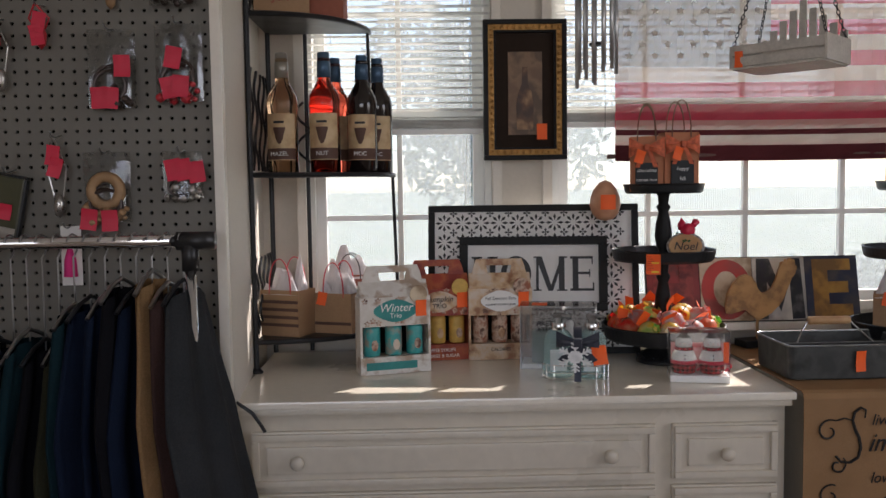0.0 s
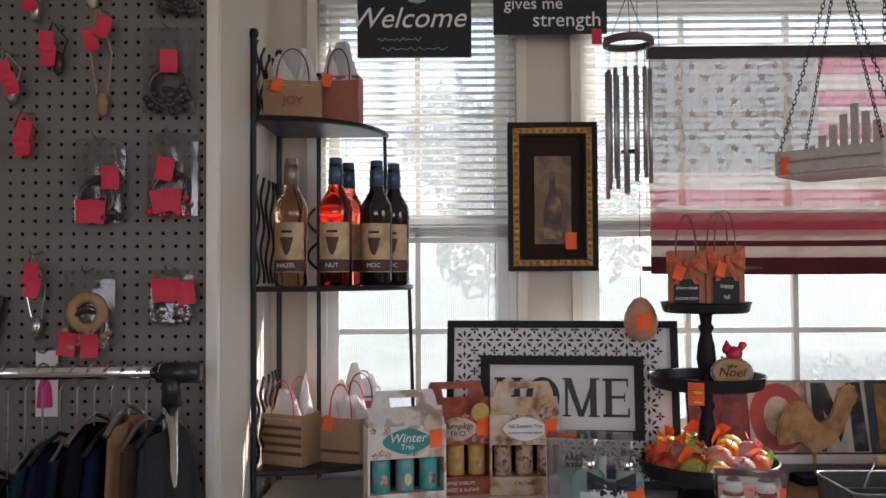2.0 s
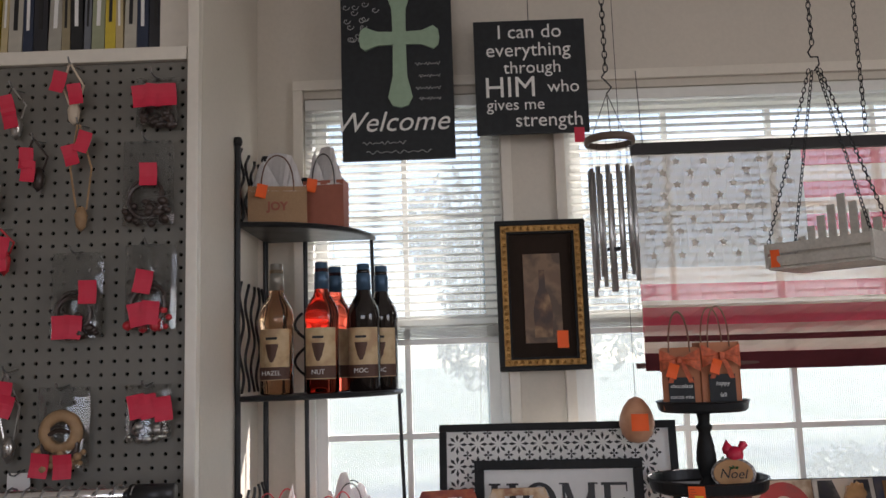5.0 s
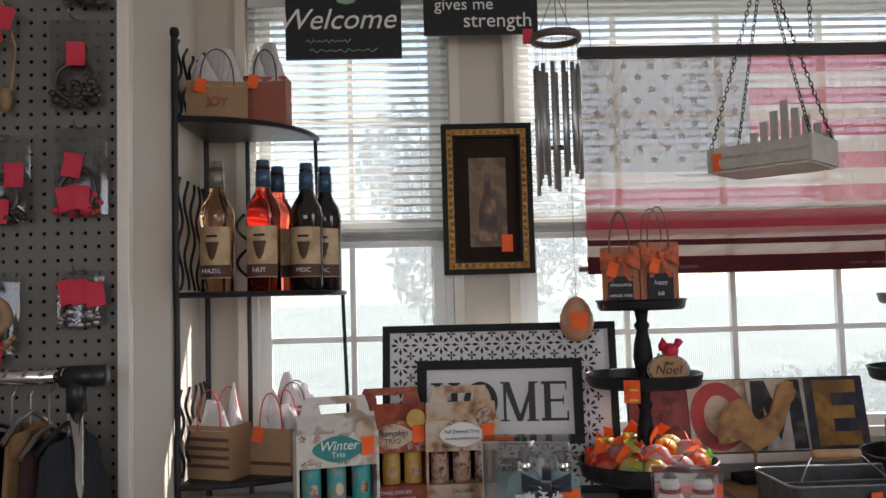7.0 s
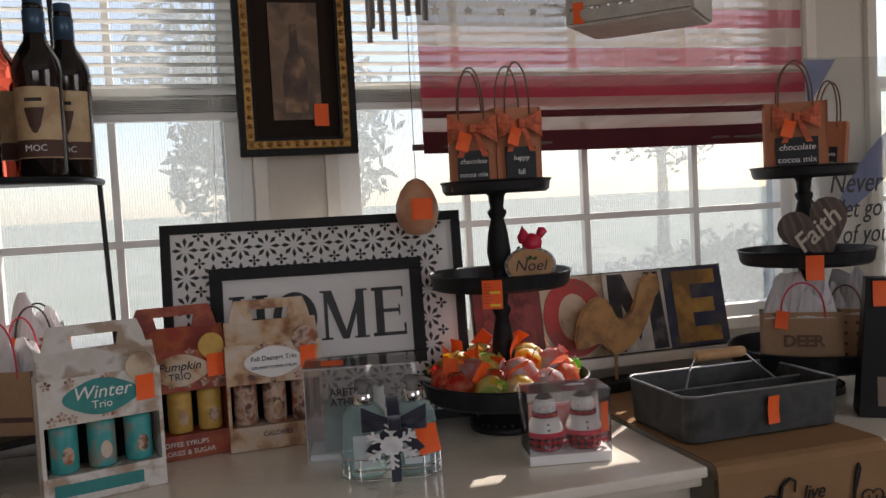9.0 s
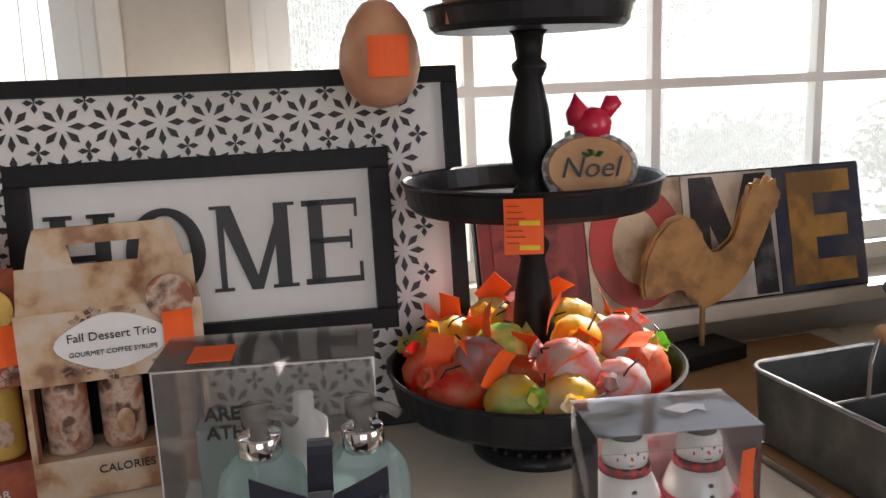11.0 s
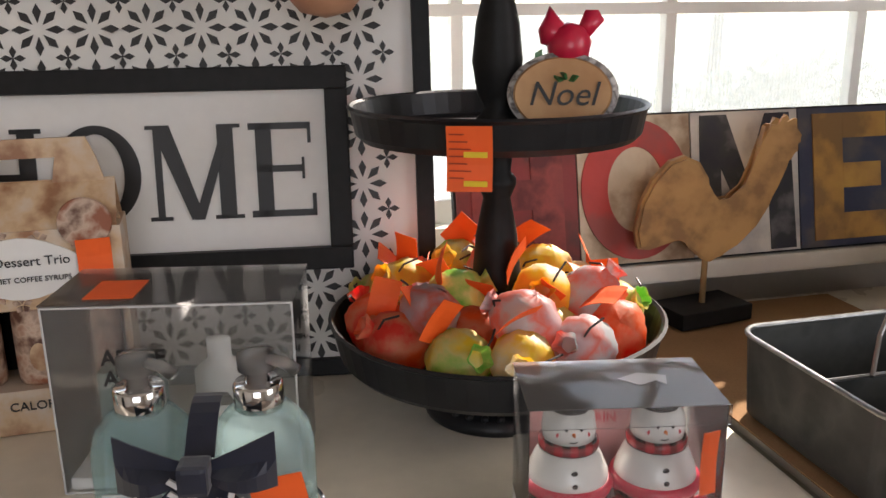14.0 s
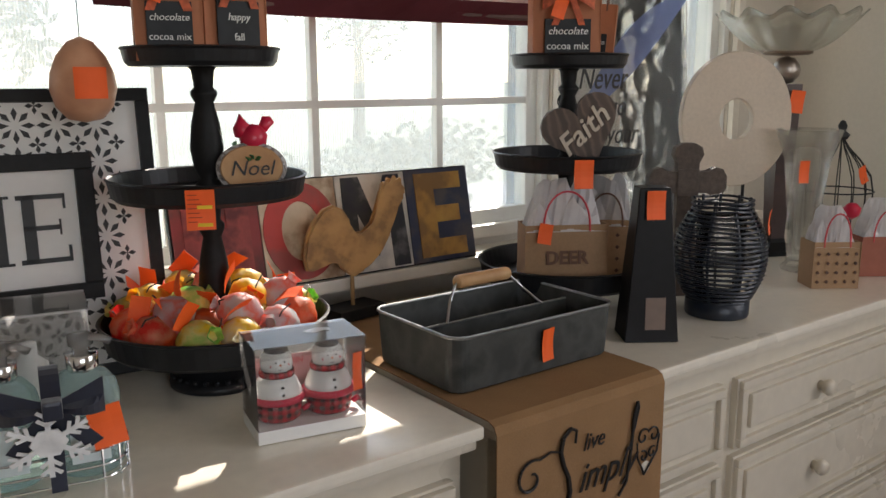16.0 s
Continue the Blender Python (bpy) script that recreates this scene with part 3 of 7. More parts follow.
part("foot", lathe([(0, 0.012), (0.009, 0.012), (0.017, 0.003), (0.017, 0.0), (0, 0)], 16, None, Matrix.Translation((0, -0.285, 0))), BLACK, rack, "", True)
for z0, z1 in ((0.1, 0.3), (0.535, 0.8), (0.95, 1.13)):
    for k in range(5):
        y = -0.26 + 0.055 * k
        curl = [(0.002, y + 0.02 * math.sin(2 * math.pi * t / 12 + k), z0 + (z1 - z0) * t / 24) for t in range(25)]
        part("scroll", tube(curl, 0.0038, 6), BLACK, rack)
for k in range(2):
    z = 0.6 + 0.02 * k
    part("scroll", tube([(0.13 + 0.05 * math.sin(t / 3 + 3 * k), -0.004, 0.55 + 0.011 * t) for t in range(18)], 0.004, 6), BLACK, rack)

LABEL = spotted("beige printed label", (0.62, 0.46, 0.27), (0.56, 0.4, 0.22), (0.46, 0.3, 0.17), 30, 0.6, 0.05)


def syrup_bottle(x, y, liquid, capmat, label, word):
    b = thing("syrup_bottle", pose(x, y, TOPZ + 0.5265, 0, 0, -6), label, "bottle", "syrup bottles on the rack")
    prof = [(0, 0), (0.037, 0), (0.041, 0.004), (0.041, 0.172), (0.0425, 0.178), (0.0425, 0.192), (0.0395, 0.21), (0.03, 0.228), (0.021, 0.243), (0.0175, 0.258), (0.016, 0.3), (0.0175, 0.302), (0.0175, 0.309), (0, 0.309)]
    part("bottle", lathe(prof, 32), liquid, b, "", True)
    arc = lambda u, v: (0.0416 * math.sin(-1.15 + 2.3 * u), -0.0416 * math.cos(-1.15 + 2.3 * u), 0.035 + 0.125 * v)
    lab = part("paper_label", sheet(arc, 16, 2, 0.0004), LABEL, b, "printed beige label")
    part("cup_picture", lathe([(0, 0), (0.011, 0), (0.0155, 0.045), (0, 0.045)], 16, None, Matrix.Translation((0, -0.035, 0.078)), 1.15, 0.6), BROWNART, lab)
    low = lambda u, v: (0.042 * math.sin(-1.15 + 2.3 * u), -0.042 * math.cos(-1.15 + 2.3 * u), 0.037 + 0.03 * v)
    part("name_band", sheet(low, 16, 2, 0.0004), BROWNART, lab, "brown name band")
    words(word, 0.016, WHITE, lab, Matrix.Translation((0, -0.0428, 0.052)))
    part("title_bar", box(-0.014, 0.014, -0.0425, -0.04, 0.134, 0.14), INK, lab)
    part("cap", lathe([(0, 0.325), (0.0155, 0.325), (0.0165, 0.322), (0.0165, 0.3), (0.0185, 0.298), (0.019, 0.257), (0.0185, 0.257)], 20), capmat, b, "foil neck wrap and cap", True)
    return b


BROWNART = mat("brown print", (0.09, 0.04, 0.025), 0.6)
AMBER = glass("pale amber syrup", (0.93, 0.6, 0.36), 0.03)
REDSYR = glass("red syrup", (0.95, 0.16, 0.1), 0.03)
DARKSYR = mat("dark brown syrup", (0.012, 0.008, 0.007), 0.08, vary=0.1, bump=0.0, coat=0.5)
CAPG = mat("grey foil", (0.3, 0.28, 0.24), 0.35, 0.5)
CAPB = mat("blue foil", (0.06, 0.12, 0.2), 0.35, 0.4)
syrup_bottle(-0.365, 2.33, AMBER, CAPG, "pale amber syrup bottle with beige label on the rack", "HAZEL")
syrup_bottle(-0.25, 2.325, REDSYR, CAPB, "red syrup bottle with beige label on the rack", "NUT")
syrup_bottle(-0.152, 2.385, DARKSYR, CAPB, "dark brown syrup bottle with beige label on the rack", "MOC")
syrup_bottle(-0.112, 2.447, DARKSYR, CAPB, "dark syrup bottle with faded label on the rack", "MOC")
syrup_bottle(-0.232, 2.43, REDSYR, CAPB, "red syrup bottle standing behind the others", "NUT")


# ---- gift bags ----
PINKPAPER = mat("pink red handle paper", (0.6, 0.05, 0.07), 0.6)
BLACKPAPER = mat("black paper cord", (0.03, 0.025, 0.025), 0.6)
BROWNCORD = mat("brown paper cord", (0.16, 0.08, 0.05), 0.7)
DARKBAND = mat("dark brown print", (0.1, 0.05, 0.035), 0.7)
REDDISH = mat("red brown paper", (0.33, 0.11, 0.07), 0.75, vary=0.12)


def gift_bag(m, w, d, h, paper, cord, label, tissue=True, handle=0.06, word="", stripes=0, dots=False, wordmat=None, tag=True, group="kraft gift bags"):
    b = thing("gift_bag", m, label, "gift bag", group)
    t = 0.0012
    own = box(-w / 2, w / 2, -d / 2, d / 2, 0, 0.002)
    taper = 1.04
    for sx, sy in ((1, 0), (-1, 0), (0, 1), (0, -1)):
        if sx:
            prism([(-d / 2, 0), (d / 2, 0), (d / 2 * taper, h), (-d / 2 * taper, h)], -t / 2, t / 2, own, Matrix.Translation((sx * w / 2, 0, 0)) @ pose(0, 0, 0, 0, 0, 90))
        else:
            prism([(-w / 2, 0), (w / 2, 0), (w / 2, h), (-w / 2, h)], -t / 2, t / 2, own, Matrix.Translation((0, sy * d / 2, 0)) @ pose(0, 0, 0, -1.5 * -sy))
    body = part("body", own, paper, b)
    for s in (-1, 1):
        arch = [(0.28 * w * math.cos(math.pi * k / 14), s * d * 0.46, h - 0.012 + (handle + 0.012) * math.sin(math.pi * k / 14) ** 0.8) for k in range(15)]
        part("handle", tube(arch, 0.0018, 6), cord, b, "twisted paper handle")
    if tissue:
        rng = random.Random(int(abs(m.translation.x) * 9999))
        pk = [(rng.uniform(0, 6.3), rng.uniform(6, 14)) for _ in range(6)]

        def crumple(u, v):
            x, y = (u - 0.5) * w * 0.97, (v - 0.5) * d * 0.95
            rise = 0.052 + 0.036 * sum(math.sin(q * (u * 1.3 + v) + p) for p, q in pk) / 2.2
            edge = min(1, 5 * min(u, 1 - u, v, 1 - v))
            return (x, y, h - 0.012 + edge * max(0.006, rise))
        part("tissue", sheet(crumple, 12, 8, 0.0006), TISSUE, b, "crumpled white tissue paper")
    for k in range(stripes):
        z = h * (0.25 + 0.5 * k / max(1, stripes - 1))
        part("stripe", box(-w / 2 + 0.001, w / 2 - 0.001, -d / 2 - 0.0035, -d / 2 - 0.001, z - 0.004, z + 0.004), DARKBAND, body)
    if dots:
        own = bmesh.new()
        for i in range(5):
            for k in range(4):
                box(-0.003, 0.003, -d / 2 - 0.0035, -d / 2 - 0.001, -0.003, 0.003, 0.001, own, Matrix.Translation((w * (-0.4 + 0.2 * i), 0, h * (0.15 + 0.2 * k))) @ pose(0, 0, 0, 0, 45))
        ob = part("dots", own, DARKBAND, body)
        ob["kind"] = "stuff"
    if word:
        words(word, h * 0.28, wordmat or DARKBAND, body, Matrix.Translation((0, -d / 2 - 0.002, h * 0.5)), bold=0.001)
    if tag:
        price_tag(b, Matrix.Translation((-w * 0.25, -d / 2 - 0.004, h + 0.004)) @ pose(0, 0, 0, -8, 10, 0), 0.026, 0.036)
    return b


Z1, Z2, Z3 = (TOPZ + s[0] + 0.0005 for s in SHELVES)
gift_bag(pose(-0.362, 2.32, Z1, 0, 0, -24), 0.12, 0.085, 0.125, KRAFT, PINKPAPER, "small kraft gift bag with striped print and tissue", stripes=4, tag=False, handle=0.085)
gift_bag(pose(-0.225, 2.35, Z1, 0, 0, -20), 0.11, 0.08, 0.11, KRAFT, PINKPAPER, "small kraft gift bag with dark rim and tissue", stripes=1, handle=0.085)
gift_bag(pose(-0.2, 2.45, Z1, 0, 0, 0), 0.11, 0.06, 0.15, REDDISH, BLACKPAPER, "red brown gift bag with tissue on the rack", tag=True)
gift_bag(pose(-0.36, 2.33, Z3, 0, 0, 10), 0.145, 0.07, 0.105, KRAFT, BROWNCORD, "kraft gift bag printed with a word and tissue", word="JOY", wordmat=REDDISH, stripes=0, handle=0.08)
gift_bag(pose(-0.245, 2.385, Z3, 0, 0, -6), 0.105, 0.06, 0.13, REDDISH, BLACKPAPER, "red brown gift bag standing on the top shelf", tissue=True, handle=0.07)


# ---- large framed sign against the window ----
def star8(r, r_in, half, bm, cx, cz, y0, y1, n=8):
    for k in range(n):
        a = 2 * math.pi * k / n
        m2 = Matrix.Translation((cx, 0, cz)) @ pose(0, 0, 0, 0, math.degrees(a), 0)
        prism([(0, r_in), (half, (r + r_in) * 0.55), (0, r), (-half, (r + r_in) * 0.55)], y0, y1, bm, m2)


sign = thing("home_sign", pose(0.326, 2.405, TOPZ + 0.001, -7.5, 0, -6.5), "large black-framed sign with star-tile mat, leaning on the window sill", "sign")
SW, SH = 0.305, 0.432
part("outer_frame", ring_frame(-SW, SW, 0, SH, 0.019, 0, 0.022, 0.002), BLACKW, sign)
part("mat_board", box(-SW + 0.018, SW - 0.018, 0.01, 0.016, 0.018, SH - 0.018), PAPER, sign, "white patterned mat board")
own = bmesh.new()
pitch = 0.0562
for i in range(11):
    for k in range(8):
        cx, cz = -SW + 0.047 + pitch * i * 0.96, SH - 0.052 - pitch * k
        if abs(cx) < 0.186 and 0.135 < cz < 0.315 or cz < 0.04 or cx > SW - 0.03:
            continue
        star8(0.0262, 0.007, 0.0042, own, cx, cz, 0.0085, 0.0098)
        dx, dz = cx + pitch * 0.48, cz + pitch * 0.5
        if dx < SW - 0.03 and dz < SH - 0.022:
            star8(0.0125, 0.0, 0.0034, own, dx, dz, 0.0085, 0.0098, 4)
part("stencil_pattern", own, INK, sign, "black star stencil")["kind"] = "stuff"
part("inner_frame", ring_frame(-0.212, 0.214, 0.122, 0.338, 0.024, -0.012, 0.009, 0.002), BLACKW, sign)
part("word_panel", box(-0.19, 0.192, 0.002, 0.0085, 0.145, 0.315), PAPER, sign)


def serif(ch, w, h, t=0.019, thin=0.008):
    """Roman capitals with bracketless serifs, as flat slabs, lower left at the origin."""
    own = bmesh.new()
    y0, y1 = -0.0005, 0.0025

    def bar(a, b, c, d):
        box(a, b, y0, y1, c, d, 0, own)
    if ch == "H":
        for x in (0.1 * w, 0.9 * w - t):
            bar(x, x + t, 0, h)
            bar(x - 0.007, x + t + 0.007, 0, 0.005)
            bar(x - 0.007, x + t + 0.007, h - 0.005, h)
        bar(0.1 * w + t, 0.9 * w - t, h * 0.47, h * 0.47 + thin)
    if ch == "O":
        n = 40
        outer = [(w / 2 + w * 0.5 * math.cos(2 * math.pi * k / n), h / 2 + (h * 0.5 + 0.002) * math.sin(2 * math.pi * k / n)) for k in range(n)]
        inner = [(w / 2 + (w * 0.5 - t) * math.cos(2 * math.pi * k / n), h / 2 + (h * 0.5 - thin) * math.sin(2 * math.pi * k / n)) for k in range(n)]
        for k in range(n):
            j = (k + 1) % n
            prism([outer[k], outer[j], inner[j], inner[k]], y0, y1, own)
    if ch == "M":
        bar(0.08 * w, 0.08 * w + thin, 0, h)
        bar(0.92 * w - t, 0.92 * w, 0, h)
        prism([(0.06 * w, h), (0.06 * w + t * 1.1, h), (0.5 * w + 0.006, 0.004), (0.5 * w - 0.006, 0.0)], y0 - 0.0003, y1, own)
        prism([(0.9 * w - thin, h), (0.92 * w, h), (0.5 * w + 0.007, 0.0), (0.5 * w - 0.004, 0.0)], y0 - 0.0006, y1, own)
        for a, b in ((0, 0.16 * w + thin), (0.86 * w - t, w)):
            bar(a, b, 0, 0.004)
        bar(0, 0.06 * w + t, h - 0.004, h)
        bar(0.9 * w - thin, w, h - 0.004, h)
    if ch == "E":
        bar(0.12 * w, 0.12 * w + t, 0, h)
        for z, r in ((0, 1.0), (h * 0.48, 0.84), (h - thin, 0.95)):
            bar(0.02 * w if z != h * 0.48 else 0.12 * w, r * w, z, z + thin)
        bar(0.94 * w, w, 0, 0.024)
        bar(0.9 * w, 0.95 * w, h - 0.022, h)
        bar(0.8 * w, 0.84 * w, h * 0.48 - 0.008, h * 0.48 + thin + 0.008)
    return own


for ch, x, w in (("H", -0.178, 0.078), ("O", -0.092, 0.088), ("M", 0.003, 0.097), ("E", 0.107, 0.07)):
    own = serif(ch, w, 0.1, 0.0165, 0.007)
    own.transform(Matrix.Translation((x, 0, 0.18)))
    part("letter", own, INK, sign, "black serif capital")

# ---- painted letter sign on the sill ----
art = thing("letter_sign", pose(1.0, 2.474, 0.9105, -12, 0, 0), "distressed wooden sign with multicoloured painted letters on the sill", "sign")
TILE = [spotted("worn red paint", (0.25, 0.03, 0.03), (0.2, 0.03, 0.025), (0.08, 0.03, 0.025), 14, 0.6),
        spotted("worn cream paint", (0.62, 0.52, 0.38), (0.55, 0.44, 0.31), (0.3, 0.2, 0.12), 16, 0.6),
        spotted("worn grey paint", (0.62, 0.57, 0.5), (0.4, 0.37, 0.34), (0.1, 0.1, 0.11), 11, 0.6),
        spotted("worn navy paint", (0.03, 0.035, 0.07), (0.04, 0.045, 0.08), (0.09, 0.08, 0.08), 14, 0.6)]
PAINT = [spotted("dark red letter", (0.12, 0.015, 0.015), (0.3, 0.05, 0.04), (0.2, 0.03, 0.03), 18, 0.6),
         spotted("red letter", (0.5, 0.05, 0.04), (0.45, 0.045, 0.035), (0.3, 0.06, 0.05), 14, 0.6),
         spotted("black letter", (0.02, 0.02, 0.03), (0.03, 0.03, 0.03), (0.13, 0.12, 0.12), 18, 0.6),
         spotted("ochre letter", (0.55, 0.3, 0.06), (0.45, 0.23, 0.05), (0.25, 0.13, 0.04), 16, 0.6)]
part("board", box(-0.322, 0.322, 0, 0.012, 0, 0.195, 0.001), BLACKW, art)
for k, ch in enumerate("HOME"):
    x = -0.32 + 0.16 * k
    p = part("tile_panel", box(x + 0.001, x + 0.159, -0.004, -0.001, 0.003, 0.192), TILE[k], art)
    own = bmesh.new()
    y0, y1 = -0.0062, -0.004
    if ch == "H":
        for a, b, c, d in ((0.02, 0.062, 0.012, 0.183), (0.098, 0.14, 0.012, 0.183), (0.062, 0.098, 0.08, 0.118)):
            box(x + a, x + b, y0, y1, c, d, 0, own)
    if ch == "O":
        n = 40
        ring = lambda a, b: [(x + 0.08 + a * math.cos(2 * math.pi * q / n), 0.097 + b * math.sin(2 * math.pi * q / n)) for q in range(n)]
        big, small = ring(0.076, 0.09), ring(0.04, 0.055)
        for q in range(n):
            prism([big[q], big[(q + 1) % n], small[(q + 1) % n], small[q]], y0, y1, own)
    if ch == "M":
        prism([(x + 0.008, 0.006), (x + 0.04, 0.006), (x + 0.042, 0.12), (x + 0.08, 0.03), (x + 0.112, 0.12), (x + 0.114, 0.006), (x + 0.152, 0.006), (x + 0.146, 0.188), (x + 0.11, 0.188), (x + 0.08, 0.105), (x + 0.052, 0.188), (x + 0.014, 0.188)], y0, y1, own)
    if ch == "E":
        for a, b, c, d in ((0.022, 0.068, 0.012, 0.184), (0.068, 0.138, 0.012, 0.048), (0.068, 0.128, 0.082, 0.116), (0.068, 0.138, 0.15, 0.184)):
            box(x + a, x + b, y0, y1, c, d, 0.0005, own)
    part("letter", own, PAINT[k], p, "hand-painted letter with chipped edges")

# ---- framed picture on the pier ----
pic = thing("framed_picture", pose(0.323, WY - 0.0205, 1.402), "ornate black and gold framed picture hanging between windows", "picture")
GOLD = mat("antique gold", (0.42, 0.23, 0.07), 0.4, 0.7, vary=0.5, scale=60, fine=300, bump=0.8)
part("outer_frame", ring_frame(-0.124, 0.124, 0, 0.413, 0.014, -0.03, 0, 0.003), BLACKW, pic)
part("gold_band", ring_frame(-0.11, 0.11, 0.014, 0.399, 0.017, -0.026, -0.002, 0.003), GOLD, pic, "ornate gilded band")
own = bmesh.new()
for k in range(60):
    s = k / 60 * (2 * (0.2 + 0.365))
    if s < 0.2:
        x, z = -0.1 + s, 0.0235
    elif s < 0.565:
        x, z = 0.1005, 0.0235 + s - 0.2
    elif s < 0.765:
        x, z = 0.1 - (s - 0.565), 0.3895
    else:
        x, z = -0.1005, 0.3895 - (s - 0.765)
    lathe([(0, -0.004), (0.006, 0), (0, 0.004)], 6, own, Matrix.Translation((x, -0.0265, z)) @ pose(0, 0, 0, 90))
part("beading", own, GOLD, pic)["kind"] = "stuff"
part("inner_band", ring_frame(-0.093, 0.093, 0.031, 0.382, 0.006, -0.024, -0.002, 0.001), BLACKW, pic)
part("dark_mat", box(-0.088, 0.088, -0.01, -0.004, 0.036, 0.377), mat("dark brown mat", (0.03, 0.02, 0.015), 0.8, spec=0.1), pic)
panel = part("picture_panel", box(-0.05, 0.052, -0.0135, -0.011, 0.075, 0.32), spotted("aged sepia print", (0.16, 0.09, 0.05), (0.22, 0.13, 0.07), (0.1, 0.06, 0.035), 14, 0.5), pic)
part("painted_bottle", prism([(-0.024, 0.09), (0.024, 0.09), (0.026, 0.16), (0.02, 0.2), (0.009, 0.225), (0.008, 0.275), (-0.008, 0.275), (-0.009, 0.225), (-0.02, 0.2), (-0.026, 0.16)], -0.015, -0.0136), spotted("sepia bottle", (0.3, 0.17, 0.08), (0.12, 0.06, 0.03), (0.06, 0.03, 0.02), 20, 0.5), panel)
price_tag(pic, Matrix.Translation((0.05, -0.021, 0.107)), 0.031, 0.047)

# ---- hanging signs ----
welcome = thing("welcome_sign", pose(-0.056, 2.465, 1.985, 0, 0, 0), "black welcome plaque with pale green cross hanging before the window", "sign")
part("plaque", box(-0.155, 0.155, 0, 0.012, 0, 0.525, 0.002), CHARCOAL, welcome)
SAGE = mat("sage green paint", (0.3, 0.42, 0.3), 0.6, vary=0.12, scale=14)


def budded(c, s, bm):
    for k, (a, ln) in enumerate(((0, 0.155), (90, 0.112), (180, 0.2), (270, 0.112))):
        m2 = Matrix.Translation(c) @ pose(0, 0, 0, 0, a, 0)
        prism([(-0.018 * s, 0), (-0.02 * s, ln * 0.55), (-0.034 * s, ln * 0.85), (-0.022 * s, ln * 0.97), (0, ln), (0.022 * s, ln * 0.97), (0.034 * s, ln * 0.85), (0.02 * s, ln * 0.55), (0.018 * s, 0)], -0.006 - 0.0004 * k, -0.0005 + 0.0002 * k, bm, m2)
    return bm


part("cross", budded((0.008, 0, 0.345), 1.0, bmesh.new()), SAGE, welcome, "pale green raised cross")
GREYINK = mat("grey chalk print", (0.36, 0.36, 0.36), 0.7)
words("Welcome", 0.08, WHITE, welcome, Matrix.Translation((-0.02, -0.0016, 0.105)), shear=0.3, wide=1.0)
for x, z, w in ((0.085, 0.27, 0.035), (0.09, 0.235, 0.03), (0.085, 0.2, 0.035), (0.09, 0.17, 0.03), (-0.04, 0.048, 0.06), (0.0, 0.022, 0.09)):
    part("script_line", tube([(x - w + 2 * w * t / 40, -0.0012, z + 0.005 * math.sin(t * 1.15) * (0.6 + 0.4 * math.sin(t * 0.37))) for t in range(41)], 0.0011, 4), GREYINK, welcome)
own = bmesh.new()
rng = random.Random(4)
for k in range(26):
    x, z = rng.uniform(-0.145, -0.05), rng.uniform(0.33, 0.51)
    tube([(x + 0.012 * math.cos(t * 0.7) * t / 9, -0.0012, z + 0.012 * math.sin(t * 0.7) * t / 9) for t in range(10)], 0.0012, 4, own)
part("scrollwork", own, GREYINK, welcome, "faint chalk scrollwork")["kind"] = "stuff"
part("hanger_cord", tube([(-0.1, 0.006, 0.52), (-0.1, 0.006, CEILING - 1.987)], 0.0015, 6), BLACK, welcome)
part("hanger_cord", tube([(0.1, 0.006, 0.52), (0.1, 0.006, CEILING - 1.987)], 0.0015, 6), BLACK, welcome)

verse = thing("verse_sign", pose(0.313, 2.465, 2.045), "dark slate verse plaque with white lettering hanging high", "sign")
part("plaque", box(-0.154, 0.154, 0, 0.01, 0, 0.325, 0.002), CHARCOAL, verse)
for text, z, size, x in (("I can do", 0.29, 0.056, 0.0), ("everything", 0.238, 0.056, -0.005), ("through", 0.187, 0.05, 0.005), ("HIM", 0.13, 0.083, -0.058), ("who", 0.13, 0.05, 0.088), ("gives me", 0.082, 0.046, -0.045), ("strength", 0.037, 0.056, 0.045)):
    words(text, size, WHITE, verse, Matrix.Translation((x, -0.0016, z)))
part("hanger_wire", tube([(0, 0.005, 0.32), (0, 0.005, CEILING - 2.047)], 0.0012, 6), BLACK, verse)
price_tag(verse, Matrix.Translation((0.125, -0.004, 0.012)), 0.028, 0.042, RED)


def chain(parent, a, b, link_len=0.02, r=0.0016):
    a, b = Vector(a), Vector(b)
    n = max(1, int((b - a).length / (link_len * 0.75)))
    d = (b - a).normalized()
    q = d.to_track_quat('Z', 'Y').to_matrix().to_4x4()
    own = bmesh.new()
    for k in range(n):
        c = a + (b - a) * (k + 0.5) / n
        loop = [(0.25 * link_len * math.cos(t * math.pi / 5), 0, 0.5 * link_len * math.sin(t * math.pi / 5)) for t in range(10)]
        tube(loop, r, 4, own, Matrix.Translation(c) @ q @ pose(0, 0, 0, 0, 0, 90 * (k % 2)), True)
    part("chain", own, BLACK, parent, "dark metal link chain")


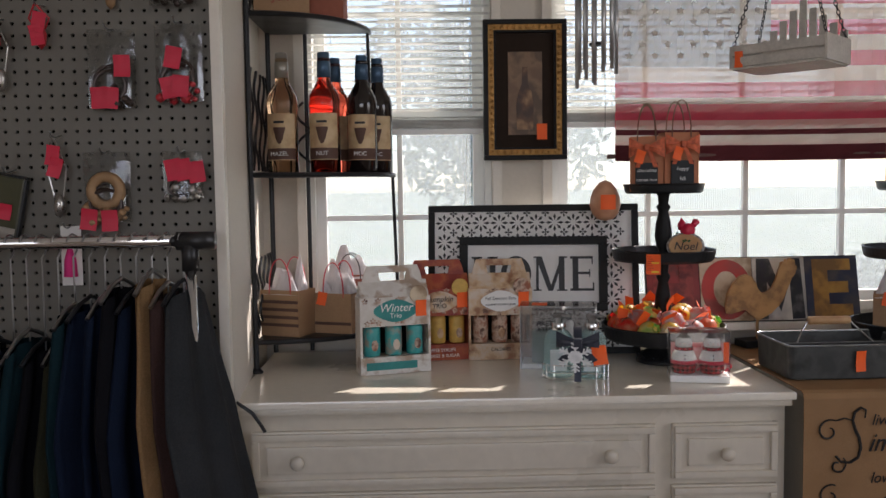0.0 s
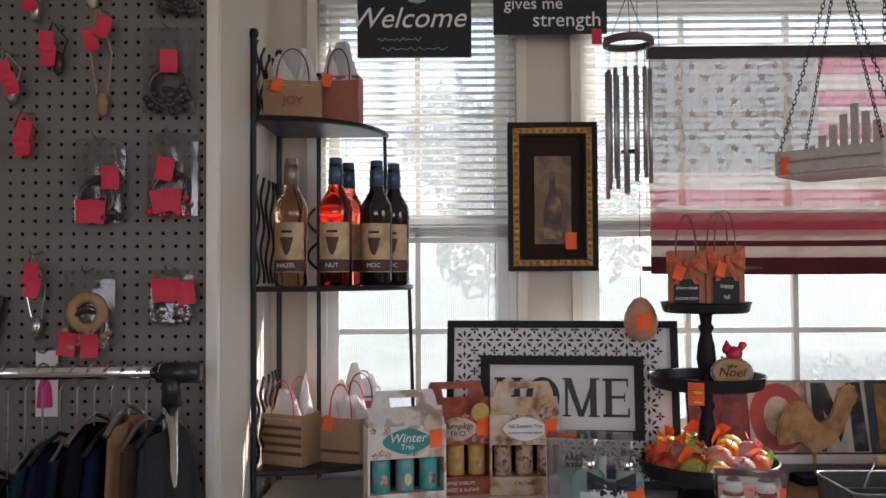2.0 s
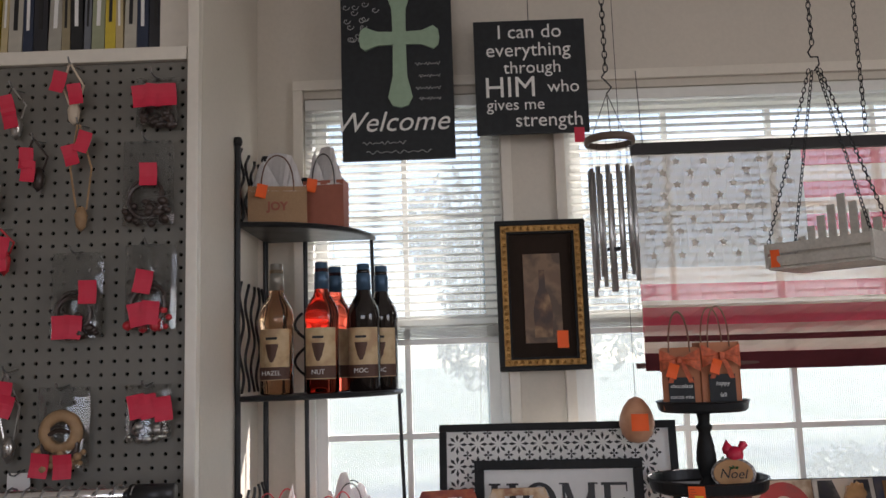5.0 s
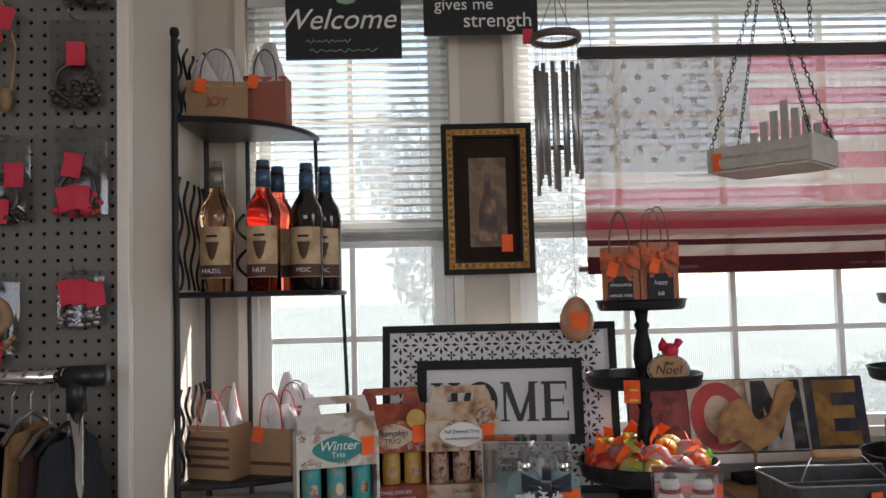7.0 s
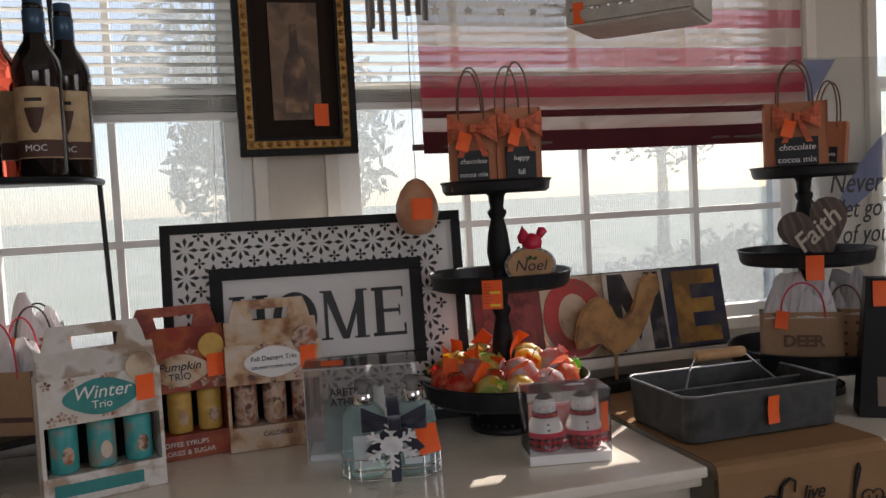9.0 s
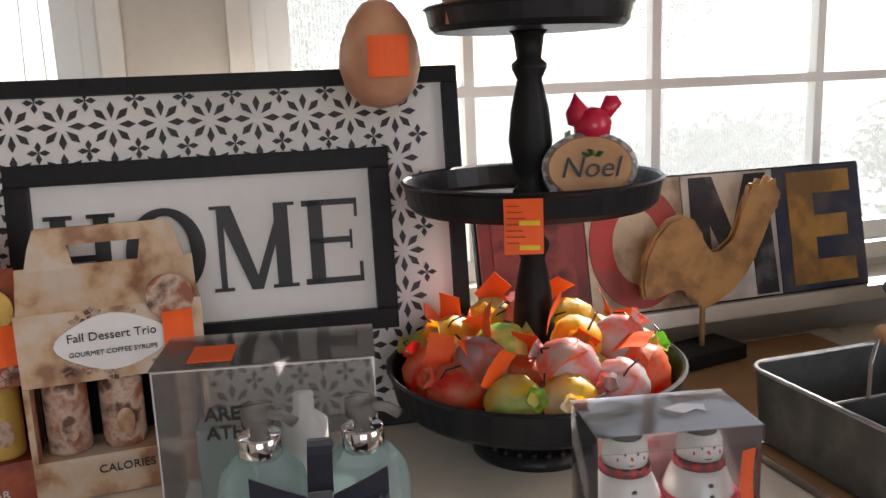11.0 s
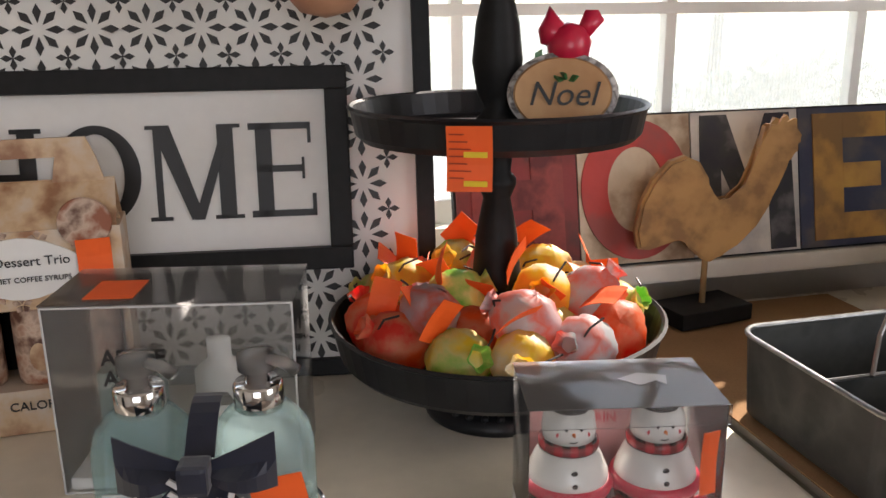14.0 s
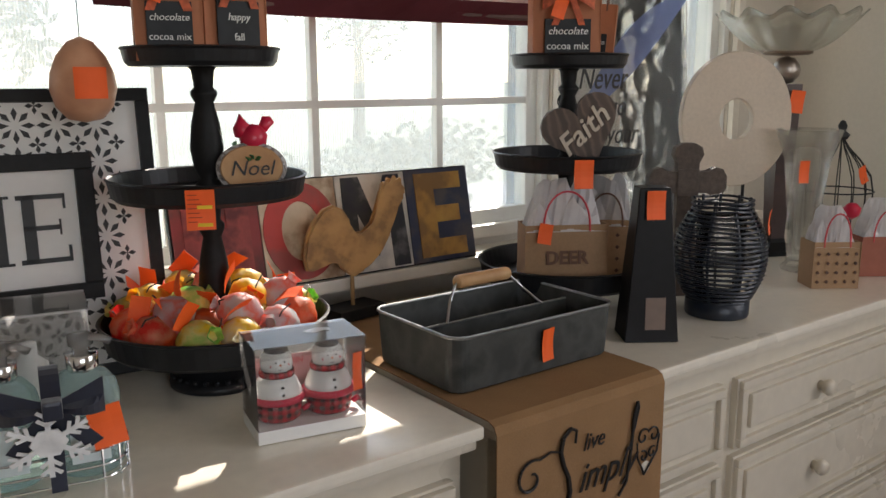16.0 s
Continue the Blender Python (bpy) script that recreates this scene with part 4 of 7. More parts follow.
# ---- wind chime ----
chime = thing("wind_chime", pose(0.462, 2.17, 1.555), "metal wind chime with many grey tubes hanging on a chain", "wind chime")
part("top_ring", lathe([(0.05, 0.375), (0.059, 0.375), (0.06, 0.385), (0.057, 0.392), (0.05, 0.388), (0.05, 0.375)], 32), mat("brown wood ring", (0.12, 0.08, 0.06), 0.5), chime, "", True)
TUBE = mat("grey aluminium tube", (0.5, 0.5, 0.5), 0.35, 0.9, vary=0.1, bump=0.02)
for k in range(13):
    a = 2 * math.pi * k / 13
    x, y, zt = 0.05 * math.cos(a), 0.05 * math.sin(a), 0.315
    zb = 0.045 + 0.085 * (0.5 - 0.5 * math.sin(a * 0.5)) + 0.02 * (k % 3) - 0.03
    part("chime_tube", lathe([(0.0045, zb), (0.0052, zb), (0.0052, zt), (0.0045, zt), (0.0045, zb)], 12, None, Matrix.Translation((x, y, 0))), TUBE, chime, "", True)
    part("thread", tube([(x, y, zt), (x, y, 0.378)], 0.0006, 4), BLACK, chime)
part("striker", lathe([(0, 0.12), (0.02, 0.122), (0.02, 0.128), (0, 0.13)], 20), BLACKW, chime)
for k in range(3):
    a = 2 * math.pi * k / 3 + 0.4
    part("hanger_cord", tube([(0.052 * math.cos(a), 0.052 * math.sin(a), 0.388), (0, 0, 0.5)], 0.001, 5), BLACK, chime)
part("hook", tube([(0, 0, 0.5), (0.012, 0, 0.515), (0, 0, 0.53), (-0.01, 0, 0.54), (0, 0, 0.555)], 0.002, 6), BLACK, chime)
chain(chime, (0, 0, 0.555), (0, 0, CEILING - 1.556), 0.022)

# ---- hanging planter crate ----
CRATE = mat("weathered white wood", (0.55, 0.52, 0.47), 0.75, vary=0.2, scale=20, fine=120, bump=0.4)
crate = thing("hanging_crate", pose(1.04, 2.355, 1.64, 0, 0, -45), "weathered white wooden crate planter hanging on chains", "planter")
CW, CD = 0.125, 0.09
part("floor_board", box(-CW, CW, -CD, CD, 0, 0.006, 0.001), CRATE, crate)
for y in (-CD, CD - 0.008):
    for z in (0.008, 0.04):
        part("side_slat", box(-CW, CW, y, y + 0.008, z, z + 0.026, 0.0015), CRATE, crate)
for x in (-CW - 0.008, CW):
    part("end_board", box(x, x + 0.008, -CD, CD, 0.004, 0.072 if x > 0 else 0.066, 0.0015), CRATE, crate)
for k in range(9):
    x = -CW + 0.014 + 0.028 * k
    hgt = 0.08 + 0.1 * (1 - abs(k - 4) / 4)
    part("picket", box(x - 0.01, x + 0.01, CD, CD + 0.006, 0.005, hgt + 0.02, 0.0015), CRATE, crate)
cm = crate.matrix_world.inverted()
for sx, sy in ((-1, -1), (1, -1), (1, 1), (-1, 1)):
    chain(crate, (sx * (CW + 0.004), sy * (CD - 0.01), 0.055), (0.01 * sx, 0.01 * sy, 0.52), 0.017, 0.0014)
part("hook", tube([(0, 0, 0.515), (0.014, 0, 0.53), (0.012, 0, 0.55), (-0.006, 0, 0.555), (-0.012, 0, 0.57), (0, 0, 0.585)], 0.0022, 6), BLACK, crate)
chain(crate, (0, 0, 0.585), (0, 0, CEILING - 1.641), 0.022)
price_tag(crate, Matrix.Translation((-CW + 0.02, -CD - 0.003, 0.05)), 0.022, 0.045)

spare = thing("loose_chain", pose(1.16, 2.36, 1.99), "short loose dark chain hanging from the ceiling", "chain")
chain(spare, (0, 0, 0), (0, 0, CEILING - 1.991), 0.022)

# ---- flag shade over the wide window ----
shade = thing("flag_shade", pose(0.585, 2.5, 1.395), "faded stars and stripes fabric shade hanging across the window", "window shade")
FW, FH = 0.985, 0.62
REDC = cloth("faded red cotton", (0.5, 0.08, 0.12), 0.6, 0.2)
CREAMC = cloth("faded cream cotton", (0.56, 0.45, 0.38), 0.6, 0.22)
CANTON = cloth("faded grey blue cotton", (0.33, 0.29, 0.27), 0.6, 0.2)
DARKC = cloth("dark maroon hem", (0.12, 0.03, 0.035), 0.2)
STARC = cloth("cream star appliqué", (0.75, 0.7, 0.64), 0.5, 0.3)


def drape(x0, x1, z0, z1, y):
    return lambda u, v: (x0 + (x1 - x0) * u, y + 0.004 * math.sin(9 * (x0 + (x1 - x0) * u)) + 0.002 * math.sin(40 * u + 7 * v), z0 + (z1 - z0) * v - 0.004 * math.sin(math.pi * (x0 + (x1 - x0) * u) / FW))


CX = 0.46
for k in range(13):
    z1 = FH - 0.03 - k * 0.045
    z0 = z1 - 0.045
    x0 = CX if k < 7 else 0.0
    part("stripe", sheet(drape(x0, FW, z0, z1, 0), 24, 1), REDC if k % 2 == 0 else CREAMC, shade, "faded red stripe" if k % 2 == 0 else "faded cream stripe")
part("canton", sheet(drape(0, CX, FH - 0.03 - 7 * 0.045, FH - 0.03, 0), 20, 8), CANTON, shade, "faded grey canton")
for r in range(9):
    for c in range(6 if r % 2 == 0 else 5):
        x = 0.04 + c * 0.076 + (0.038 if r % 2 else 0)
        z = FH - 0.055 - r * 0.0325
        pts = []
        for k in range(10):
            q = 0.0145 if k % 2 == 0 else 0.0058
            pts.append((x + q * math.sin(math.pi * k / 5), z + q * math.cos(math.pi * k / 5)))
        part("star", prism(pts, -0.0072, -0.0068), STARC, shade)
for z0, z1, c in ((0.044, 0.074, CREAMC), (0.074, 0.09, DARKC), (0.09, 0.118, CREAMC), (0.118, 0.166, REDC), (0.166, 0.174, CREAMC)):
    part("folded_hem", sheet(drape(0, FW, z0, z1, -0.009), 24, 2), c, shade, "doubled fabric of the turned-up hem")
part("bottom_hem", sheet(drape(-0.002, FW, -0.002, 0.044, -0.01), 24, 2, 0.004), DARKC, shade)
part("top_band", box(-0.005, FW + 0.005, -0.012, 0.012, FH - 0.032, FH, 0.006), mat("black wooden rod", (0.02, 0.018, 0.02), 0.6), shade)
part("dowel", tube([(-0.025, -0.006, 0.012), (FW + 0.02, -0.006, 0.012)], 0.007, 10), mat("brown dowel", (0.12, 0.06, 0.05), 0.6), shade)
for x in (0.03, FW - 0.03):
    part("hanger_cord", tube([(x, 0, FH), (x, 0.03, FH + 0.22)], 0.0012, 5), BLACK, shade)

# ---- hanging egg ----
egg = thing("egg_ornament", pose(0.512, 2.3, 1.281), "peach egg ornament with orange sticker hanging on a thread", "ornament")
part("shell", lathe([(0, -0.056), (0.022, -0.051), (0.036, -0.035), (0.042, -0.012), (0.0395, 0.009), (0.0305, 0.031), (0.016, 0.049), (0, 0.056)], 32), spotted("speckled peach shell", (0.62, 0.33, 0.2), (0.56, 0.28, 0.16), (0.5, 0.24, 0.14), 20, 0.4, 0.05), egg, "", True)
patch = lambda u, v: (0.0428 * math.sin(-0.5 + u), -0.0428 * math.cos(-0.5 + u), -0.024 + 0.04 * v)
part("price_sticker", sheet(patch, 8, 3, 0.0004), ORANGE, egg, "orange price sticker")
part("thread", tube([(0, 0, 0.055), (0, 0, CEILING - 1.282)], 0.0008, 5), BLACK, egg)


# ---- tiered stands ----
def tray(r, z0, h, flare=0.004):
    return lathe([(0, z0), (r - 0.006, z0), (r, z0 + 0.006), (r + flare, z0 + h - 0.003), (r + flare + 0.003, z0 + h), (r + flare, z0 + h + 0.002), (r + flare - 0.003, z0 + h), (r - 0.004, z0 + 0.008), (r - 0.01, z0 + 0.005), (0, z0 + 0.005)], 56)


def baluster(z0, z1, s=1.0):
    h = z1 - z0
    return lathe([(0.0, z0), (0.02 * s, z0), (0.02 * s, z0 + 0.06 * h), (0.012 * s, z0 + 0.12 * h), (0.019 * s, z0 + 0.2 * h), (0.0235 * s, z0 + 0.36 * h), (0.02 * s, z0 + 0.55 * h), (0.013 * s, z0 + 0.72 * h), (0.0185 * s, z0 + 0.78 * h), (0.0185 * s, z0 + 0.81 * h), (0.013 * s, z0 + 0.84 * h), (0.016 * s, z0 + 0.97 * h), (0.02 * s, z1), (0, z1)], 24)


def tiered_stand(x, y, label):
    t = thing("tiered_stand", pose(x, y, TOPZ + 0.0005), label, "tiered stand", "black tiered stands")
    part("base", lathe([(0, 0), (0.072, 0), (0.073, 0.008), (0.066, 0.014), (0.06, 0.02), (0.045, 0.032), (0.036, 0.045), (0.05, 0.0615), (0, 0.0615)], 40), BLACK, t, "", True)
    part("bottom_tray", tray(0.156, 0.062, 0.04, 0.007), BLACK, t, "deep black metal tray")
    for k in range(28):
        a = 2 * math.pi * k / 28
        part("bead", lathe([(0, -0.004), (0.0035, -0.002), (0.004, 0), (0.0035, 0.002), (0, 0.004)], 8, None, Matrix.Translation((0.068 * math.cos(a), 0.068 * math.sin(a), 0.017))), BLACK, t, "", True)
    part("lower_baluster", baluster(0.066, 0.276), BLACKW, t, "turned black wooden post", True)
    part("middle_tray", tray(0.133, 0.276, 0.03), BLACK, t, "round black metal tray")
    part("upper_baluster", baluster(0.281, 0.458), BLACKW, t, "turned black wooden post", True)
    part("top_tray", tray(0.103, 0.458, 0.024, 0.003), BLACK, t, "small round black metal tray")
    return t


T1, T2 = (0.664, 2.27), (1.348, 2.238)
stand1 = tiered_stand(*T1, "black metal three-tier stand holding wrapped candies and bags")
stand2 = tiered_stand(*T2, "black metal three-tier stand holding gift bags and hearts")
price_tag(stand1, pose(-0.062, -0.126, 0.303, 0, 0, -26), 0.036, 0.052, None, True)
price_tag(stand2, pose(-0.076, -0.119, 0.303, 0, 0, -36), 0.034, 0.05)

# ---- wrapped bath balls in the tray ----
WRAPS = [spotted("pink orange wrap", (0.85, 0.05, 0.03), (0.82, 0.3, 0.16), (0.85, 0.12, 0.02), 26, 0.45, 0.4),
         spotted("yellow green wrap", (0.9, 0.6, 0.03), (0.85, 0.75, 0.3), (0.25, 0.6, 0.08), 24, 0.45, 0.4),
         spotted("white yellow wrap", (0.85, 0.82, 0.7), (0.9, 0.66, 0.06), (0.85, 0.3, 0.04), 16, 0.45, 0.4),
         spotted("pale blue pink wrap", (0.65, 0.5, 0.52), (0.75, 0.2, 0.15), (0.55, 0.6, 0.62), 22, 0.45, 0.4)]
WRAPS = [lit_through(w, 0.5) for w in WRAPS]
protos = []


def wrapped_ball(m, k, tagged_card):
    if k < len(protos):
        return copy_thing(protos[k], m)
    c = thing("wrapped_ball", m, ("pink and orange", "yellow and green", "white and yellow", "pale blue and pink")[k % 4] + " tissue-wrapped ball with twisted ends in the tray", "wrapped candy", "wrapped balls in the tray")
    rng = random.Random(50 + k)
    ph = [rng.uniform(0, 6) for _ in range(4)]

    def skin(u, v):
        a, b = 2 * math.pi * u, math.pi * (v - 0.5)
        r = 0.0285 * (1 + 0.035 * math.sin(5 * a + ph[0]) * math.cos(b) + 0.03 * math.sin(9 * b + ph[1] + 2 * a) + 0.02 * math.sin(13 * a + ph[2]))
        return (r * math.cos(b) * math.cos(a) * 1.16, r * math.cos(b) * math.sin(a), r * math.sin(b))
    own = sheet(skin, 28, 14)
    bmesh.ops.remove_doubles(own, verts=own.verts, dist=1e-5)
    part("wrapper", own, WRAPS[k % 4], c, "", True)

    def frill(u, v):
        a = 2 * math.pi * u
        r = (0.0055 + 0.0055 * v * v) * (1 + 0.16 * v * math.sin(5 * a + ph[3]))
        return (0.024 + 0.017 * v, r * math.cos(a), r * math.sin(a))
    part("twisted_end", sheet(frill, 21, 4, 0.0006), WRAPS[k % 4], c)
    part("tie", tube([(0.027, 0.006 * math.cos(t), 0.006 * math.sin(t)) for t in range(7)] + [(0.03, 0.02, 0.012), (0.022, 0.03, 0.02)], 0.0011, 5), BLACKPAPER, c, "dark striped string")
    if tagged_card:
        price_tag(c, pose(0.016, 0.0, 0.05, 40, 24, 40 + 70 * k), 0.027, 0.042)
    protos.append(c)
    return c


rng = random.Random(11)
spots = [(0.12, 0.03, 12), (0.066, 0.03, 6), (0.09, 0.053, 6), (0.048, 0.056, 3)]
count = 0
for r, z, n in spots:
    for k in range(n):
        a = 2 * math.pi * (k + rng.uniform(-0.12, 0.12)) / n + r * 30
        m = pose(T1[0] + r * math.cos(a), T1[1] + r * math.sin(a), TOPZ + 0.068 + z + rng.uniform(-0.002, 0.004), rng.uniform(-20, 20), rng.uniform(-50, -8), rng.uniform(0, 360))
        wrapped_ball(m, count if count < 8 else rng.randrange(8), count % 4 != 3)
        count += 1

# ---- noel ornament with a red bird, on the middle tray ----
noel = thing("noel_ornament", pose(T1[0] + 0.05, T1[1] - 0.036, TOPZ + 0.2825, -6, 0, -22) @ Matrix.Scale(1.0, 4), "wood slice ornament lettered Noel with a red bird on top", "ornament")
SLICE = spotted("pale cut wood", (0.62, 0.36, 0.17), (0.56, 0.31, 0.14), (0.5, 0.26, 0.11), 22, 0.6, 0.2)
own = lathe([(0, -0.014), (0.044, -0.014), (0.047, -0.01), (0.047, 0.012), (0.044, 0.016), (0, 0.016)], 36, None, pose(0, 0, 0.034, 90), 0.95, 0.7)
part("slice", own, SLICE, noel)
part("bark_edge", lathe([(0.046, -0.013), (0.051, -0.012), (0.05, 0.0), (0.052, 0.012), (0.046, 0.015), (0.046, -0.013)], 36, None, pose(0, 0, 0.034, 90), 0.95, 0.7), spotted("snowy bark", (0.6, 0.58, 0.56), (0.14, 0.12, 0.11), (0.45, 0.42, 0.4), 90, 0.8, 0.6), noel, "grey snowy bark")
words("Noel", 0.03, INK, noel, Matrix.Translation((0, -0.0172, 0.033)), shear=0.25)
CARD = mat("glossy red glaze", (0.62, 0.02, 0.06), 0.3, vary=0.15)
own = lathe([(0, -0.02), (0.013, -0.016), (0.02, -0.002), (0.018, 0.012), (0.009, 0.02), (0, 0.022)], 24, None, pose(0.004, 0, 0.075, 0, 20, 0))
lathe([(0, -0.014), (0.012, -0.008), (0.013, 0.004), (0.006, 0.014), (0, 0.024)], 20, own, pose(-0.01, 0, 0.088, 0, -8, 0))
prism([(-0.006, 0), (0.006, 0), (0.011, 0.022), (0.002, 0.027), (-0.008, 0.022)], -0.004, 0.004, own, pose(0.015, 0, 0.084, 0, 28, 0))
part("bird", own, CARD, noel, "glossy red bird", True)
HOLLY = mat("green holly", (0.04, 0.16, 0.05), 0.4)
for k in range(6):
    part("holly_leaf", prism([(-0.003, 0), (0, -0.006), (0.004, 0.004), (0.003, 0.015), (-0.003, 0.012)], -0.001, 0.001, None, pose(-0.022 + 0.005 * k, -0.01, 0.058 - 0.002 * k, 20 * k, 60 * k, 30)), HOLLY, noel)

# ---- cocoa bags on the top trays ----
GING = mat("orange gingham ribbon", (0.55, 0.12, 0.05), 0.7, vary=0.4, scale=120)


def cocoa_bag(m, w, h, label, text=("chocolate", "cocoa mix"), bow=True):
    b = gift_bag(m, w, 0.05, h, mat("russet paper", (0.45, 0.17, 0.08), 0.7, vary=0.1), BROWNCORD, label, tissue=False, handle=0.085, tag=False, group="cocoa gift bags")
    lab = part("chalk_label", box(-w * 0.34, w * 0.34, -0.032, -0.0285, h * 0.06, h * 0.52, 0.001), CHARCOAL, b, "black chalkboard label")
    for k, t in enumerate(text):
        words(t, w * 0.15, WHITE, lab, Matrix.Translation((0, -0.0325, h * (0.38 - 0.17 * k))), shear=0.2 if k == 0 else 0)
    if bow:
        own = bmesh.new()
        for s in (-1, 1):
            sheet(lambda u, v: (s * (0.004 + 0.042 * u), -0.033 - 0.011 * math.sin(math.pi * u) * (1 if v < 0.5 else 0.2), h * 0.8 + (v - 0.5) * (0.01 + 0.045 * u) + 0.004 * math.sin(6 * v)), 6, 6, 0.001, own)
            sheet(lambda u, v: (s * (0.004 + 0.02 * u) + 0.012 * (v - 0.5), -0.034 - 0.002 * math.sin(3 * u), h * 0.78 - 0.05 * u), 5, 2, 0.001, own)
        box(-0.006, 0.006, -0.042, -0.03, h * 0.8 - 0.008, h * 0.8 + 0.008, 0.003, own)
        part("bow", own, GING, b, "orange striped ribbon bow")
    price_tag(b, pose(-0.012, -0.045, h * 0.74, 0, 18, 0), 0.024, 0.034)
    return b


ZT = TOPZ + 0.4645
cocoa_bag(pose(T1[0] - 0.052, T1[1] - 0.02, ZT, 0, 0, -14), 0.085, 0.145, "russet paper cocoa bag with ribbon bow on the stand")
cocoa_bag(pose(T1[0] + 0.035, T1[1] - 0.015, ZT, 0, 0, 4), 0.092, 0.155, "russet paper cocoa bag with orange ribbon on the stand", ("happy", "fall"))
cocoa_bag(pose(T2[0] - 0.035, T2[1] - 0.02, ZT, 0, 0, -32), 0.12, 0.15, "russet cocoa bag with striped bow on the stand")
cocoa_bag(pose(T2[0] + 0.055, T2[1] - 0.0, ZT, 0, 4, -50), 0.08, 0.11, "tilted russet cocoa bag beside a larger one", bow=False)

# ---- second stand's load ----
HEARTW = spotted("dark striped wood", (0.1, 0.07, 0.055), (0.16, 0.11, 0.085), (0.07, 0.05, 0.04), 10, 0.6, 0.2, True)


def heart(m, s, label, text=""):
    h = thing("wooden_heart", m, label, "heart ornament", "wooden hearts")
    n = 36
    pts = []
    for k in range(n):
        a = 2 * math.pi * k / n
        pts.append((s * 16 * math.sin(a) ** 3 / 34, s * (13 * math.cos(a) - 5 * math.cos(2 * a) - 2 * math.cos(3 * a) - math.cos(4 * a) + 17) / 34))
    part("slab", prism(pts, 0, 0.016), HEARTW, h)
    if text:
        words(text, s * 0.36, mat("pale cut wood letters", (0.6, 0.52, 0.42), 0.6), h, Matrix.Translation((0.0, -0.002, s * 0.47)) @ pose(0, 0, 0, 0, -20, 0), "lettering", 0.002, 0.0006, 0.25)
    return h


ZM = TOPZ + 0.2825
heart(pose(T2[0] + 0.005, T2[1] - 0.075, ZM + 0.001, 0, -24, -36), 0.15, "dark striped wooden heart lettered Faith on the tray", "Faith")
wire = thing("wire_spray", pose(T2[0] + 0.06, T2[1] + 0.05, ZM), "curly dark wire spray standing in the tray", "ornament")
for k in range(5):
    a = -0.5 + 0.35 * k
    pts = [(0.02 * math.cos(k) + 0.001 * t * math.sin(a), 0, 0.005 * t) for t in range(24)]
    ex, _, ez = pts[-1]
    pts += [(ex + 0.016 * (1 - t / 16) * math.cos(t * 0.7) - 0.016, 0.002 * t / 3, ez + 0.016 * (1 - t / 16) * math.sin(t * 0.7)) for t in range(14)]
    part("curl", tube(pts, 0.0014, 5), BLACK, wire)
ZB = TOPZ + 0.0685
gift_bag(pose(T2[0] - 0.066, T2[1] - 0.06, ZB, 0, 0, -30), 0.15, 0.065, 0.118, KRAFT, PINKPAPER, "kraft gift bag printed with a reindeer word, on the tray", word="DEER", wordmat=BROWNCORD, handle=0.06, group="kraft gift bags")
gift_bag(pose(T2[0] + 0.062, T2[1] - 0.045, ZB, 0, 0, -44), 0.11, 0.06, 0.112, KRAFT, BROWNCORD, "dotted kraft gift bag with tissue on the tray", dots=True, handle=0.05, tag=False)

# ---- coffee syrup gift boxes ----
WREATH = spotted("white winter print", (0.62, 0.58, 0.52), (0.68, 0.65, 0.6), (0.4, 0.3, 0.22), 24, 0.45, 0.05)
TEAL = mat("teal print", (0.03, 0.24, 0.23), 0.45, vary=0.2, scale=20)
REDBOX = spotted("red autumn print", (0.33, 0.05, 0.03), (0.4, 0.1, 0.04), (0.24, 0.04, 0.03), 18, 0.45, 0.05)
FALLBOX = spotted("cream autumn print", (0.62, 0.52, 0.42), (0.58, 0.4, 0.24), (0.3, 0.14, 0.07), 22, 0.45, 0.05)
GREEN = mat("pale green label", (0.5, 0.5, 0.25), 0.5, vary=0.2, scale=30)
OCHRE = mat("ochre label", (0.58, 0.36, 0.08), 0.5, vary=0.2, scale=30)
RUST = spotted("rust drink label", (0.3, 0.1, 0.05), (0.55, 0.4, 0.3), (0.12, 0.05, 0.03), 40, 0.5, 0.05)


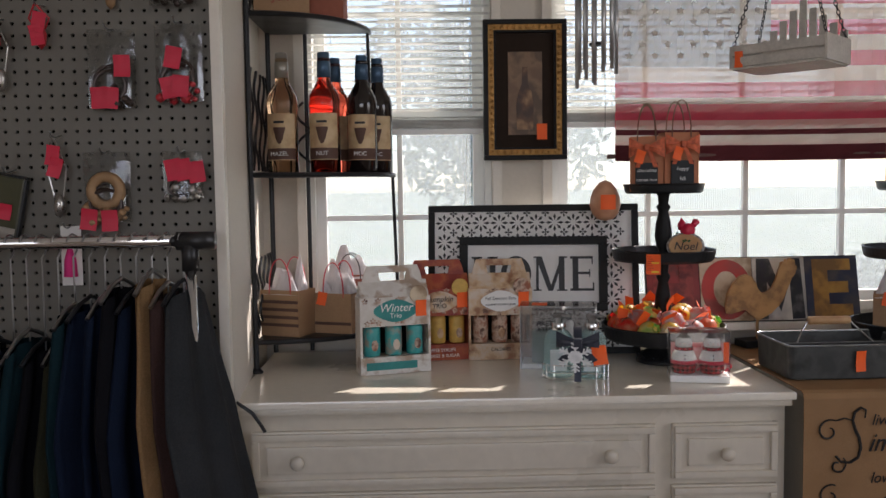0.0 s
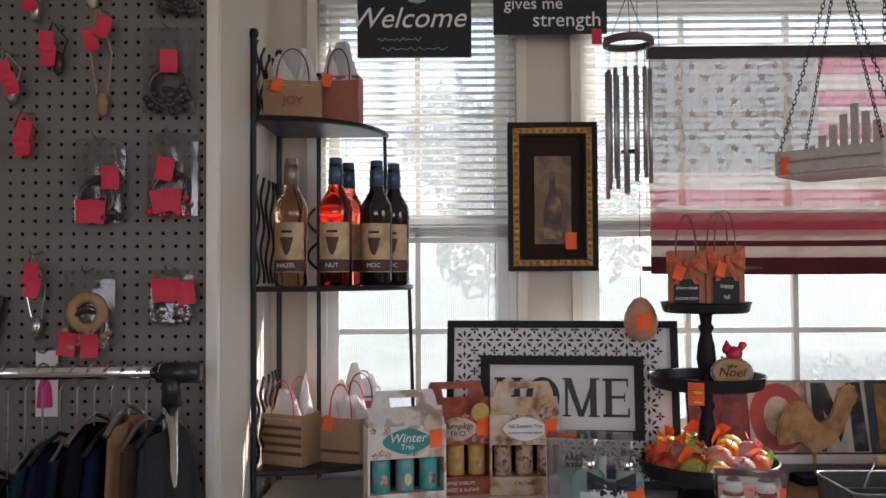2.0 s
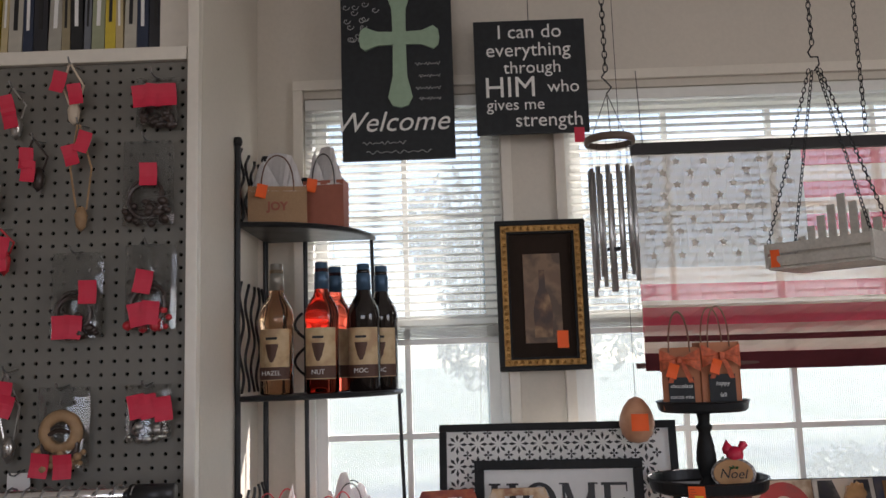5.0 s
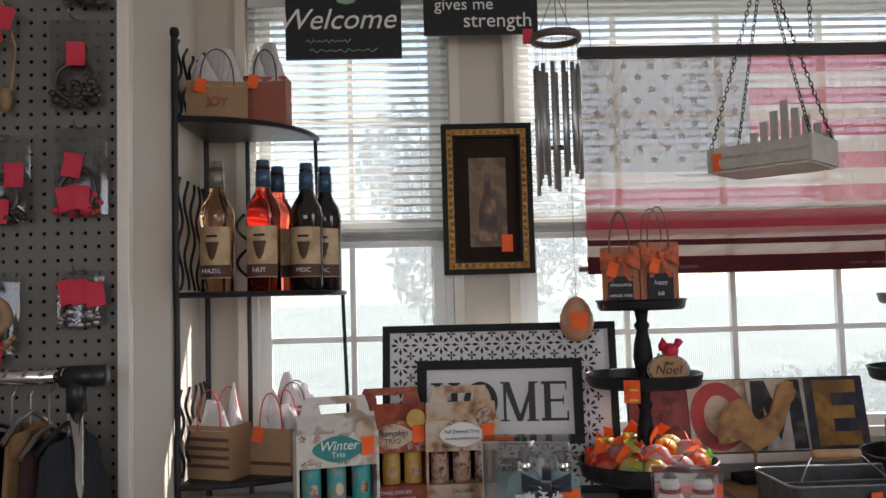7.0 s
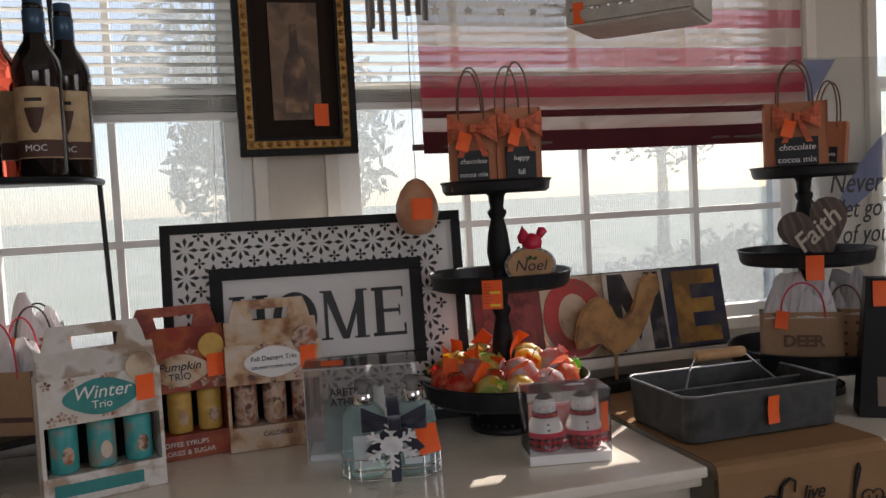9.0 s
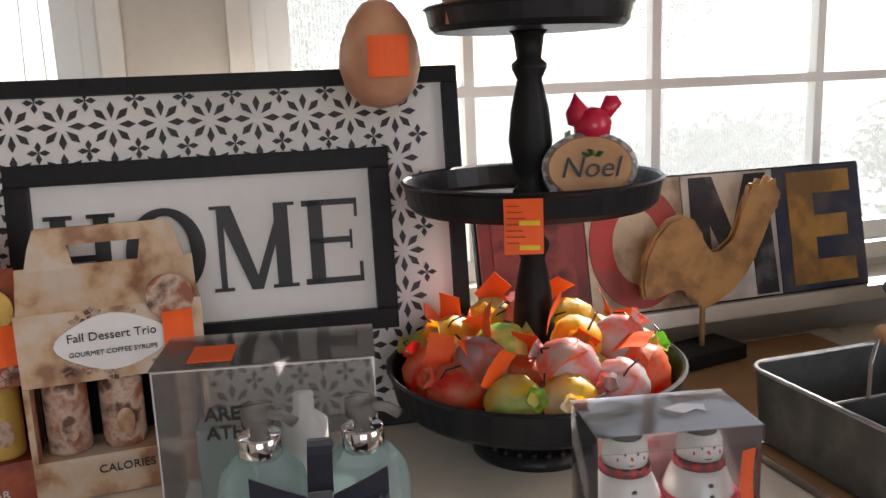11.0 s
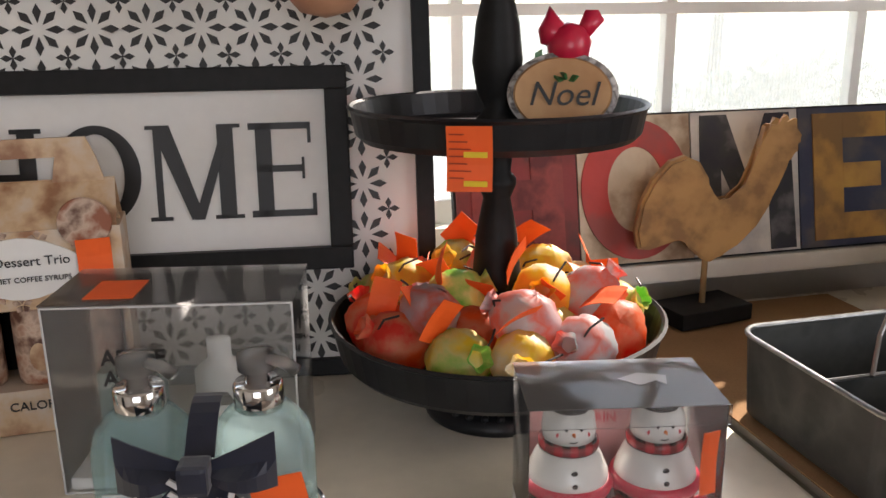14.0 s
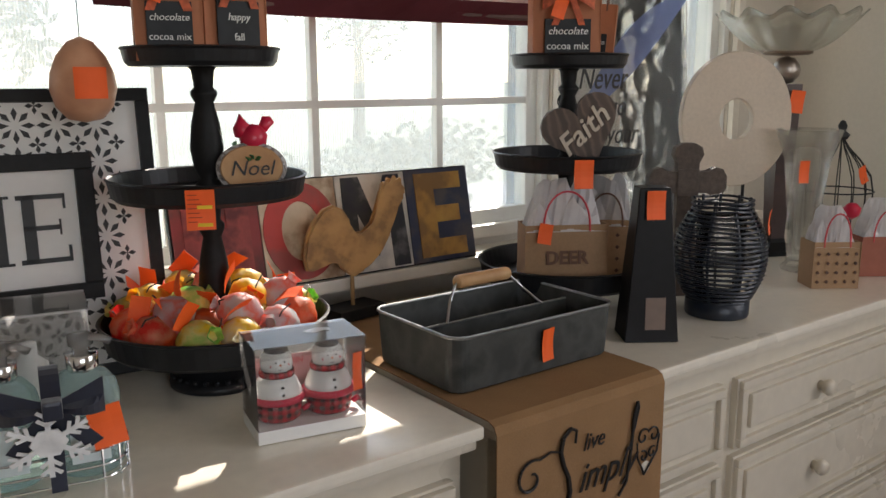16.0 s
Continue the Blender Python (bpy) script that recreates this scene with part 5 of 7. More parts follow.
def syrup_carton(m, paper, badge, bottles, title, small, foot, label, w=0.178):
    c = thing("syrup_carton", m, label, "gift box", "syrup gift cartons")
    d = 0.062
    front = part("lower_panel", box(-w / 2, w / 2, 0, d, 0, 0.045, 0.001), paper, c)
    for a in (-w / 2, w / 2 - 0.006):
        part("side_panel", box(a, a + 0.006, 0, d - 0.0022, 0.0452, 0.1248), paper, c)
    part("back_panel", box(-w / 2, w / 2, d - 0.002, d, 0.0452, 0.1248), paper, c)
    part("upper_panel", box(-w / 2, w / 2, 0, d, 0.125, 0.2, 0.001), paper, c)
    own = bmesh.new()
    prism([(-w / 2 + 0.002, 0.2), (w / 2 - 0.002, 0.2), (w * 0.4, 0.262), (w * 0.2, 0.262), (w * 0.17, 0.236), (-w * 0.17, 0.236), (-w * 0.2, 0.262), (-w * 0.4, 0.262)], d / 2 - 0.002, d / 2 + 0.002, own)
    prism([(-w * 0.4, 0.262), (w * 0.4, 0.262), (w * 0.36, 0.28), (-w * 0.36, 0.28)], d / 2 - 0.002, d / 2 + 0.002, own)
    for s, y0 in ((1, 0.001), (-1, d - 0.001)):
        sheet(lambda u, v: ((u - 0.5) * (w - 0.006), y0 + (d / 2 - y0) * v, 0.199 + 0.042 * v), 2, 2, 0.0015, own)
    part("gable_handle", own, paper, c, "folded carry handle")
    # shade behind the mini bottles, put in as a black sheet
    part("window_recess", box(-w / 2 + 0.007, w / 2 - 0.007, d - 0.006, d - 0.003, 0.046, 0.124), RECESS_SHADE, front)
    for k in range(3):
        x = (k - 1) * (w / 3 - 0.005)
        b = part("mini_bottle", lathe([(0, 0.046), (0.021, 0.046), (0.022, 0.05), (0.022, 0.115), (0.019, 0.124), (0, 0.124)], 24, None, Matrix.Translation((x, 0.029, 0))), bottles[k % len(bottles)], c, "", True)
        part("label_spot", lathe([(0, -0.001), (0.009, 0.0), (0, 0.001)], 16, None, Matrix.Translation((x + 0.003, 0.0065, 0.075)) @ pose(0, 0, 0, 90), 1.0, 1.6), RUST if k != 1 else FALLBOX, b)
    n = 28
    oval = [(w * 0.3 * math.cos(2 * math.pi * k / n) * (1 + 0.04 * math.cos(8 * math.pi * k / n)), 0.165 + 0.028 * math.sin(2 * math.pi * k / n) * (1 + 0.06 * math.cos(8 * math.pi * k / n))) for k in range(n)]
    bd = part("badge", prism(oval, -0.0022, -0.0004), badge, c, "title badge")
    ink = WHITE if badge is TEAL else INK
    for text, z, s in title:
        words(text, s, ink, bd, Matrix.Translation((0, -0.003, z)), shear=0.25 if s > 0.02 else 0)
    part("drink_picture", lathe([(0, 0), (0.024, 0.001), (0.023, 0.003), (0, 0.0035)], 24, None, Matrix.Translation((w * 0.33, -0.0006, 0.205)) @ pose(0, 0, 0, 90)), small, c, "round drink picture")
    rng = random.Random(len(foot) + 3)
    own = bmesh.new()
    for k in range(9):
        x, z = rng.uniform(-w * 0.46, w * 0.46), rng.choice((0.136, 0.192)) + rng.uniform(-0.006, 0.006)
        star8(0.009, 0.001, 0.003, own, x, z, -0.0012, -0.0002, 5)
    part("leaf_print", own, RUST, front, "printed leaves")["kind"] = "stuff"
    for k, t in enumerate(foot):
        words(t, 0.0125, WHITE if paper is REDBOX else INK, front, Matrix.Translation((0, -0.0016, 0.029 - 0.016 * k)))
    if not foot:
        part("foot_band", box(-w * 0.42, w * 0.3, -0.0018, -0.0003, 0.012, 0.032), badge, front)
    price_tag(c, pose(w * 0.36, -0.005, 0.19), 0.03, 0.042)
    return c


TEALB = spotted("teal bottle label", (0.03, 0.28, 0.28), (0.04, 0.33, 0.32), (0.3, 0.25, 0.2), 26, 0.4, 0.03)
syrup_carton(pose(-0.062, 2.172, TOPZ + 0.001, 0, 0, 16), WREATH, TEAL, [TEALB], [("Winter", 0.172, 0.03), ("Trio", 0.152, 0.018)], TILE[1], [], "white winter syrup trio carton with teal badge on the dresser", 0.188)
syrup_carton(pose(0.055, 2.325, TOPZ + 0.001, 0, 0, 10), REDBOX, FALLBOX, [GREEN, OCHRE, OCHRE], [("Pumpkin", 0.172, 0.022), ("TRIO", 0.153, 0.018)], OCHRE, ["COFFEE SYRUPS", "CALORIES & SUGAR"], "red pumpkin syrup trio carton on the dresser")
syrup_carton(pose(0.225, 2.325, TOPZ + 0.001, 0, 0, 2), FALLBOX, PAPER, [RUST], [("Fall Dessert Trio", 0.172, 0.0125), ("GOURMET COFFEE SYRUPS", 0.155, 0.007)], RUST, ["CALORIES"], "cream autumn dessert syrup trio carton on the dresser")

# ---- clear gift box ----
cbox = thing("clear_gift_box", pose(0.362, 2.182, TOPZ + 0.001, 0, 0, -11), "clear acetate gift box with cosmetics and orange sticker", "gift box")
BW, BD, BH = 0.1, 0.1, 0.166
for name, b in (("front_wall", (-BW, BW, 0, 0.001, 0, BH)), ("back_wall", (-BW, BW, BD - 0.001, BD, 0, BH)), ("side_wall", (-BW, -BW + 0.001, 0.0012, BD - 0.0012, 0, BH)), ("side_wall", (BW - 0.001, BW, 0.0012, BD - 0.0012, 0, BH)), ("lid", (-BW - 0.001, BW + 0.001, -0.001, BD + 0.001, BH + 0.0005, BH + 0.0015))):
    part(name, box(*b), LIDFILM if name == "lid" else HAZY, cbox).visible_shadow = False
part("edge", ring_frame(-BW, BW, 0, BH, 0.0016, -0.0012, -0.0004, 0), EDGE, cbox)
words("ARETE", 0.018, INK, cbox, Matrix.Translation((-0.03, -0.0022, 0.122)), bold=0.0004)
words("ATHE", 0.018, INK, cbox, Matrix.Translation((-0.033, -0.0022, 0.104)), bold=0.0004)
part("tray_card", box(-BW + 0.004, BW - 0.004, 0.004, BD - 0.004, 0.001, 0.012, 0.002), PAPER, cbox, "white card base")
part("green_carton", box(-0.07, -0.02, 0.02, 0.05, 0.012, 0.1, 0.002), mat("grey green carton", (0.16, 0.22, 0.2), 0.5), cbox)
part("white_bottle", lathe([(0, 0.012), (0.022, 0.012), (0.022, 0.095), (0.01, 0.105), (0.01, 0.122), (0, 0.125)], 24, None, Matrix.Translation((0.03, 0.036, 0))), mat("white plastic", (0.75, 0.75, 0.73), 0.3), cbox, "", True)
part("price_sticker", box(-0.07, -0.03, 0.012, 0.06, BH + 0.002, BH + 0.0026), ORANGE, cbox, "orange price sticker")

# ---- hand soap set ----
SOAP = glass("aqua soap bottle", (0.75, 0.92, 0.93), 0.08, 0.5, 1.2, 0.35)
NAVY = mat("navy satin ribbon", (0.008, 0.012, 0.03), 0.4, sheen=0.4, vary=0.3)
soap = thing("soap_set", pose(0.388, 2.08, TOPZ + 0.001, 0, 0, -10) @ Matrix.Diagonal((1, 1, 0.87, 1)), "aqua soap pump bottles in a wire caddy with bow", "soap set")
for x in (-0.041, 0.041):
    b = part("soap_bottle", lathe([(0, 0.008), (0.034, 0.008), (0.037, 0.013), (0.037, 0.105), (0.034, 0.122), (0.024, 0.137), (0.014, 0.142), (0, 0.142)], 32, None, Matrix.Translation((x, 0, 0))), SOAP, soap, "clear aqua bottle", True)
    part("collar", lathe([(0.0165, 0.139), (0.0175, 0.141), (0.0175, 0.16), (0.016, 0.162), (0, 0.162)], 24, None, Matrix.Translation((x, 0, 0))), CHROME, b, "chrome collar", True)
    own = lathe([(0, 0.162), (0.009, 0.162), (0.009, 0.172), (0.0135, 0.173), (0.013, 0.187), (0, 0.189)], 24, None, Matrix.Translation((x, 0, 0)))
    tube([(x, 0, 0.182), (x + 0.02, -0.012, 0.183), (x + 0.03, -0.018, 0.178)], 0.005, 8, own)
    part("pump", own, clear_sheet("frosted plastic", 0.45, 1.5), b, "frosted pump head", True)
    part("label", box(x - 0.02, x + 0.02, -0.0385, -0.0375, 0.03, 0.09), mat("faint aqua label", (0.6, 0.68, 0.68), 0.5), b)
for z in (0.006, 0.024, 0.045):
    loop = [((0.041 if math.cos(a) > 0 else -0.041) + 0.041 * math.cos(a), 0.042 * math.sin(a), z) for a in [2 * math.pi * (k + 0.5) / 36 for k in range(36)]]
    part("wire_ring", tube(loop, 0.0016, 6, None, I4, True), CHROME, soap)
for k in range(12):
    a = 2 * math.pi * (k + 0.5) / 12
    x, y = (0.041 if math.cos(a) > 0 else -0.041) + 0.0412 * math.cos(a), 0.0422 * math.sin(a)
    part("wire_post", tube([(x, y, 0.002), (x, y, 0.047)], 0.0013, 5), CHROME, soap)
own = bmesh.new()
for s in (-1, 1):
    sheet(lambda u, v: (0.006 + s * (0.004 + 0.048 * u), -0.05 - 0.014 * math.sin(math.pi * u) * (1 if v < 0.5 else 0.1), 0.115 + (v - 0.5) * (0.012 + 0.034 * u) + 0.008 * u), 8, 6, 0.001, own)
    sheet(lambda u, v: (0.006 + s * 0.04 * u + 0.016 * (v - 0.5), -0.052, 0.11 - 0.05 * u + 0.01 * (v - 0.5) * s), 5, 2, 0.001, own)
box(-0.004, 0.016, -0.066, -0.046, 0.103, 0.127, 0.004, own)
part("bow", own, NAVY, soap, "navy ribbon bow")
part("ribbon", box(-0.002, 0.014, -0.0455, -0.0445, 0.001, 0.108, 0), NAVY, soap)
part("ribbon_top", sheet(lambda u, v: (-0.004 + 0.02 * u, -0.04 + 0.08 * v, 0.12 + 0.03 * math.sin(math.pi * v)), 2, 10, 0.001), NAVY, soap)
own = bmesh.new()
for k in range(6):
    m2 = Matrix.Translation((0, 0, 0.075)) @ pose(0, 0, 0, 0, 60 * k, 0)
    box(-0.0028, 0.0028, -0.062 - 0.0002 * k, -0.06, 0, 0.044, 0, own, m2)
    for z in (0.022, 0.032):
        for s in (-1, 1):
            box(-0.002, 0.002, -0.062, -0.06, 0, 0.013, 0, own, m2 @ Matrix.Translation((0, 0, z)) @ pose(0, 0, 0, 0, 50 * s, 0))
lathe([(0, -0.0625), (0.019, -0.0625), (0.019, -0.0595), (0, -0.0595)], 6, own, Matrix.Translation((0, 0, 0.075)) @ pose(0, 0, 0, -90))
part("snowflake_tag", own, mat("white glitter felt", (0.72, 0.72, 0.72), 0.6, vary=0.15, scale=60), soap, "white felt snowflake tag")
price_tag(soap, pose(0.055, -0.046, 0.105, 0, -8, 0), 0.036, 0.055)

# ---- snowman mug set in clear box ----
mset = thing("mug_gift_box", pose(0.677, 2.0, TOPZ + 0.001, 0, 0, -11), "clear gift box holding two red and white snowman mugs", "gift box")
MW, MD, MH = 0.07, 0.082, 0.122
part("card_base", box(-MW, MW, 0, MD, 0, 0.017, 0.0015), PAPER, mset, "white card base")
part("back_card", box(-MW + 0.004, MW - 0.004, MD - 0.004, MD - 0.003, 0.018, 0.085), mat("pink printed card", (0.6, 0.3, 0.3), 0.6), mset)
for name, b in (("front_wall", (-MW, MW, 0, 0.0008, 0.0175, MH)), ("back_wall", (-MW, MW, MD - 0.0008, MD, 0.0175, MH)), ("side_wall", (-MW, -MW + 0.0008, 0.001, MD - 0.001, 0.0175, MH)), ("side_wall", (MW - 0.0008, MW, 0.001, MD - 0.001, 0.0175, MH)), ("lid", (-MW - 0.0008, MW + 0.0008, -0.0008, MD + 0.0008, MH + 0.0004, MH + 0.0012)), ("lid_lip", (-MW - 0.0016, MW + 0.0016, -0.002, -0.0012, MH - 0.014, MH + 0.0012))):
    part(name, box(*b), LIDFILM if name == "lid" else ACETATE, mset).visible_shadow = False
GLAZE = mat("white glaze", (0.78, 0.77, 0.74), 0.2, vary=0.03, bump=0.0)


def plaid():
    m = mat("red plaid glaze", (0.5, 0.02, 0.03), 0.25, bump=0.0)
    nt = m.node_tree
    tc = nt.nodes.new("ShaderNodeTexCoord")
    sums = []
    for axis in ('X', 'Z'):
        w = nt.nodes.new("ShaderNodeTexWave")
        w.bands_direction = axis
        w.inputs["Scale"].default_value = 28
        nt.links.new(tc.outputs["Object"], w.inputs["Vector"])
        th = nt.nodes.new("ShaderNodeMath")
        th.operation = 'GREATER_THAN'
        th.inputs[1].default_value = 0.5
        nt.links.new(w.outputs["Fac"], th.inputs[0])
        sums.append(th)
    add = nt.nodes.new("ShaderNodeMath")
    add.operation = 'ADD'
    for k in (0, 1):
        nt.links.new(sums[k].outputs[0], add.inputs[k])
    half = nt.nodes.new("ShaderNodeMath")
    half.operation = 'MULTIPLY'
    half.inputs[1].default_value = 0.5
    nt.links.new(add.outputs[0], half.inputs[0])
    cr = nt.nodes.new("ShaderNodeValToRGB")
    e = cr.color_ramp.elements
    e[0].color, e[1].color = (0.5, 0.02, 0.03, 1), (0.012, 0.006, 0.006, 1)
    e.new(0.5).color = (0.2, 0.01, 0.015, 1)
    nt.links.new(half.outputs[0], cr.inputs["Fac"])
    nt.links.new(cr.outputs[0], nt.nodes["Principled BSDF"].inputs["Base Color"])
    return m


PLAID = plaid()
NOSE = mat("orange glaze", (0.8, 0.2, 0.03), 0.3)


def dab(x, y, z, r, depth=0.0012):
    return lathe([(0, -depth), (r * 0.7, -depth * 0.7), (r, 0), (0, depth)], 10, None, Matrix.Translation((x, y, z)) @ pose(0, 0, 0, 90))


for x in (-0.034, 0.033):
    c = Matrix.Translation((x, 0.04, 0))
    mug = part("mug", lathe([(0, 0.046), (0.0315, 0.046), (0.03, 0.056), (0.026, 0.066), (0.0215, 0.074), (0, 0.076)], 32, None, c), GLAZE, mset, "white snowman mug with a plaid base", True)
    part("plaid_base", lathe([(0, 0.0175), (0.025, 0.0175), (0.0285, 0.021), (0.0305, 0.034), (0.031, 0.044), (0, 0.044)], 32, None, c), PLAID, mug, "red and black plaid glaze", True)
    part("belt", lathe([(0.03, 0.041), (0.0335, 0.0425), (0.0345, 0.046), (0.0335, 0.05), (0.03, 0.051)], 32, None, c), CARD, mug, "glossy red band", True)
    part("mug_handle", tube([(x + 0.03 + 0.013 * math.sin(math.pi * k / 10), 0.034, 0.024 + 0.022 * k / 10) for k in range(11)], 0.0036, 8), CARD, mug, "red handle", True)
    part("scarf", lathe([(0.018, 0.073), (0.0225, 0.0745), (0.0228, 0.079), (0.0215, 0.082), (0.018, 0.083)], 28, None, c), PLAID, mug, "plaid scarf", True)
    part("head", lathe([(0, 0.081), (0.0195, 0.082), (0.0205, 0.09), (0.019, 0.1), (0.013, 0.107), (0, 0.109)], 28, None, c), GLAZE, mug, "", True)
    part("hat", lathe([(0, 0.105), (0.015, 0.105), (0.0155, 0.107), (0.01, 0.1085), (0.009, 0.116), (0, 0.117)], 20, None, c), INK, mug, "small black hat", True)
    for z, r in ((0.055, 0.0292), (0.064, 0.0262)):
        part("button", dab(x, 0.04 - r - 0.0005, z, 0.0026), INK, mug)
    for dx in (-0.0055, 0.0055):
        part("eye", dab(x + dx, 0.0206, 0.0955, 0.0012), INK, mug)
        part("cheek", dab(x + dx * 1.9, 0.0232, 0.0905, 0.0022, 0.0006), PINKPAPER, mug)
    part("nose", lathe([(0.0018, 0), (0, 0.006)], 8, None, Matrix.Translation((x, 0.021, 0.092)) @ pose(0, 0, 0, 90)), NOSE, mug)
    part("smile", tube([(x + 0.0065 * math.cos(math.pi * (1 + k / 8)), 0.0197 + 0.0008 * abs(k - 4), 0.0895 + 0.004 * math.sin(math.pi * (1 + k / 8))) for k in range(9)], 0.0005, 5), INK, mug)
part("lid_art", prism([(-0.018, 0), (-0.004, 0.012), (0.01, 0.004), (0.016, 0.012), (0.02, -0.004), (0, -0.01)], 0, 0.0003, None, Matrix.Translation((0.02, 0.045, MH + 0.0016)) @ pose(0, 0, 0, 90)), EDGE, mset, "printed patch on the lid")
words("ERIN", 0.011, PINKPAPER, mset, Matrix.Translation((0.0, MD - 0.0052, 0.076)))
price_tag(mset, pose(0.061, 0.004, 0.1), 0.013, 0.05)

# ---- galvanised caddy ----
caddy = thing("metal_caddy", pose(1.05, 2.09, TOPZ + 0.006, 0, 0, 0.5), "dark galvanised metal caddy with wooden-grip bail handle on the runner", "caddy")
KW, KD, KH = 0.159, 0.102, 0.083


def rounded(w, d, r, z):
    loop = []
    for cx, cy, a0 in ((1, 1, 0), (-1, 1, 90), (-1, -1, 180), (1, -1, 270)):
        for k in range(7):
            a = radians(a0 + 15 * k)
            loop.append((cx * (w - r) + r * math.cos(a), cy * (d - r) + r * math.sin(a), z))
    return loop


own = bmesh.new()
rings = [[own.verts.new(p) for p in rounded(*q)] for q in ((KW - 0.003, KD - 0.003, 0.022, 0.0), (KW, KD, 0.025, 0.003), (KW + 0.002, KD + 0.002, 0.025, KH * 0.5), (KW + 0.004, KD + 0.004, 0.025, KH))]
for a, b in zip(rings, rings[1:]):
    for k in range(len(a)):
        own.faces.new((a[k], a[(k + 1) % len(a)], b[(k + 1) % len(a)], b[k]))
own.faces.new(rings[0][::-1])
bmesh.ops.recalc_face_normals(own, faces=own.faces)
bmesh.ops.solidify(own, geom=own.faces[:], thickness=0.0016)
part("pan", own, ZINC, caddy, "mottled galvanised pan with rounded corners")
part("rolled_rim", tube(rounded(KW + 0.004, KD + 0.004, 0.025, KH), 0.0026, 8, None, I4, True), RIM, caddy, "worn bright rolled rim")
part("divider_rim", tube([(-KW + 0.003, 0, KH - 0.012), (KW - 0.003, 0, KH - 0.012)], 0.002, 6), RIM, caddy)
part("divider", box(-KW + 0.002, KW - 0.002, -0.001, 0.001, 0.002, KH - 0.012), ZINC, caddy)
for s in (-1, 1):
    part("bail_wire", tube([(s * KW * 0.62, -0.003, KH - 0.012), (s * 0.075, 0.02, KH + 0.015), (s * 0.058, 0.03, KH + 0.034), (s * 0.05, 0.032, KH + 0.04)], 0.0022, 7), STEEL, caddy)
GRIP = spotted("turned pale wood", (0.55, 0.33, 0.16), (0.48, 0.27, 0.12), (0.4, 0.21, 0.09), 14, 0.55, 0.2)
part("grip", lathe([(0, -0.054), (0.009, -0.054), (0.011, -0.05), (0.0105, 0.05), (0.009, 0.054), (0, 0.054)], 20, None, Matrix.Translation((0, 0.032, KH + 0.04)) @ pose(0, 0, 0, 0, 90)), GRIP, caddy, "turned wooden grip", True)
price_tag(caddy, pose(0.01, -KD - 0.009, 0.07), 0.026, 0.05)

# ---- rooster ----
rooster = thing("rooster_figure", pose(0.99, 2.43, TOPZ + 0.006, 0, 0, -10), "carved tan wooden rooster on a rod and black block", "figurine")
part("block", box(-0.055, 0.055, -0.032, 0.032, 0, 0.021, 0.002, None, pose(0, 0, 0, 0, 0, 20)), BLACKW, rooster, "black wooden block")
part("rod", tube([(0, 0, 0.02), (0, 0, 0.086)], 0.0042, 8), mat("dull brass rod", (0.35, 0.22, 0.1), 0.45, 0.6), rooster)
body = [(-0.0072, 0.0034), (-0.0295, 0.0189), (-0.0411, 0.0378), (-0.0653, 0.0258), (-0.0894, 0.0189), (-0.1073, 0.0206), (-0.1127, 0.0439), (-0.1055, 0.0826), (-0.0894, 0.1127), (-0.0653, 0.1359), (-0.0429, 0.1428), (-0.0206, 0.1342), (-0.0054, 0.1127), (-0.0018, 0.0912), (0.008, 0.0808), (0.0286, 0.0826), (0.051, 0.0998), (0.0626, 0.1256), (0.0689, 0.16), (0.0733, 0.1789), (0.0832, 0.1754), (0.0877, 0.1892), (0.0957, 0.1806), (0.1046, 0.1926), (0.1109, 0.1823), (0.1198, 0.1875), (0.1225, 0.1651), (0.1288, 0.1582), (0.119, 0.1496), (0.1172, 0.1359), (0.1046, 0.1273), (0.093, 0.0998), (0.0894, 0.074), (0.0733, 0.0482), (0.0465, 0.0224), (0.0197, 0.0086), (0.0054, 0.0)]
own = prism([(0.83 * x, 0.95 * z + 0.076) for x, z in body], -0.009, 0.009)
bmesh.ops.bevel(own, geom=[e for e in own.edges if abs(e.verts[0].co.y - e.verts[1].co.y) < 0.001], offset=0.004, segments=2, affect='EDGES')
part("bird_body", own, spotted("worn tan paint", (0.44, 0.24, 0.08), (0.38, 0.2, 0.065), (0.24, 0.125, 0.045), 28, 0.5, 0.3), rooster)

# ---- burlap runner ----
run = thing("burlap_runner", I4, "tan burlap runner with black script hanging over the dresser front", "table runner")


def fall(u, v):
    x = 0.878 + 0.335 * u
    s = v * 1.15
    ripple = 0.0
    if s < 0.575:
        y, z = 2.475 - s, TOPZ + 0.0035
    elif s < 0.615:
        a = (s - 0.575) / 0.04 * math.pi / 2
        y, z = 1.9 - 0.018 * math.sin(a), TOPZ + 0.0035 - 0.018 * (1 - math.cos(a))
    else:
        y, z = 1.882, TOPZ - 0.0145 - (s - 0.615)
        ripple = -abs(0.012 * (s - 0.615) * math.sin(11 * u + 1))
    return (x, y + ripple, z)


part("cloth", sheet(fall, 16, 60, 0.0018), BURLAP, run)
FACE = 1.8785
for text, x, z, s, sh in (("live", 1.055, 0.776, 0.036, 0.3), ("imply", 1.085, 0.722, 0.062, 0.4), ("love", 1.06, 0.64, 0.036, 0.3), ("reat", 1.1, 0.586, 0.062, 0.4)):
    words(text, s, INK, run, Matrix.Translation((x, FACE - 0.001, z)), shear=sh, wide=0.9)


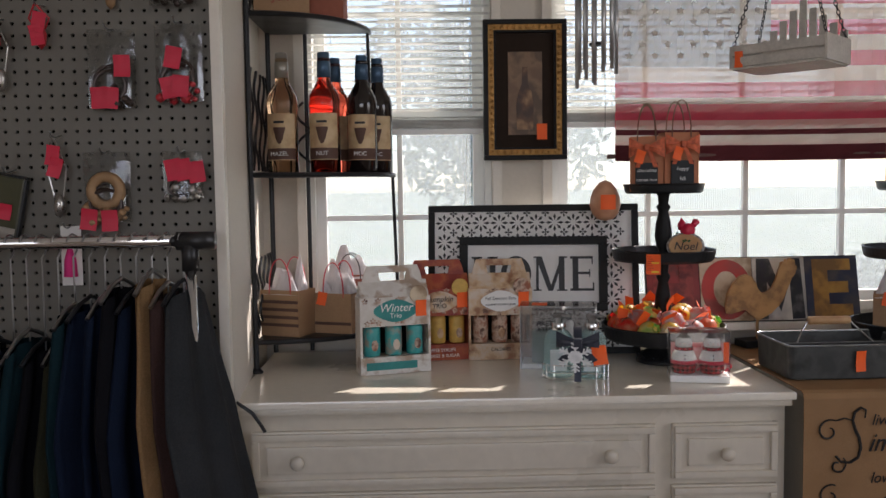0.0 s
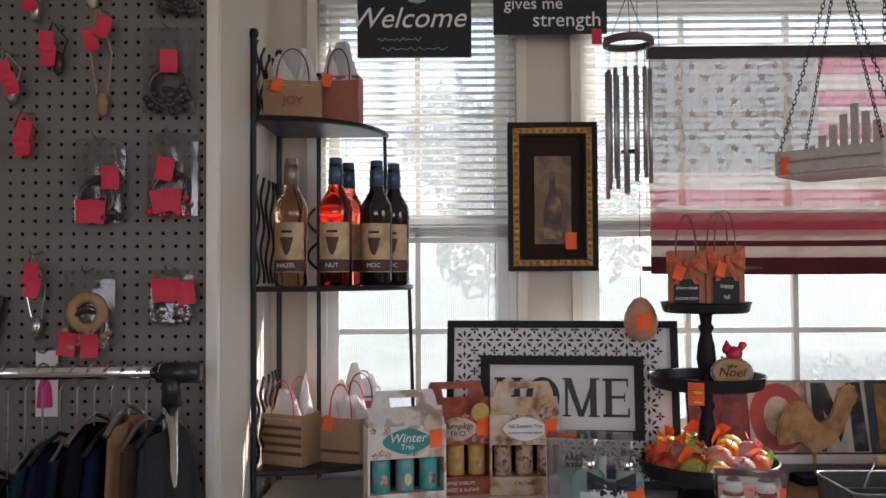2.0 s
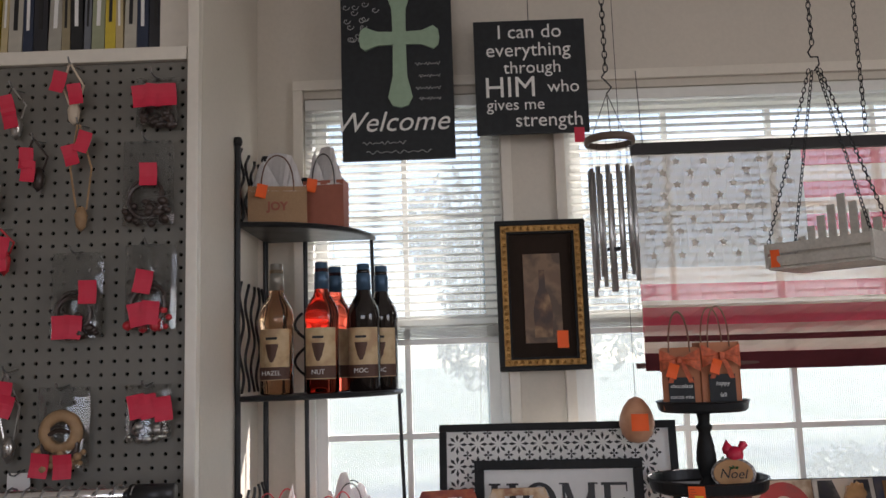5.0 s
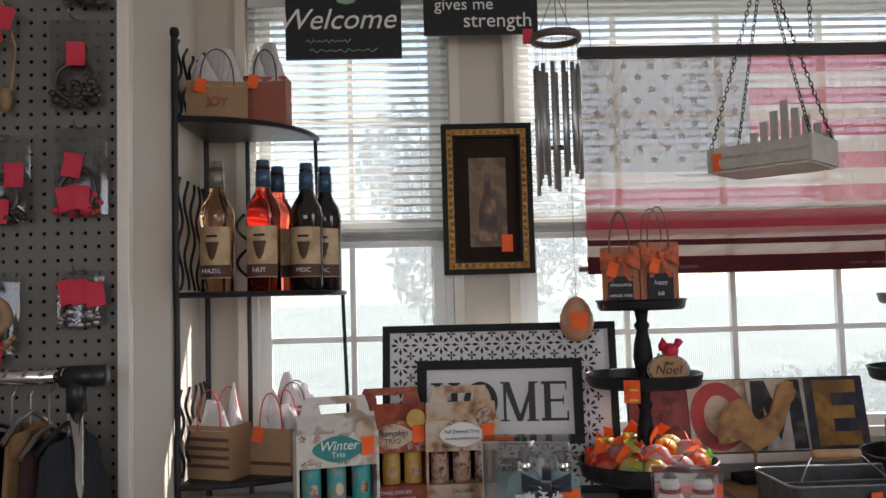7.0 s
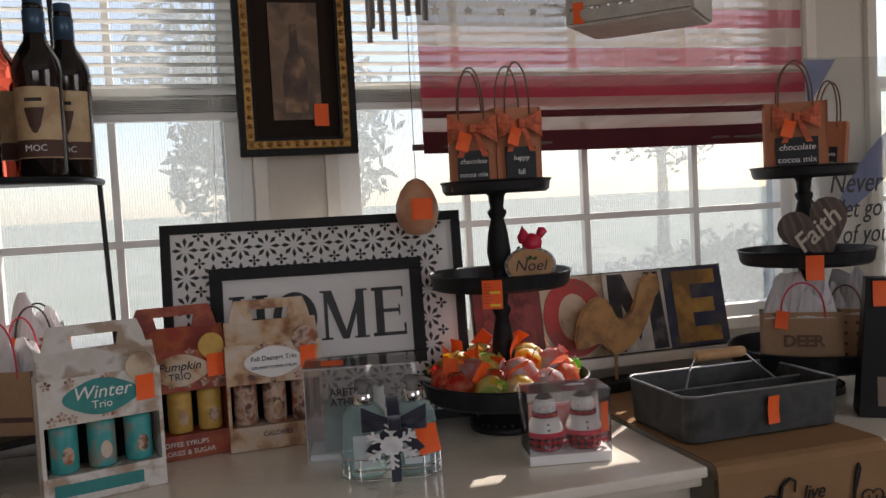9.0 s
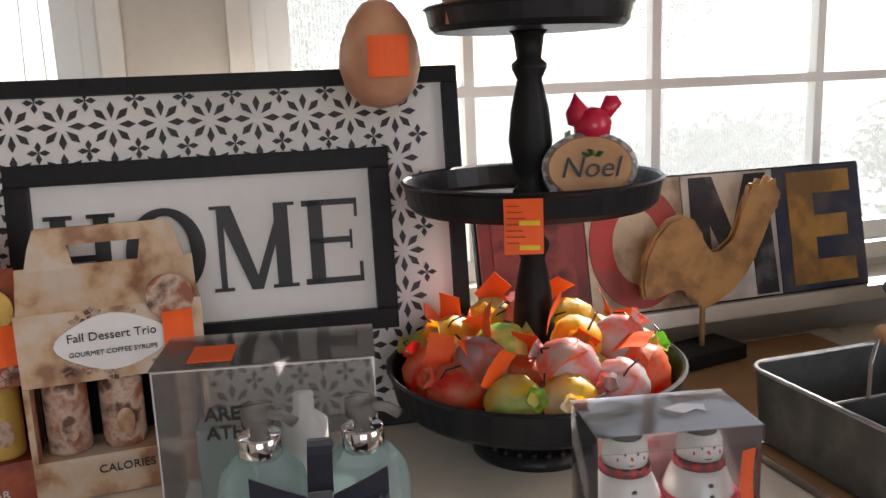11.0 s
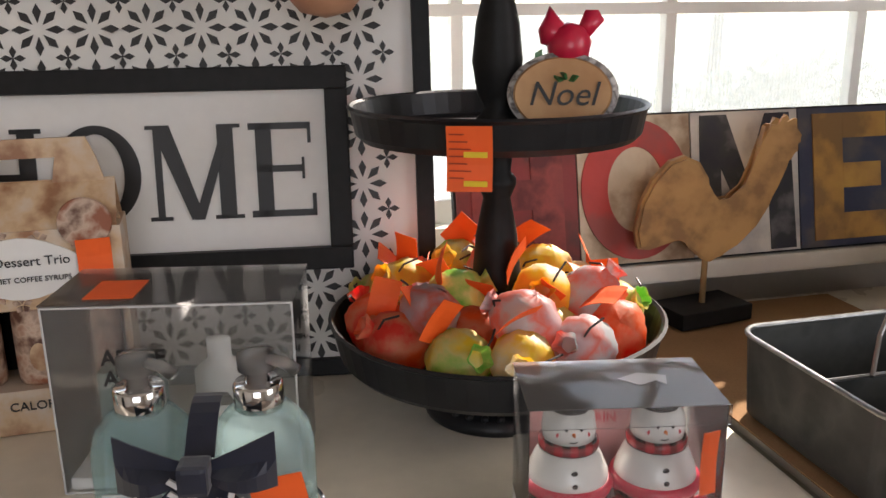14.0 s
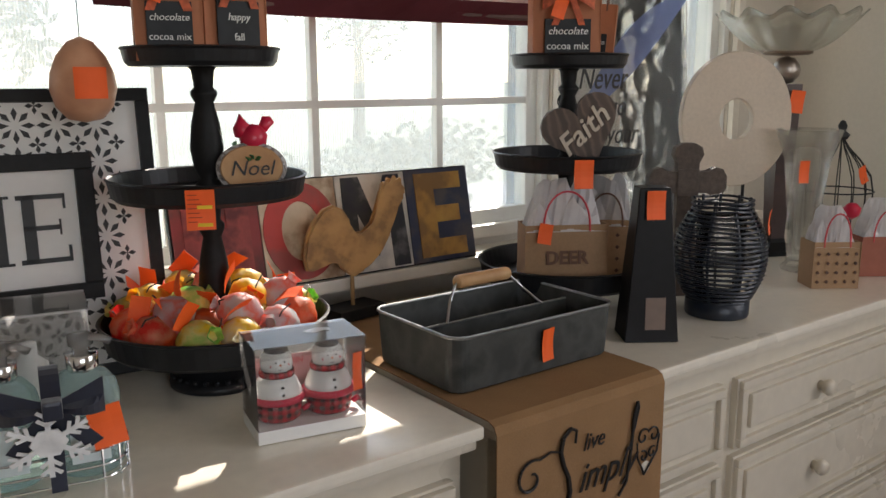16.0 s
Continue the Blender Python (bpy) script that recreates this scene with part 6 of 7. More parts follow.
def ink_stroke(name, pts, r=0.0017, fat=0.0):
    """A pen stroke that swells in its middle."""
    n = len(pts)
    own = bmesh.new()
    for a, b, k in zip(pts, pts[1:], range(n)):
        q = r + fat * math.sin(math.pi * (k + 0.5) / n)
        tube([(a[0], FACE - 0.001, a[1]), (b[0], FACE - 0.001, b[1])], q, 5, own)
    part(name, own, INK, run, "black printed pen stroke")


def curl_pts(cx, cz, r, turn, a0, n=26, tall=1.0):
    return [(cx + r * (1 - 0.75 * t / n) * math.cos(a0 + turn * t / n), cz + tall * r * (1 - 0.75 * t / n) * math.sin(a0 + turn * t / n)) for t in range(n + 1)]


big_s = [(1.018, 0.782), (1.02, 0.8), (1.008, 0.806), (0.994, 0.795), (0.99, 0.776), (0.996, 0.755), (1.006, 0.735), (1.01, 0.712), (1.004, 0.69), (0.985, 0.678), (0.965, 0.68), (0.952, 0.694)]
ink_stroke("capital_stroke", big_s, 0.0017, 0.002)
ink_stroke("flourish", [(0.99, 0.776), (0.97, 0.782), (0.95, 0.776)] + curl_pts(0.935, 0.752, 0.028, 6.5, 1.1), 0.0016, 0.0008)
ink_stroke("flourish", curl_pts(0.956, 0.672, 0.022, -6.0, 0.9), 0.0016, 0.0008)
ink_stroke("flourish", [(1.132, 0.74), (1.142, 0.772), (1.15, 0.802), (1.147, 0.812), (1.141, 0.795), (1.136, 0.74), (1.128, 0.69), (1.112, 0.672)], 0.0014, 0.0012)
for cx, cz, r, turn, a0 in ((1.163, 0.752, 0.014, 6.5, 0.4), (1.187, 0.75, 0.014, -6.5, 2.7), (1.165, 0.72, 0.01, -6, 2.0), (1.185, 0.722, 0.01, 6, 1.0)):
    ink_stroke("flourish", curl_pts(cx, cz, r, turn, a0), 0.0012, 0.0006)
ink_stroke("flourish", [(1.15, 0.745), (1.152, 0.72), (1.162, 0.703), (1.168, 0.69), (1.18, 0.703), (1.196, 0.722), (1.2, 0.748)], 0.0012, 0.0006)
ink_stroke("flourish", curl_pts(0.94, 0.6, 0.028, 6.5, 1.1), 0.0016, 0.0008)

# ---- far end of the dressers ----
bbox = thing("bottle_carton", pose(1.338, 2.025, TOPZ + 0.0005, 0, 0, -35), "tall tapered black bottle carton with orange tag", "gift box")
own = bmesh.new()
lo = [own.verts.new((x, y, 0)) for x, y in ((-0.046, -0.038), (0.046, -0.038), (0.046, 0.038), (-0.046, 0.038))]
hi = [own.verts.new((x, y, 0.262)) for x, y in ((-0.026, -0.022), (0.026, -0.022), (0.026, 0.022), (-0.026, 0.022))]
own.faces.new(lo[::-1])
own.faces.new(hi)
for k in range(4):
    own.faces.new((lo[k], lo[(k + 1) % 4], hi[(k + 1) % 4], hi[k]))
bmesh.ops.bevel(own, geom=own.edges[:], offset=0.0015, segments=1, affect='EDGES')
part("carton", own, mat("satin black card", (0.01, 0.009, 0.01), 0.45, vary=0.2, spec=0.2), bbox)
part("label", box(-0.012, 0.022, -0.0395, -0.035, 0.02, 0.075, 0.0, None, pose(0, 0, 0, -3.5)), mat("muted bronze label", (0.2, 0.14, 0.11), 0.5), bbox)
price_tag(bbox, pose(0.0, -0.029, 0.258, -4), 0.032, 0.048)

lantern = thing("wire_lantern", pose(1.56, 2.04, TOPZ + 0.0005), "dark blue-black woven wire lantern with a glass cup", "lantern")
NAVYW = mat("navy black wire", (0.012, 0.018, 0.03), 0.35, vary=0.3)


def lantern_r(z):
    return 0.055 + 0.029 * math.sin(math.pi * min(1, max(0, (z - 0.03) / 0.17))) ** 0.8


for k in range(26):
    z = 0.006 + 0.0085 * k
    part("wire_ring", tube([(lantern_r(z) * math.cos(2 * math.pi * t / 28) + 0.001 * math.sin(3 * t + k), lantern_r(z) * math.sin(2 * math.pi * t / 28), z + 0.0012 * math.sin(t * 0.9 + k)) for t in range(28)], 0.0026, 5, None, I4, True), NAVYW, lantern)
for k in range(9):
    a = 2 * math.pi * k / 9
    part("upright", tube([((lantern_r(z) - 0.004) * math.cos(a), (lantern_r(z) - 0.004) * math.sin(a), z) for z in [0.003 + 0.02 * t for t in range(12)]], 0.003, 6), NAVYW, lantern)
part("foot", lathe([(0, 0), (0.057, 0), (0.059, 0.004), (0.059, 0.03), (0.055, 0.032), (0.05, 0.006), (0, 0.006)], 36), NAVYW, lantern, "", True)
part("glass_cup", lathe([(0, 0.008), (0.04, 0.008), (0.045, 0.1), (0.045, 0.19), (0.043, 0.19), (0.043, 0.1), (0.038, 0.011), (0, 0.011)], 28), ACETATE, lantern, "clear glass cup", True)
price_tag(lantern, pose(0.035, -0.078, 0.205, 0, 0, 20), 0.03, 0.045)

cross = thing("wooden_cross", pose(1.62, 2.17, TOPZ + 0.0005, 0, 0, -36), "dark carved wooden cross standing on the dresser", "cross")
own = prism([(-0.04, 0), (0.04, 0), (0.03, 0.02), (0.022, 0.03), (0.02, 0.21), (-0.02, 0.21), (-0.022, 0.03), (-0.03, 0.02)], -0.012, 0.012)
bmesh.ops.bevel(own, geom=own.edges[:], offset=0.002, segments=1, affect='EDGES')
CW2 = mat("dark carved wood", (0.09, 0.065, 0.05), 0.65, vary=0.4, scale=25, fine=120, bump=0.6)
part("upright", own, CW2, cross)
for a in (-90, 0, 90):
    m2 = Matrix.Translation((0, 0, 0.235)) @ pose(0, 0, 0, 0, a, 0)
    part("arm", prism([(-0.02, 0.0), (-0.022, 0.04), (-0.03, 0.055), (-0.026, 0.07), (-0.012, 0.078), (0.012, 0.078), (0.026, 0.07), (0.03, 0.055), (0.022, 0.04), (0.02, 0.0)], -0.0115, 0.0115, None, m2), CW2, cross)
part("hub", box(-0.022, 0.022, -0.014, 0.014, 0.205, 0.262, 0.003), CW2, cross)

oring = thing("letter_o", pose(1.96, 2.3, TOPZ + 0.0005, 0, 0, -38), "large whitewashed wooden letter O on two pegs", "letter")
own = lathe([(0.045, -0.016), (0.14, -0.016), (0.142, -0.013), (0.142, 0.013), (0.14, 0.016), (0.045, 0.016), (0.043, 0.013), (0.043, -0.013), (0.045, -0.016)], 56, None, pose(0, 0, 0.345, 90), 0.9, 1.1)
part("ring", own, mat("whitewashed wood", (0.66, 0.56, 0.45), 0.6, vary=0.1, scale=8, fine=120, bump=0.2), oring)
for s in (-1, 1):
    part("peg", tube([(0.03 * s, 0, 0.008), (0.03 * s, 0, 0.2)], 0.004, 8), BLACK, oring)
part("base", box(-0.08, 0.08, -0.035, 0.035, 0, 0.012, 0.002), BLACKW, oring)

stand = thing("candle_stand", pose(2.16, 2.3, TOPZ + 0.0005), "tall dark candle stand carrying a ruffled glass bowl", "candle stand")
own = lathe([(0, 0), (0.07, 0), (0.07, 0.012), (0.03, 0.03), (0.028, 0.04), (0, 0.04)], 4, None, pose(0, 0, 0, 0, 0, 20))
part("foot", own, BLACKW, stand)
part("column", lathe([(0, 0.04), (0.026, 0.04), (0.042, 0.41), (0.042, 0.425), (0, 0.425)], 4, None, pose(0, 0, 0, 0, 0, 20)), mat("dark brown lacquer", (0.05, 0.028, 0.024), 0.35, vary=0.3), stand)
part("ball", lathe([(0.001, 0.424), (0.02, 0.43), (0.031, 0.445), (0.034, 0.458), (0.031, 0.472), (0.02, 0.487), (0.001, 0.492)], 24), mat("aged silver", (0.4, 0.36, 0.32), 0.35, 0.9), stand, "", True)
part("cup_plate", lathe([(0, 0.492), (0.05, 0.495), (0.06, 0.5), (0.058, 0.504), (0, 0.503)], 32), mat("bronze", (0.22, 0.16, 0.12), 0.4, 0.8), stand, "", True)


def ruffle(u, v):
    a = 2 * math.pi * u
    r = 0.05 + 0.115 * v ** 0.9
    return (r * math.cos(a) * (1 + 0.05 * v * math.cos(12 * a)), r * math.sin(a) * (1 + 0.05 * v * math.cos(12 * a)), 0.506 + 0.085 * v ** 1.4 + 0.01 * v * math.cos(12 * a))


own = sheet(ruffle, 96, 8, 0.004)
bmesh.ops.remove_doubles(own, verts=own.verts, dist=1e-5)
part("glass_bowl", own, glass("clear cut glass", (0.95, 0.97, 0.96), 0.1, 0.45), stand, "ruffled clear glass bowl", True)
price_tag(stand, pose(-0.005, -0.043, 0.41, 0, 6, -35), 0.036, 0.055)

vase = thing("glass_vase", pose(2.03, 2.15, TOPZ + 0.0005), "tall clear flared glass vase with orange tag", "vase")
part("vase_body", lathe([(0, 0), (0.04, 0), (0.042, 0.008), (0.03, 0.02), (0.034, 0.12), (0.05, 0.26), (0.072, 0.325), (0.07, 0.326), (0.047, 0.26), (0.031, 0.12), (0.026, 0.024), (0, 0.02)], 40), glass("vase glass", (0.95, 0.96, 0.96), 0.03, 0.6), vase, "", True)
price_tag(vase, pose(-0.06, -0.03, 0.26, 0, 0, -35), 0.024, 0.05)
price_tag(vase, pose(-0.03, -0.045, 0.05, 0, 12, -35), 0.022, 0.045)

gift_bag(pose(1.94, 2.03, TOPZ + 0.0005, 0, 0, -35), 0.1, 0.065, 0.1, KRAFT, PINKPAPER, "dotted kraft gift bag with white tissue on the dresser", dots=True, tag=False, handle=0.06)
gift_bag(pose(2.14, 2.02, TOPZ + 0.0005, 0, 0, -35), 0.12, 0.065, 0.09, REDDISH, PINKPAPER, "pinkish gift bag with tissue at the dresser end", tag=False, handle=0.06)

cage = thing("birdcage", pose(2.36, 2.25, TOPZ + 0.0005), "open black wire birdcage with a red ornament", "birdcage")
for k in range(14):
    a = 2 * math.pi * k / 14
    part("wire", tube([(r * math.cos(a), r * math.sin(a), z) for r, z in ((0.006, 0.285), (0.02, 0.262), (0.05, 0.23), (0.078, 0.19), (0.086, 0.15), (0.086, 0.006))], 0.0017, 5), BLACK, cage)
for z, r in ((0.004, 0.087), (0.15, 0.087)):
    part("hoop", tube([(r * math.cos(2 * math.pi * t / 32), r * math.sin(2 * math.pi * t / 32), z) for t in range(32)], 0.0022, 6, None, I4, True), BLACK, cage)
part("finial", lathe([(0, 0.28), (0.014, 0.284), (0.02, 0.295), (0.008, 0.305), (0.012, 0.318), (0.006, 0.33), (0, 0.333)], 18), BLACK, cage, "", True)
part("perch_ornament", lathe([(0, -0.025), (0.018, -0.012), (0.022, 0.006), (0.01, 0.018), (0, 0.02)], 18, None, Matrix.Translation((-0.05, -0.07, 0.11))), CARD, cage, "small red ornament", True)
price_tag(cage, pose(-0.03, -0.075, 0.22, 0, -20, -20), 0.026, 0.045)

banner = thing("script_sign", pose(1.76, 2.45, TOPZ + 0.0005, -4, 0, -3), "clear acrylic sign with blue swash and black script", "sign")
part("sheet", box(-0.18, 0.24, 0, 0.004, 0, 0.76, 0.001), clear_sheet("tinted acrylic", 0.1, 1.4), banner, "clear acrylic sheet")
SWASH = cloth("translucent blue ink", (0.3, 0.36, 0.6), 0.6, 0.5, 60)
part("swash", sheet(lambda u, v: (-0.15 + 0.38 * u, -0.0016, 0.3 + 0.34 * u ** 0.7 + (0.02 + 0.09 * math.sin(math.pi * u)) * (v - 0.5)), 24, 3, 0.0006), SWASH, banner, "translucent blue painted swash")
part("swash", sheet(lambda u, v: (-0.178 + 0.09 * u, -0.0016, 0.755 - 0.12 * v * (1 - u)), 8, 3, 0.0006), SWASH, banner, "translucent blue painted corner")
for text, x, z, s in (("Never", -0.06, 0.44, 0.075), ("let go", -0.05, 0.375, 0.068), ("of your", -0.03, 0.31, 0.068)):
    words(text, s, INK, banner, Matrix.Translation((x, -0.0026, z)), shear=0.35, wide=0.8)

cord = thing("power_cord", I4, "dark twisted power cord hanging over the dresser edge", "cord")
part("wire", tube([(-0.45, 1.9, 0.846), (-0.43, 1.888, 0.851), (-0.41, 1.886, 0.842), (-0.38, 1.886, 0.82), (-0.36, 1.886, 0.79), (-0.352, 1.886, 0.775)], 0.0042, 8), BLACK, cord)

# ---- garment rack ----
RY0, RZ = 1.7, 1.222
grack = thing("garment_rack", pose(-0.46, RY0, 0), "chrome rolling garment rack with black joints", "garment rack")
part("rail", tube([(-1.1, 0, RZ), (-0.01, 0, RZ)], 0.0125, 16), CHROME, grack, "chrome rail", True)
own = tube([(-0.02, 0, RZ), (0.055, 0, RZ)], 0.0185, 16)
tube([(0.005, 0, RZ), (0.005, 0, RZ - 0.06)], 0.017, 14, own)
part("corner_joint", own, mat("black plastic", (0.015, 0.015, 0.016), 0.4), grack, "black plastic corner joint", True)
part("post", tube([(0.005, 0, 0.05), (0.005, 0, RZ - 0.05)], 0.0115, 14), CHROME, grack, "chrome post", True)
part("base_rail", tube([(0.005, -0.22, 0.05), (0.005, 0.12, 0.05)], 0.0125, 12), CHROME, grack)
for y in (-0.2, 0.1):
    part("caster", lathe([(0, -0.01), (0.024, -0.01), (0.025, 0), (0.024, 0.01), (0, 0.01)], 18, None, Matrix.Translation((0.005, y, 0.0255)) @ pose(0, 0, 0, 0, 90)), BLACK, grack)

FAB = {"dark navy": (0.006, 0.011, 0.025), "black": (0.006, 0.006, 0.008), "tan": (0.22, 0.13, 0.06), "brown": (0.045, 0.025, 0.022), "charcoal grey": (0.03, 0.032, 0.034), "dark teal": (0.006, 0.02, 0.026), "olive green": (0.025, 0.025, 0.014), "pale pink": (0.5, 0.3, 0.32)}
FABM = {k: mat(k + " cloth", v, 0.9, vary=0.3, scale=10, fine=300, bump=0.4, spec=0.1) for k, v in FAB.items()}


def garment(x, colour, zt, zb, half, seed, tilt, flare):
    g = thing("hanging_garment", pose(x, RY0, RZ, 0, 0, tilt), colour + " garment on a hanger hanging from the rail", "garment", "garments on the rack")
    rng = random.Random(seed)
    p = [rng.uniform(0, 6) for _ in range(4)]

    def skin(u, v):
        a = 2 * math.pi * u
        w = half * (0.55 + 0.45 * min(1, 3.5 * v)) * (1 + 0.12 * v)
        th = (0.014 + 0.012 * v) * (1 + 0.5 * math.sin(7 * a + p[0] + 2 * v))
        return (th * math.cos(a) + flare * v + 0.018 * v * math.sin(3 * v + p[1]), w * math.sin(a) + 0.006 * math.sin(9 * v + p[2]), zt - RZ - (zt - zb) * v + 0.03 * (1 - v) * (abs(math.cos(a)) - 0.6))
    part("cloth", sheet(skin, 40, 24), FABM[colour], g, "", True)
    own = tube([(0, 0, zt - RZ + 0.0), (0, 0, -0.03), (0, 0.012, -0.018), (0, 0.018, 0.0), (0, 0.013, 0.013), (0, 0, 0.0175), (0, -0.012, 0.014), (0, -0.018, 0.003)], 0.0019, 6)
    part("hanger_hook", own, STEEL, g, "thin metal hanger hook")
    own = tube([(0, -half * 0.62, zt - RZ - 0.012), (0, -half * 0.3, zt - RZ + 0.016), (0, 0, zt - RZ + 0.03), (0, half * 0.3, zt - RZ + 0.016), (0, half * 0.62, zt - RZ - 0.012)], 0.0045, 8)
    part("hanger_bar", own, STEEL if seed % 3 else BLACK, g)
    return g


for k, (col, zt, half) in enumerate((("charcoal grey", 1.115, 0.13), ("brown", 1.11, 0.12), ("tan", 1.135, 0.125), ("dark navy", 1.1, 0.12), ("black", 1.12, 0.125), ("dark navy", 1.09, 0.12), ("dark navy", 1.085, 0.125), ("dark teal", 1.07, 0.12), ("olive green", 1.0, 0.11), ("black", 1.0, 0.12), ("dark teal", 1.02, 0.12), ("black", 0.98, 0.12), ("dark navy", 1.0, 0.12), ("black", 1.02, 0.12))):
    garment(-0.47 - 0.031 * k, col, zt, 0.3, half, k, -14 + 3 * (k % 3), 0.13 * 0.72 ** k)


# ---- goods on the pegboard ----
DARKGOODS = mat("dark jewellery beads", (0.05, 0.035, 0.03), 0.35, 0.3, vary=0.5, scale=80)
REDBEAD = mat("red beads", (0.5, 0.03, 0.04), 0.3, vary=0.3)
WOODB = mat("wooden charm", (0.33, 0.2, 0.1), 0.6, vary=0.3)
SILVER = mat("tarnished silver", (0.45, 0.43, 0.4), 0.3, 0.9, vary=0.3, scale=50)


def peg_hook(parent):
    part("hook", tube([(0, 0.018, 0.012), (0, 0.0, 0.01), (0, -0.03, 0.004), (0, -0.045, 0.008), (0, -0.05, 0.016)], 0.0018, 6), STEEL, parent)


def pouch(x, z, w, h, content, seed, tags=((0.2, 0.0),)):
    p = thing("jewellery_pouch", pose(x, PY - 0.006, z), "clear pouch of " + content[1] + " on a peg hook", "jewellery", "pouches on the pegboard")
    peg_hook(p)
    rng = random.Random(seed)
    ph = rng.uniform(0, 6)
    own = bmesh.new()
    for s in (0, 1):
        sheet(lambda u, v: ((u - 0.5) * w, -0.012 - s * 0.022 * math.sin(math.pi * u) * (v ** 0.5) - 0.002 * math.sin(17 * u + ph) * v, 0.008 - h * v), 10, 8, 0, own)
    part("film", own, FILM, p, "crinkled clear plastic film")
    own = bmesh.new()
    if content[0] == "ring":
        tube([(0.3 * w * math.cos(t / 3), -0.022, -0.5 * h + 0.3 * w * math.sin(t / 3)) for t in range(19)], 0.012, 8, own, I4, True)
    for k in range(26):
        r = rng.uniform(0.005, 0.011)
        lathe([(0, -r), (r * 0.8, -r * 0.5), (r, 0), (r * 0.8, r * 0.5), (0, r)], 8, own, Matrix.Translation((rng.uniform(-0.42, 0.42) * w, -0.022 + rng.uniform(-0.006, 0.006), -h * rng.uniform(0.68, 0.95))))
    part("bead_filling", own, content[2], p, content[1], True)["kind"] = "stuff"
    for k in range(2):
        part("strand", tube([(w * 0.33 * math.cos(t * 0.45 + k), -0.023 - 0.003 * k, -h * (0.62 + 0.06 * k) + h * 0.2 * math.sin(t * 0.45 + k)) for t in range(14)], 0.0042, 6), DARKGOODS, p)
    for tx, tz in tags:
        price_tag(p, Matrix.Translation((tx * w, -0.038, -h * (0.25 + tz))) @ pose(0, 0, 0, 0, rng.uniform(-12, 12), 0), 0.033, 0.045, RED)
    return p


def board_xz(px, py):
    return -0.43 + (px - 325) * 0.00112, 2.06 - (py - 140) * 0.00112


GOODS = [(268, 190, 0.085, 0.1, ("b", "dark beads", DARKGOODS), ((-0.3, -0.1), (0.05, -0.12), (0.33, -0.12))),
         (255, 305, 0.1, 0.17, ("b", "black cord bracelets", DARKGOODS), ((0.08, 0.0),)),
         (262, 490, 0.1, 0.165, ("b", "red bead strands", REDBEAD), ((-0.02, 0.02), (-0.2, 0.4), (0.1, 0.38))),
         (135, 500, 0.1, 0.165, ("b", "grey strands", DARKGOODS), ((0.3, 0.05), (-0.2, 0.45), (0.05, 0.45))),
         (262, 730, 0.085, 0.1, ("b", "silver earrings", SILVER), ((-0.2, -0.15), (0.05, -0.15), (0.38, -0.1))),
         (118, 730, 0.1, 0.15, ("ring", "a woven bangle", WOODB), ((-0.3, 0.5), (0.1, 0.52)))]
for k, (px, py, w, h, content, tags) in enumerate(GOODS):
    x, z = board_xz(px, py)
    pouch(x, z, w, h, content, k, tags)


def charm(px, py, drop, material, label, seed):
    x, z = board_xz(px, py)
    c = thing("necklace", pose(x, PY - 0.006, z), label, "necklace", "necklaces on the pegboard")
    peg_hook(c)
    part("cord", tube([(-0.002, -0.04, 0.004), (-0.022, -0.022, -drop * 0.5), (-0.01, -0.018, -drop), (0.01, -0.018, -drop), (0.02, -0.022, -drop * 0.5), (0.002, -0.04, 0.004)], 0.0022, 6), material, c)
    part("pendant", lathe([(0, -0.045), (0.009, -0.035), (0.012, -0.012), (0.006, 0.004), (0, 0.006)], 14, None, Matrix.Translation((0, -0.018, -drop))), material, c, "", True)
    rng = random.Random(seed)
    for k in range(2):
        price_tag(c, Matrix.Translation((rng.uniform(-0.02, 0.02), -0.047, -0.012 - 0.026 * k)) @ pose(0, 0, 0, 0, rng.uniform(-20, 20), 0), 0.026, 0.042, RED)
    return c


charm(122, 165, 0.07, mat("ivory charm", (0.6, 0.5, 0.38), 0.5), "ivory leaf necklace with red tags on a peg hook", 1)
charm(140, 275, 0.16, WOODB, "wooden bead necklace with red tags on a peg hook", 2)
charm(62, 300, 0.05, DARKGOODS, "dark bead bracelet with red tags on a peg hook", 3)
charm(20, 205, 0.05, SILVER, "silver earrings with red tags on a peg hook", 4)
charm(28, 700, 0.12, SILVER, "silver disc necklace with red tags on a peg hook", 5)
charm(8, 455, 0.04, REDBEAD, "red bead bracelet with red tags on a peg hook", 6)
charm(-20, 350, 0.05, SILVER, "silver chain with red tags on a peg hook", 7)
charm(-80, 240, 0.06, DARKGOODS, "dark bead strand with red tags on a peg hook", 8)
charm(-70, 480, 0.1, SILVER, "long silver chain with red tags on a peg hook", 9)
x, z = board_xz(45, 870)
pink = thing("hair_clip", pose(x, PY - 0.006, z), "bright pink tassel on a card, hanging on a peg hook", "tassel")
peg_hook(pink)
part("card", box(-0.022, 0.022, -0.014, -0.0125, -0.12, 0.008, 0.001), PAPER, pink)
part("tassel", lathe([(0, 0), (0.006, -0.004), (0.005, -0.02), (0.012, -0.045), (0.014, -0.08), (0, -0.08)], 16, None, Matrix.Translation((0, -0.022, -0.02))), mat("hot pink thread", (0.75, 0.03, 0.22), 0.7), pink, "hot pink tassel")
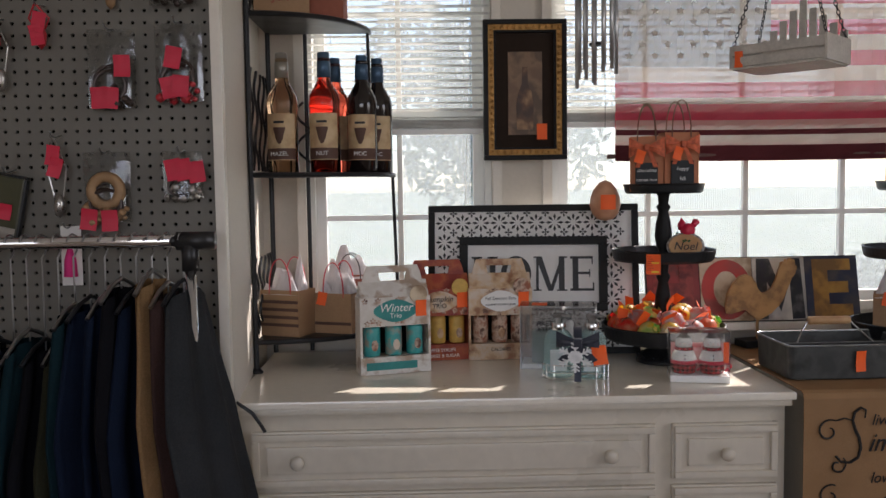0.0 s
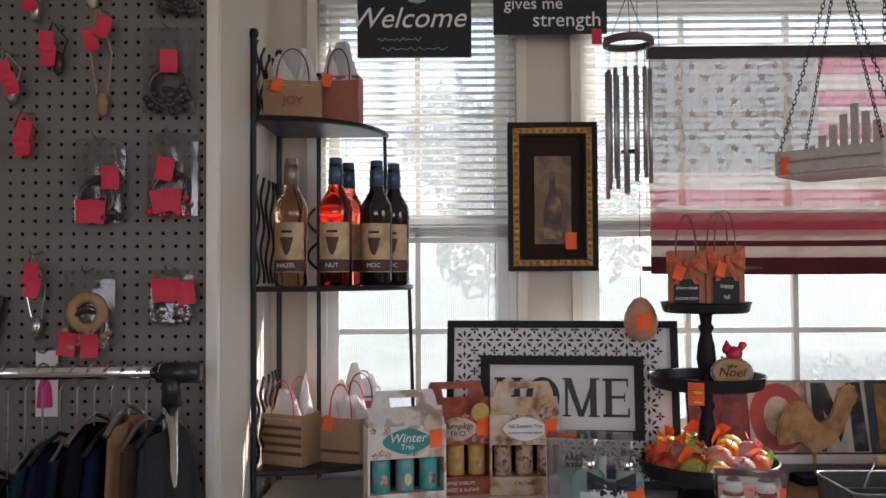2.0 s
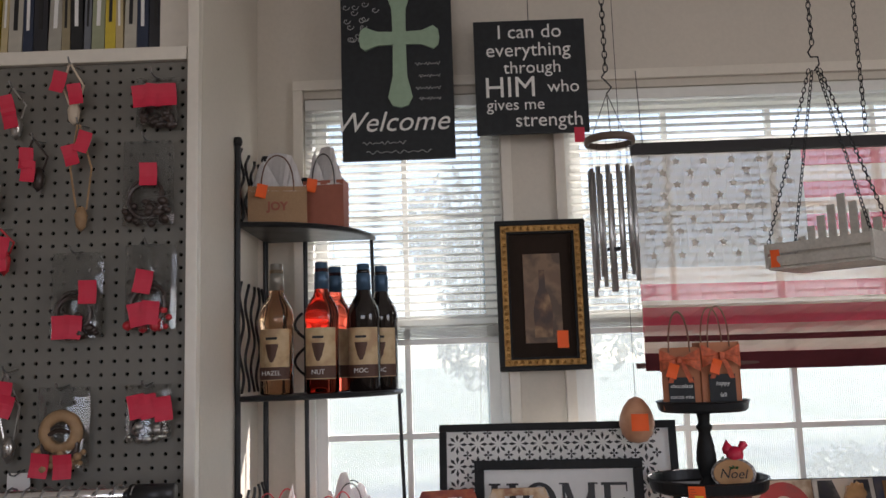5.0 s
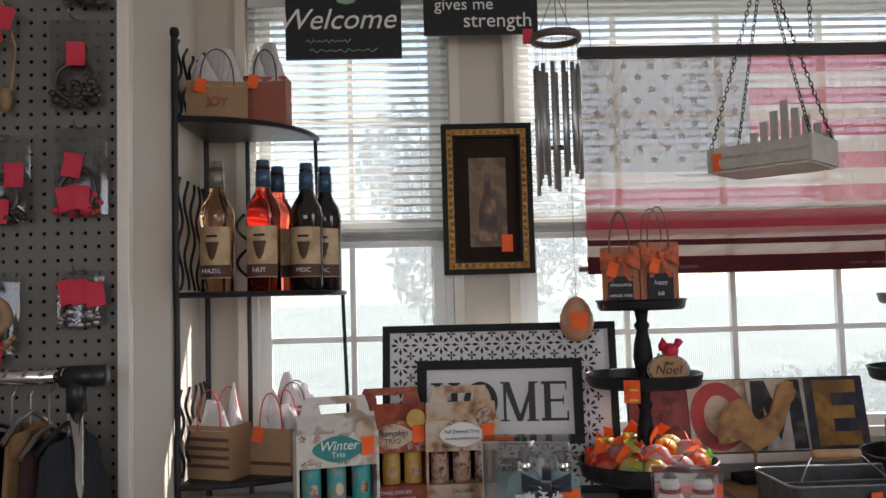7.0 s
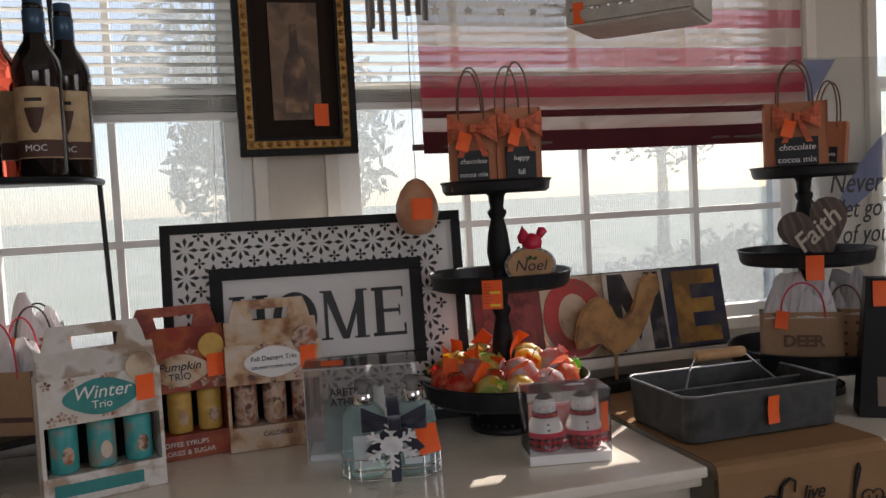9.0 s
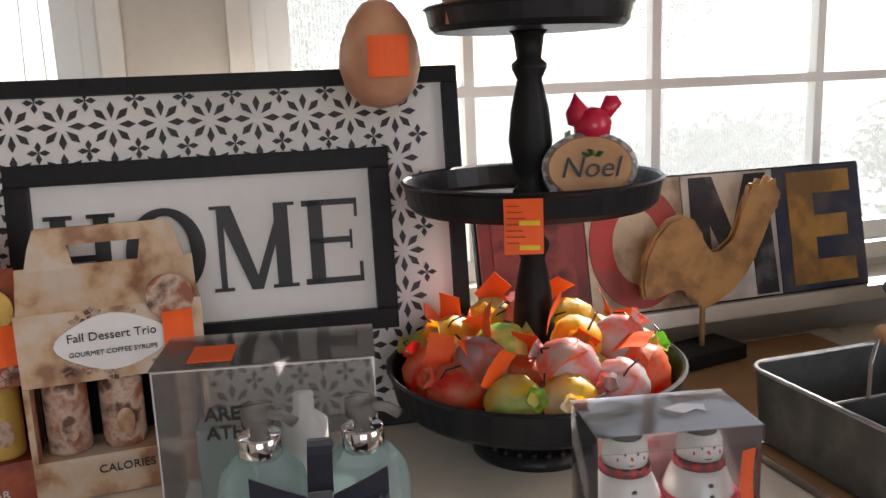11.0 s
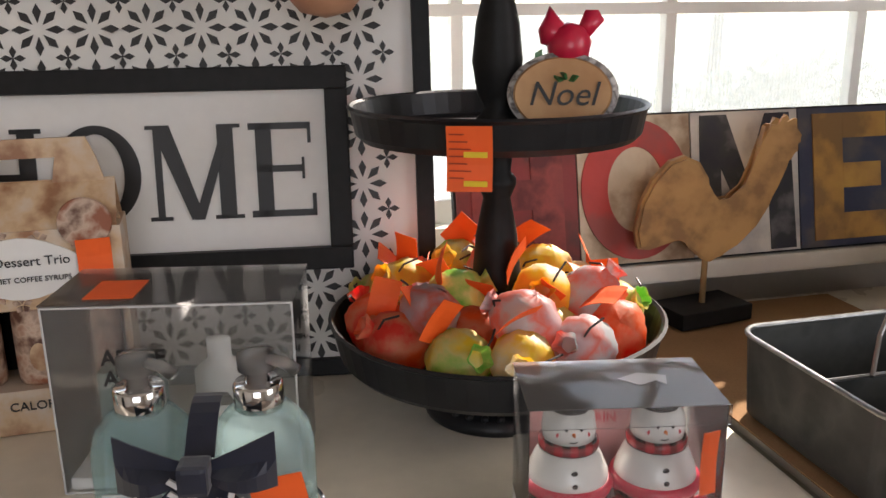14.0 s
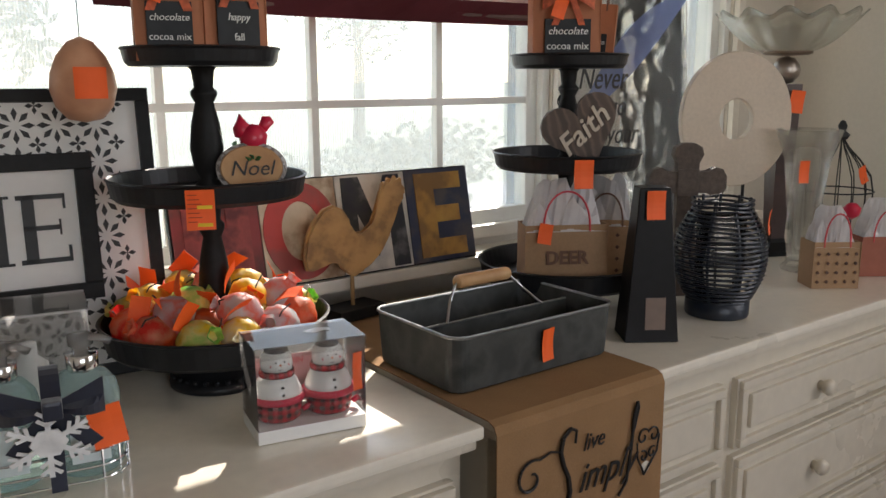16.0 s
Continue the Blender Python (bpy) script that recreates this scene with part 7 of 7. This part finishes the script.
case = thing("phone_case", pose(-0.865, PY - 0.008, 1.36, 0, 12, 0), "dark glittery phone case hanging on a peg hook", "phone case")
peg_hook(case)
part("shell", box(-0.038, 0.038, -0.02, -0.008, -0.15, 0.0, 0.006), mat("dark green case", (0.05, 0.05, 0.02), 0.3), case)
part("bumper", ring_frame(-0.041, 0.041, -0.153, 0.003, 0.006, -0.022, -0.007, 0.003), BLACK, case)
part("glitter", box(-0.032, 0.032, -0.0215, -0.0205, -0.146, -0.11), SILVER, case)
price_tag(case, Matrix.Translation((0.005, -0.026, -0.06)), 0.028, 0.034, RED)

# ---- books above the pegboard ----
rng = random.Random(9)
x = PX1 - 0.014
COVERS = ((0.3, 0.25, 0.15), (0.35, 0.33, 0.28), (0.02, 0.02, 0.025), (0.02, 0.03, 0.06), (0.45, 0.42, 0.35), (0.5, 0.4, 0.22), (0.6, 0.45, 0.04), (0.3, 0.32, 0.2), (0.15, 0.16, 0.18), (0.012, 0.012, 0.012))
NAMES = ("tan", "ivory", "black", "navy", "cream", "buff", "yellow", "olive", "grey", "black")
k = 0
while x > PX0 + 0.05:
    w, h = rng.uniform(0.012, 0.03), rng.uniform(0.19, 0.235)
    b = thing("book", pose(x - w / 2, PY + 0.02, PZ1 + 0.0305, 0, rng.uniform(-1.5, 1.5), 0), NAMES[k % 10] + " hardback book standing upright on the cabinet shelf", "book", "books on the cabinet shelf")
    cover = mat("cover", COVERS[k % 10], 0.5, vary=0.12, scale=14)
    own = box(-w / 2, w / 2, 0, 0.002, 0, h)
    box(-w / 2, -w / 2 + 0.0015, 0.002, 0.15, 0, h, 0, own)
    box(w / 2 - 0.0015, w / 2, 0.002, 0.15, 0, h, 0, own)
    part("cover", own, cover, b)
    part("pages", box(-w / 2 + 0.002, w / 2 - 0.002, 0.003, 0.147, 0.003, h - 0.003), PAPER, b)
    part("spine_title", box(-w * 0.15, w * 0.15, -0.0012, -0.0002, h * 0.3, h * 0.75), WHITE if k % 2 else INK, b)
    x -= w + 0.002
    k += 1
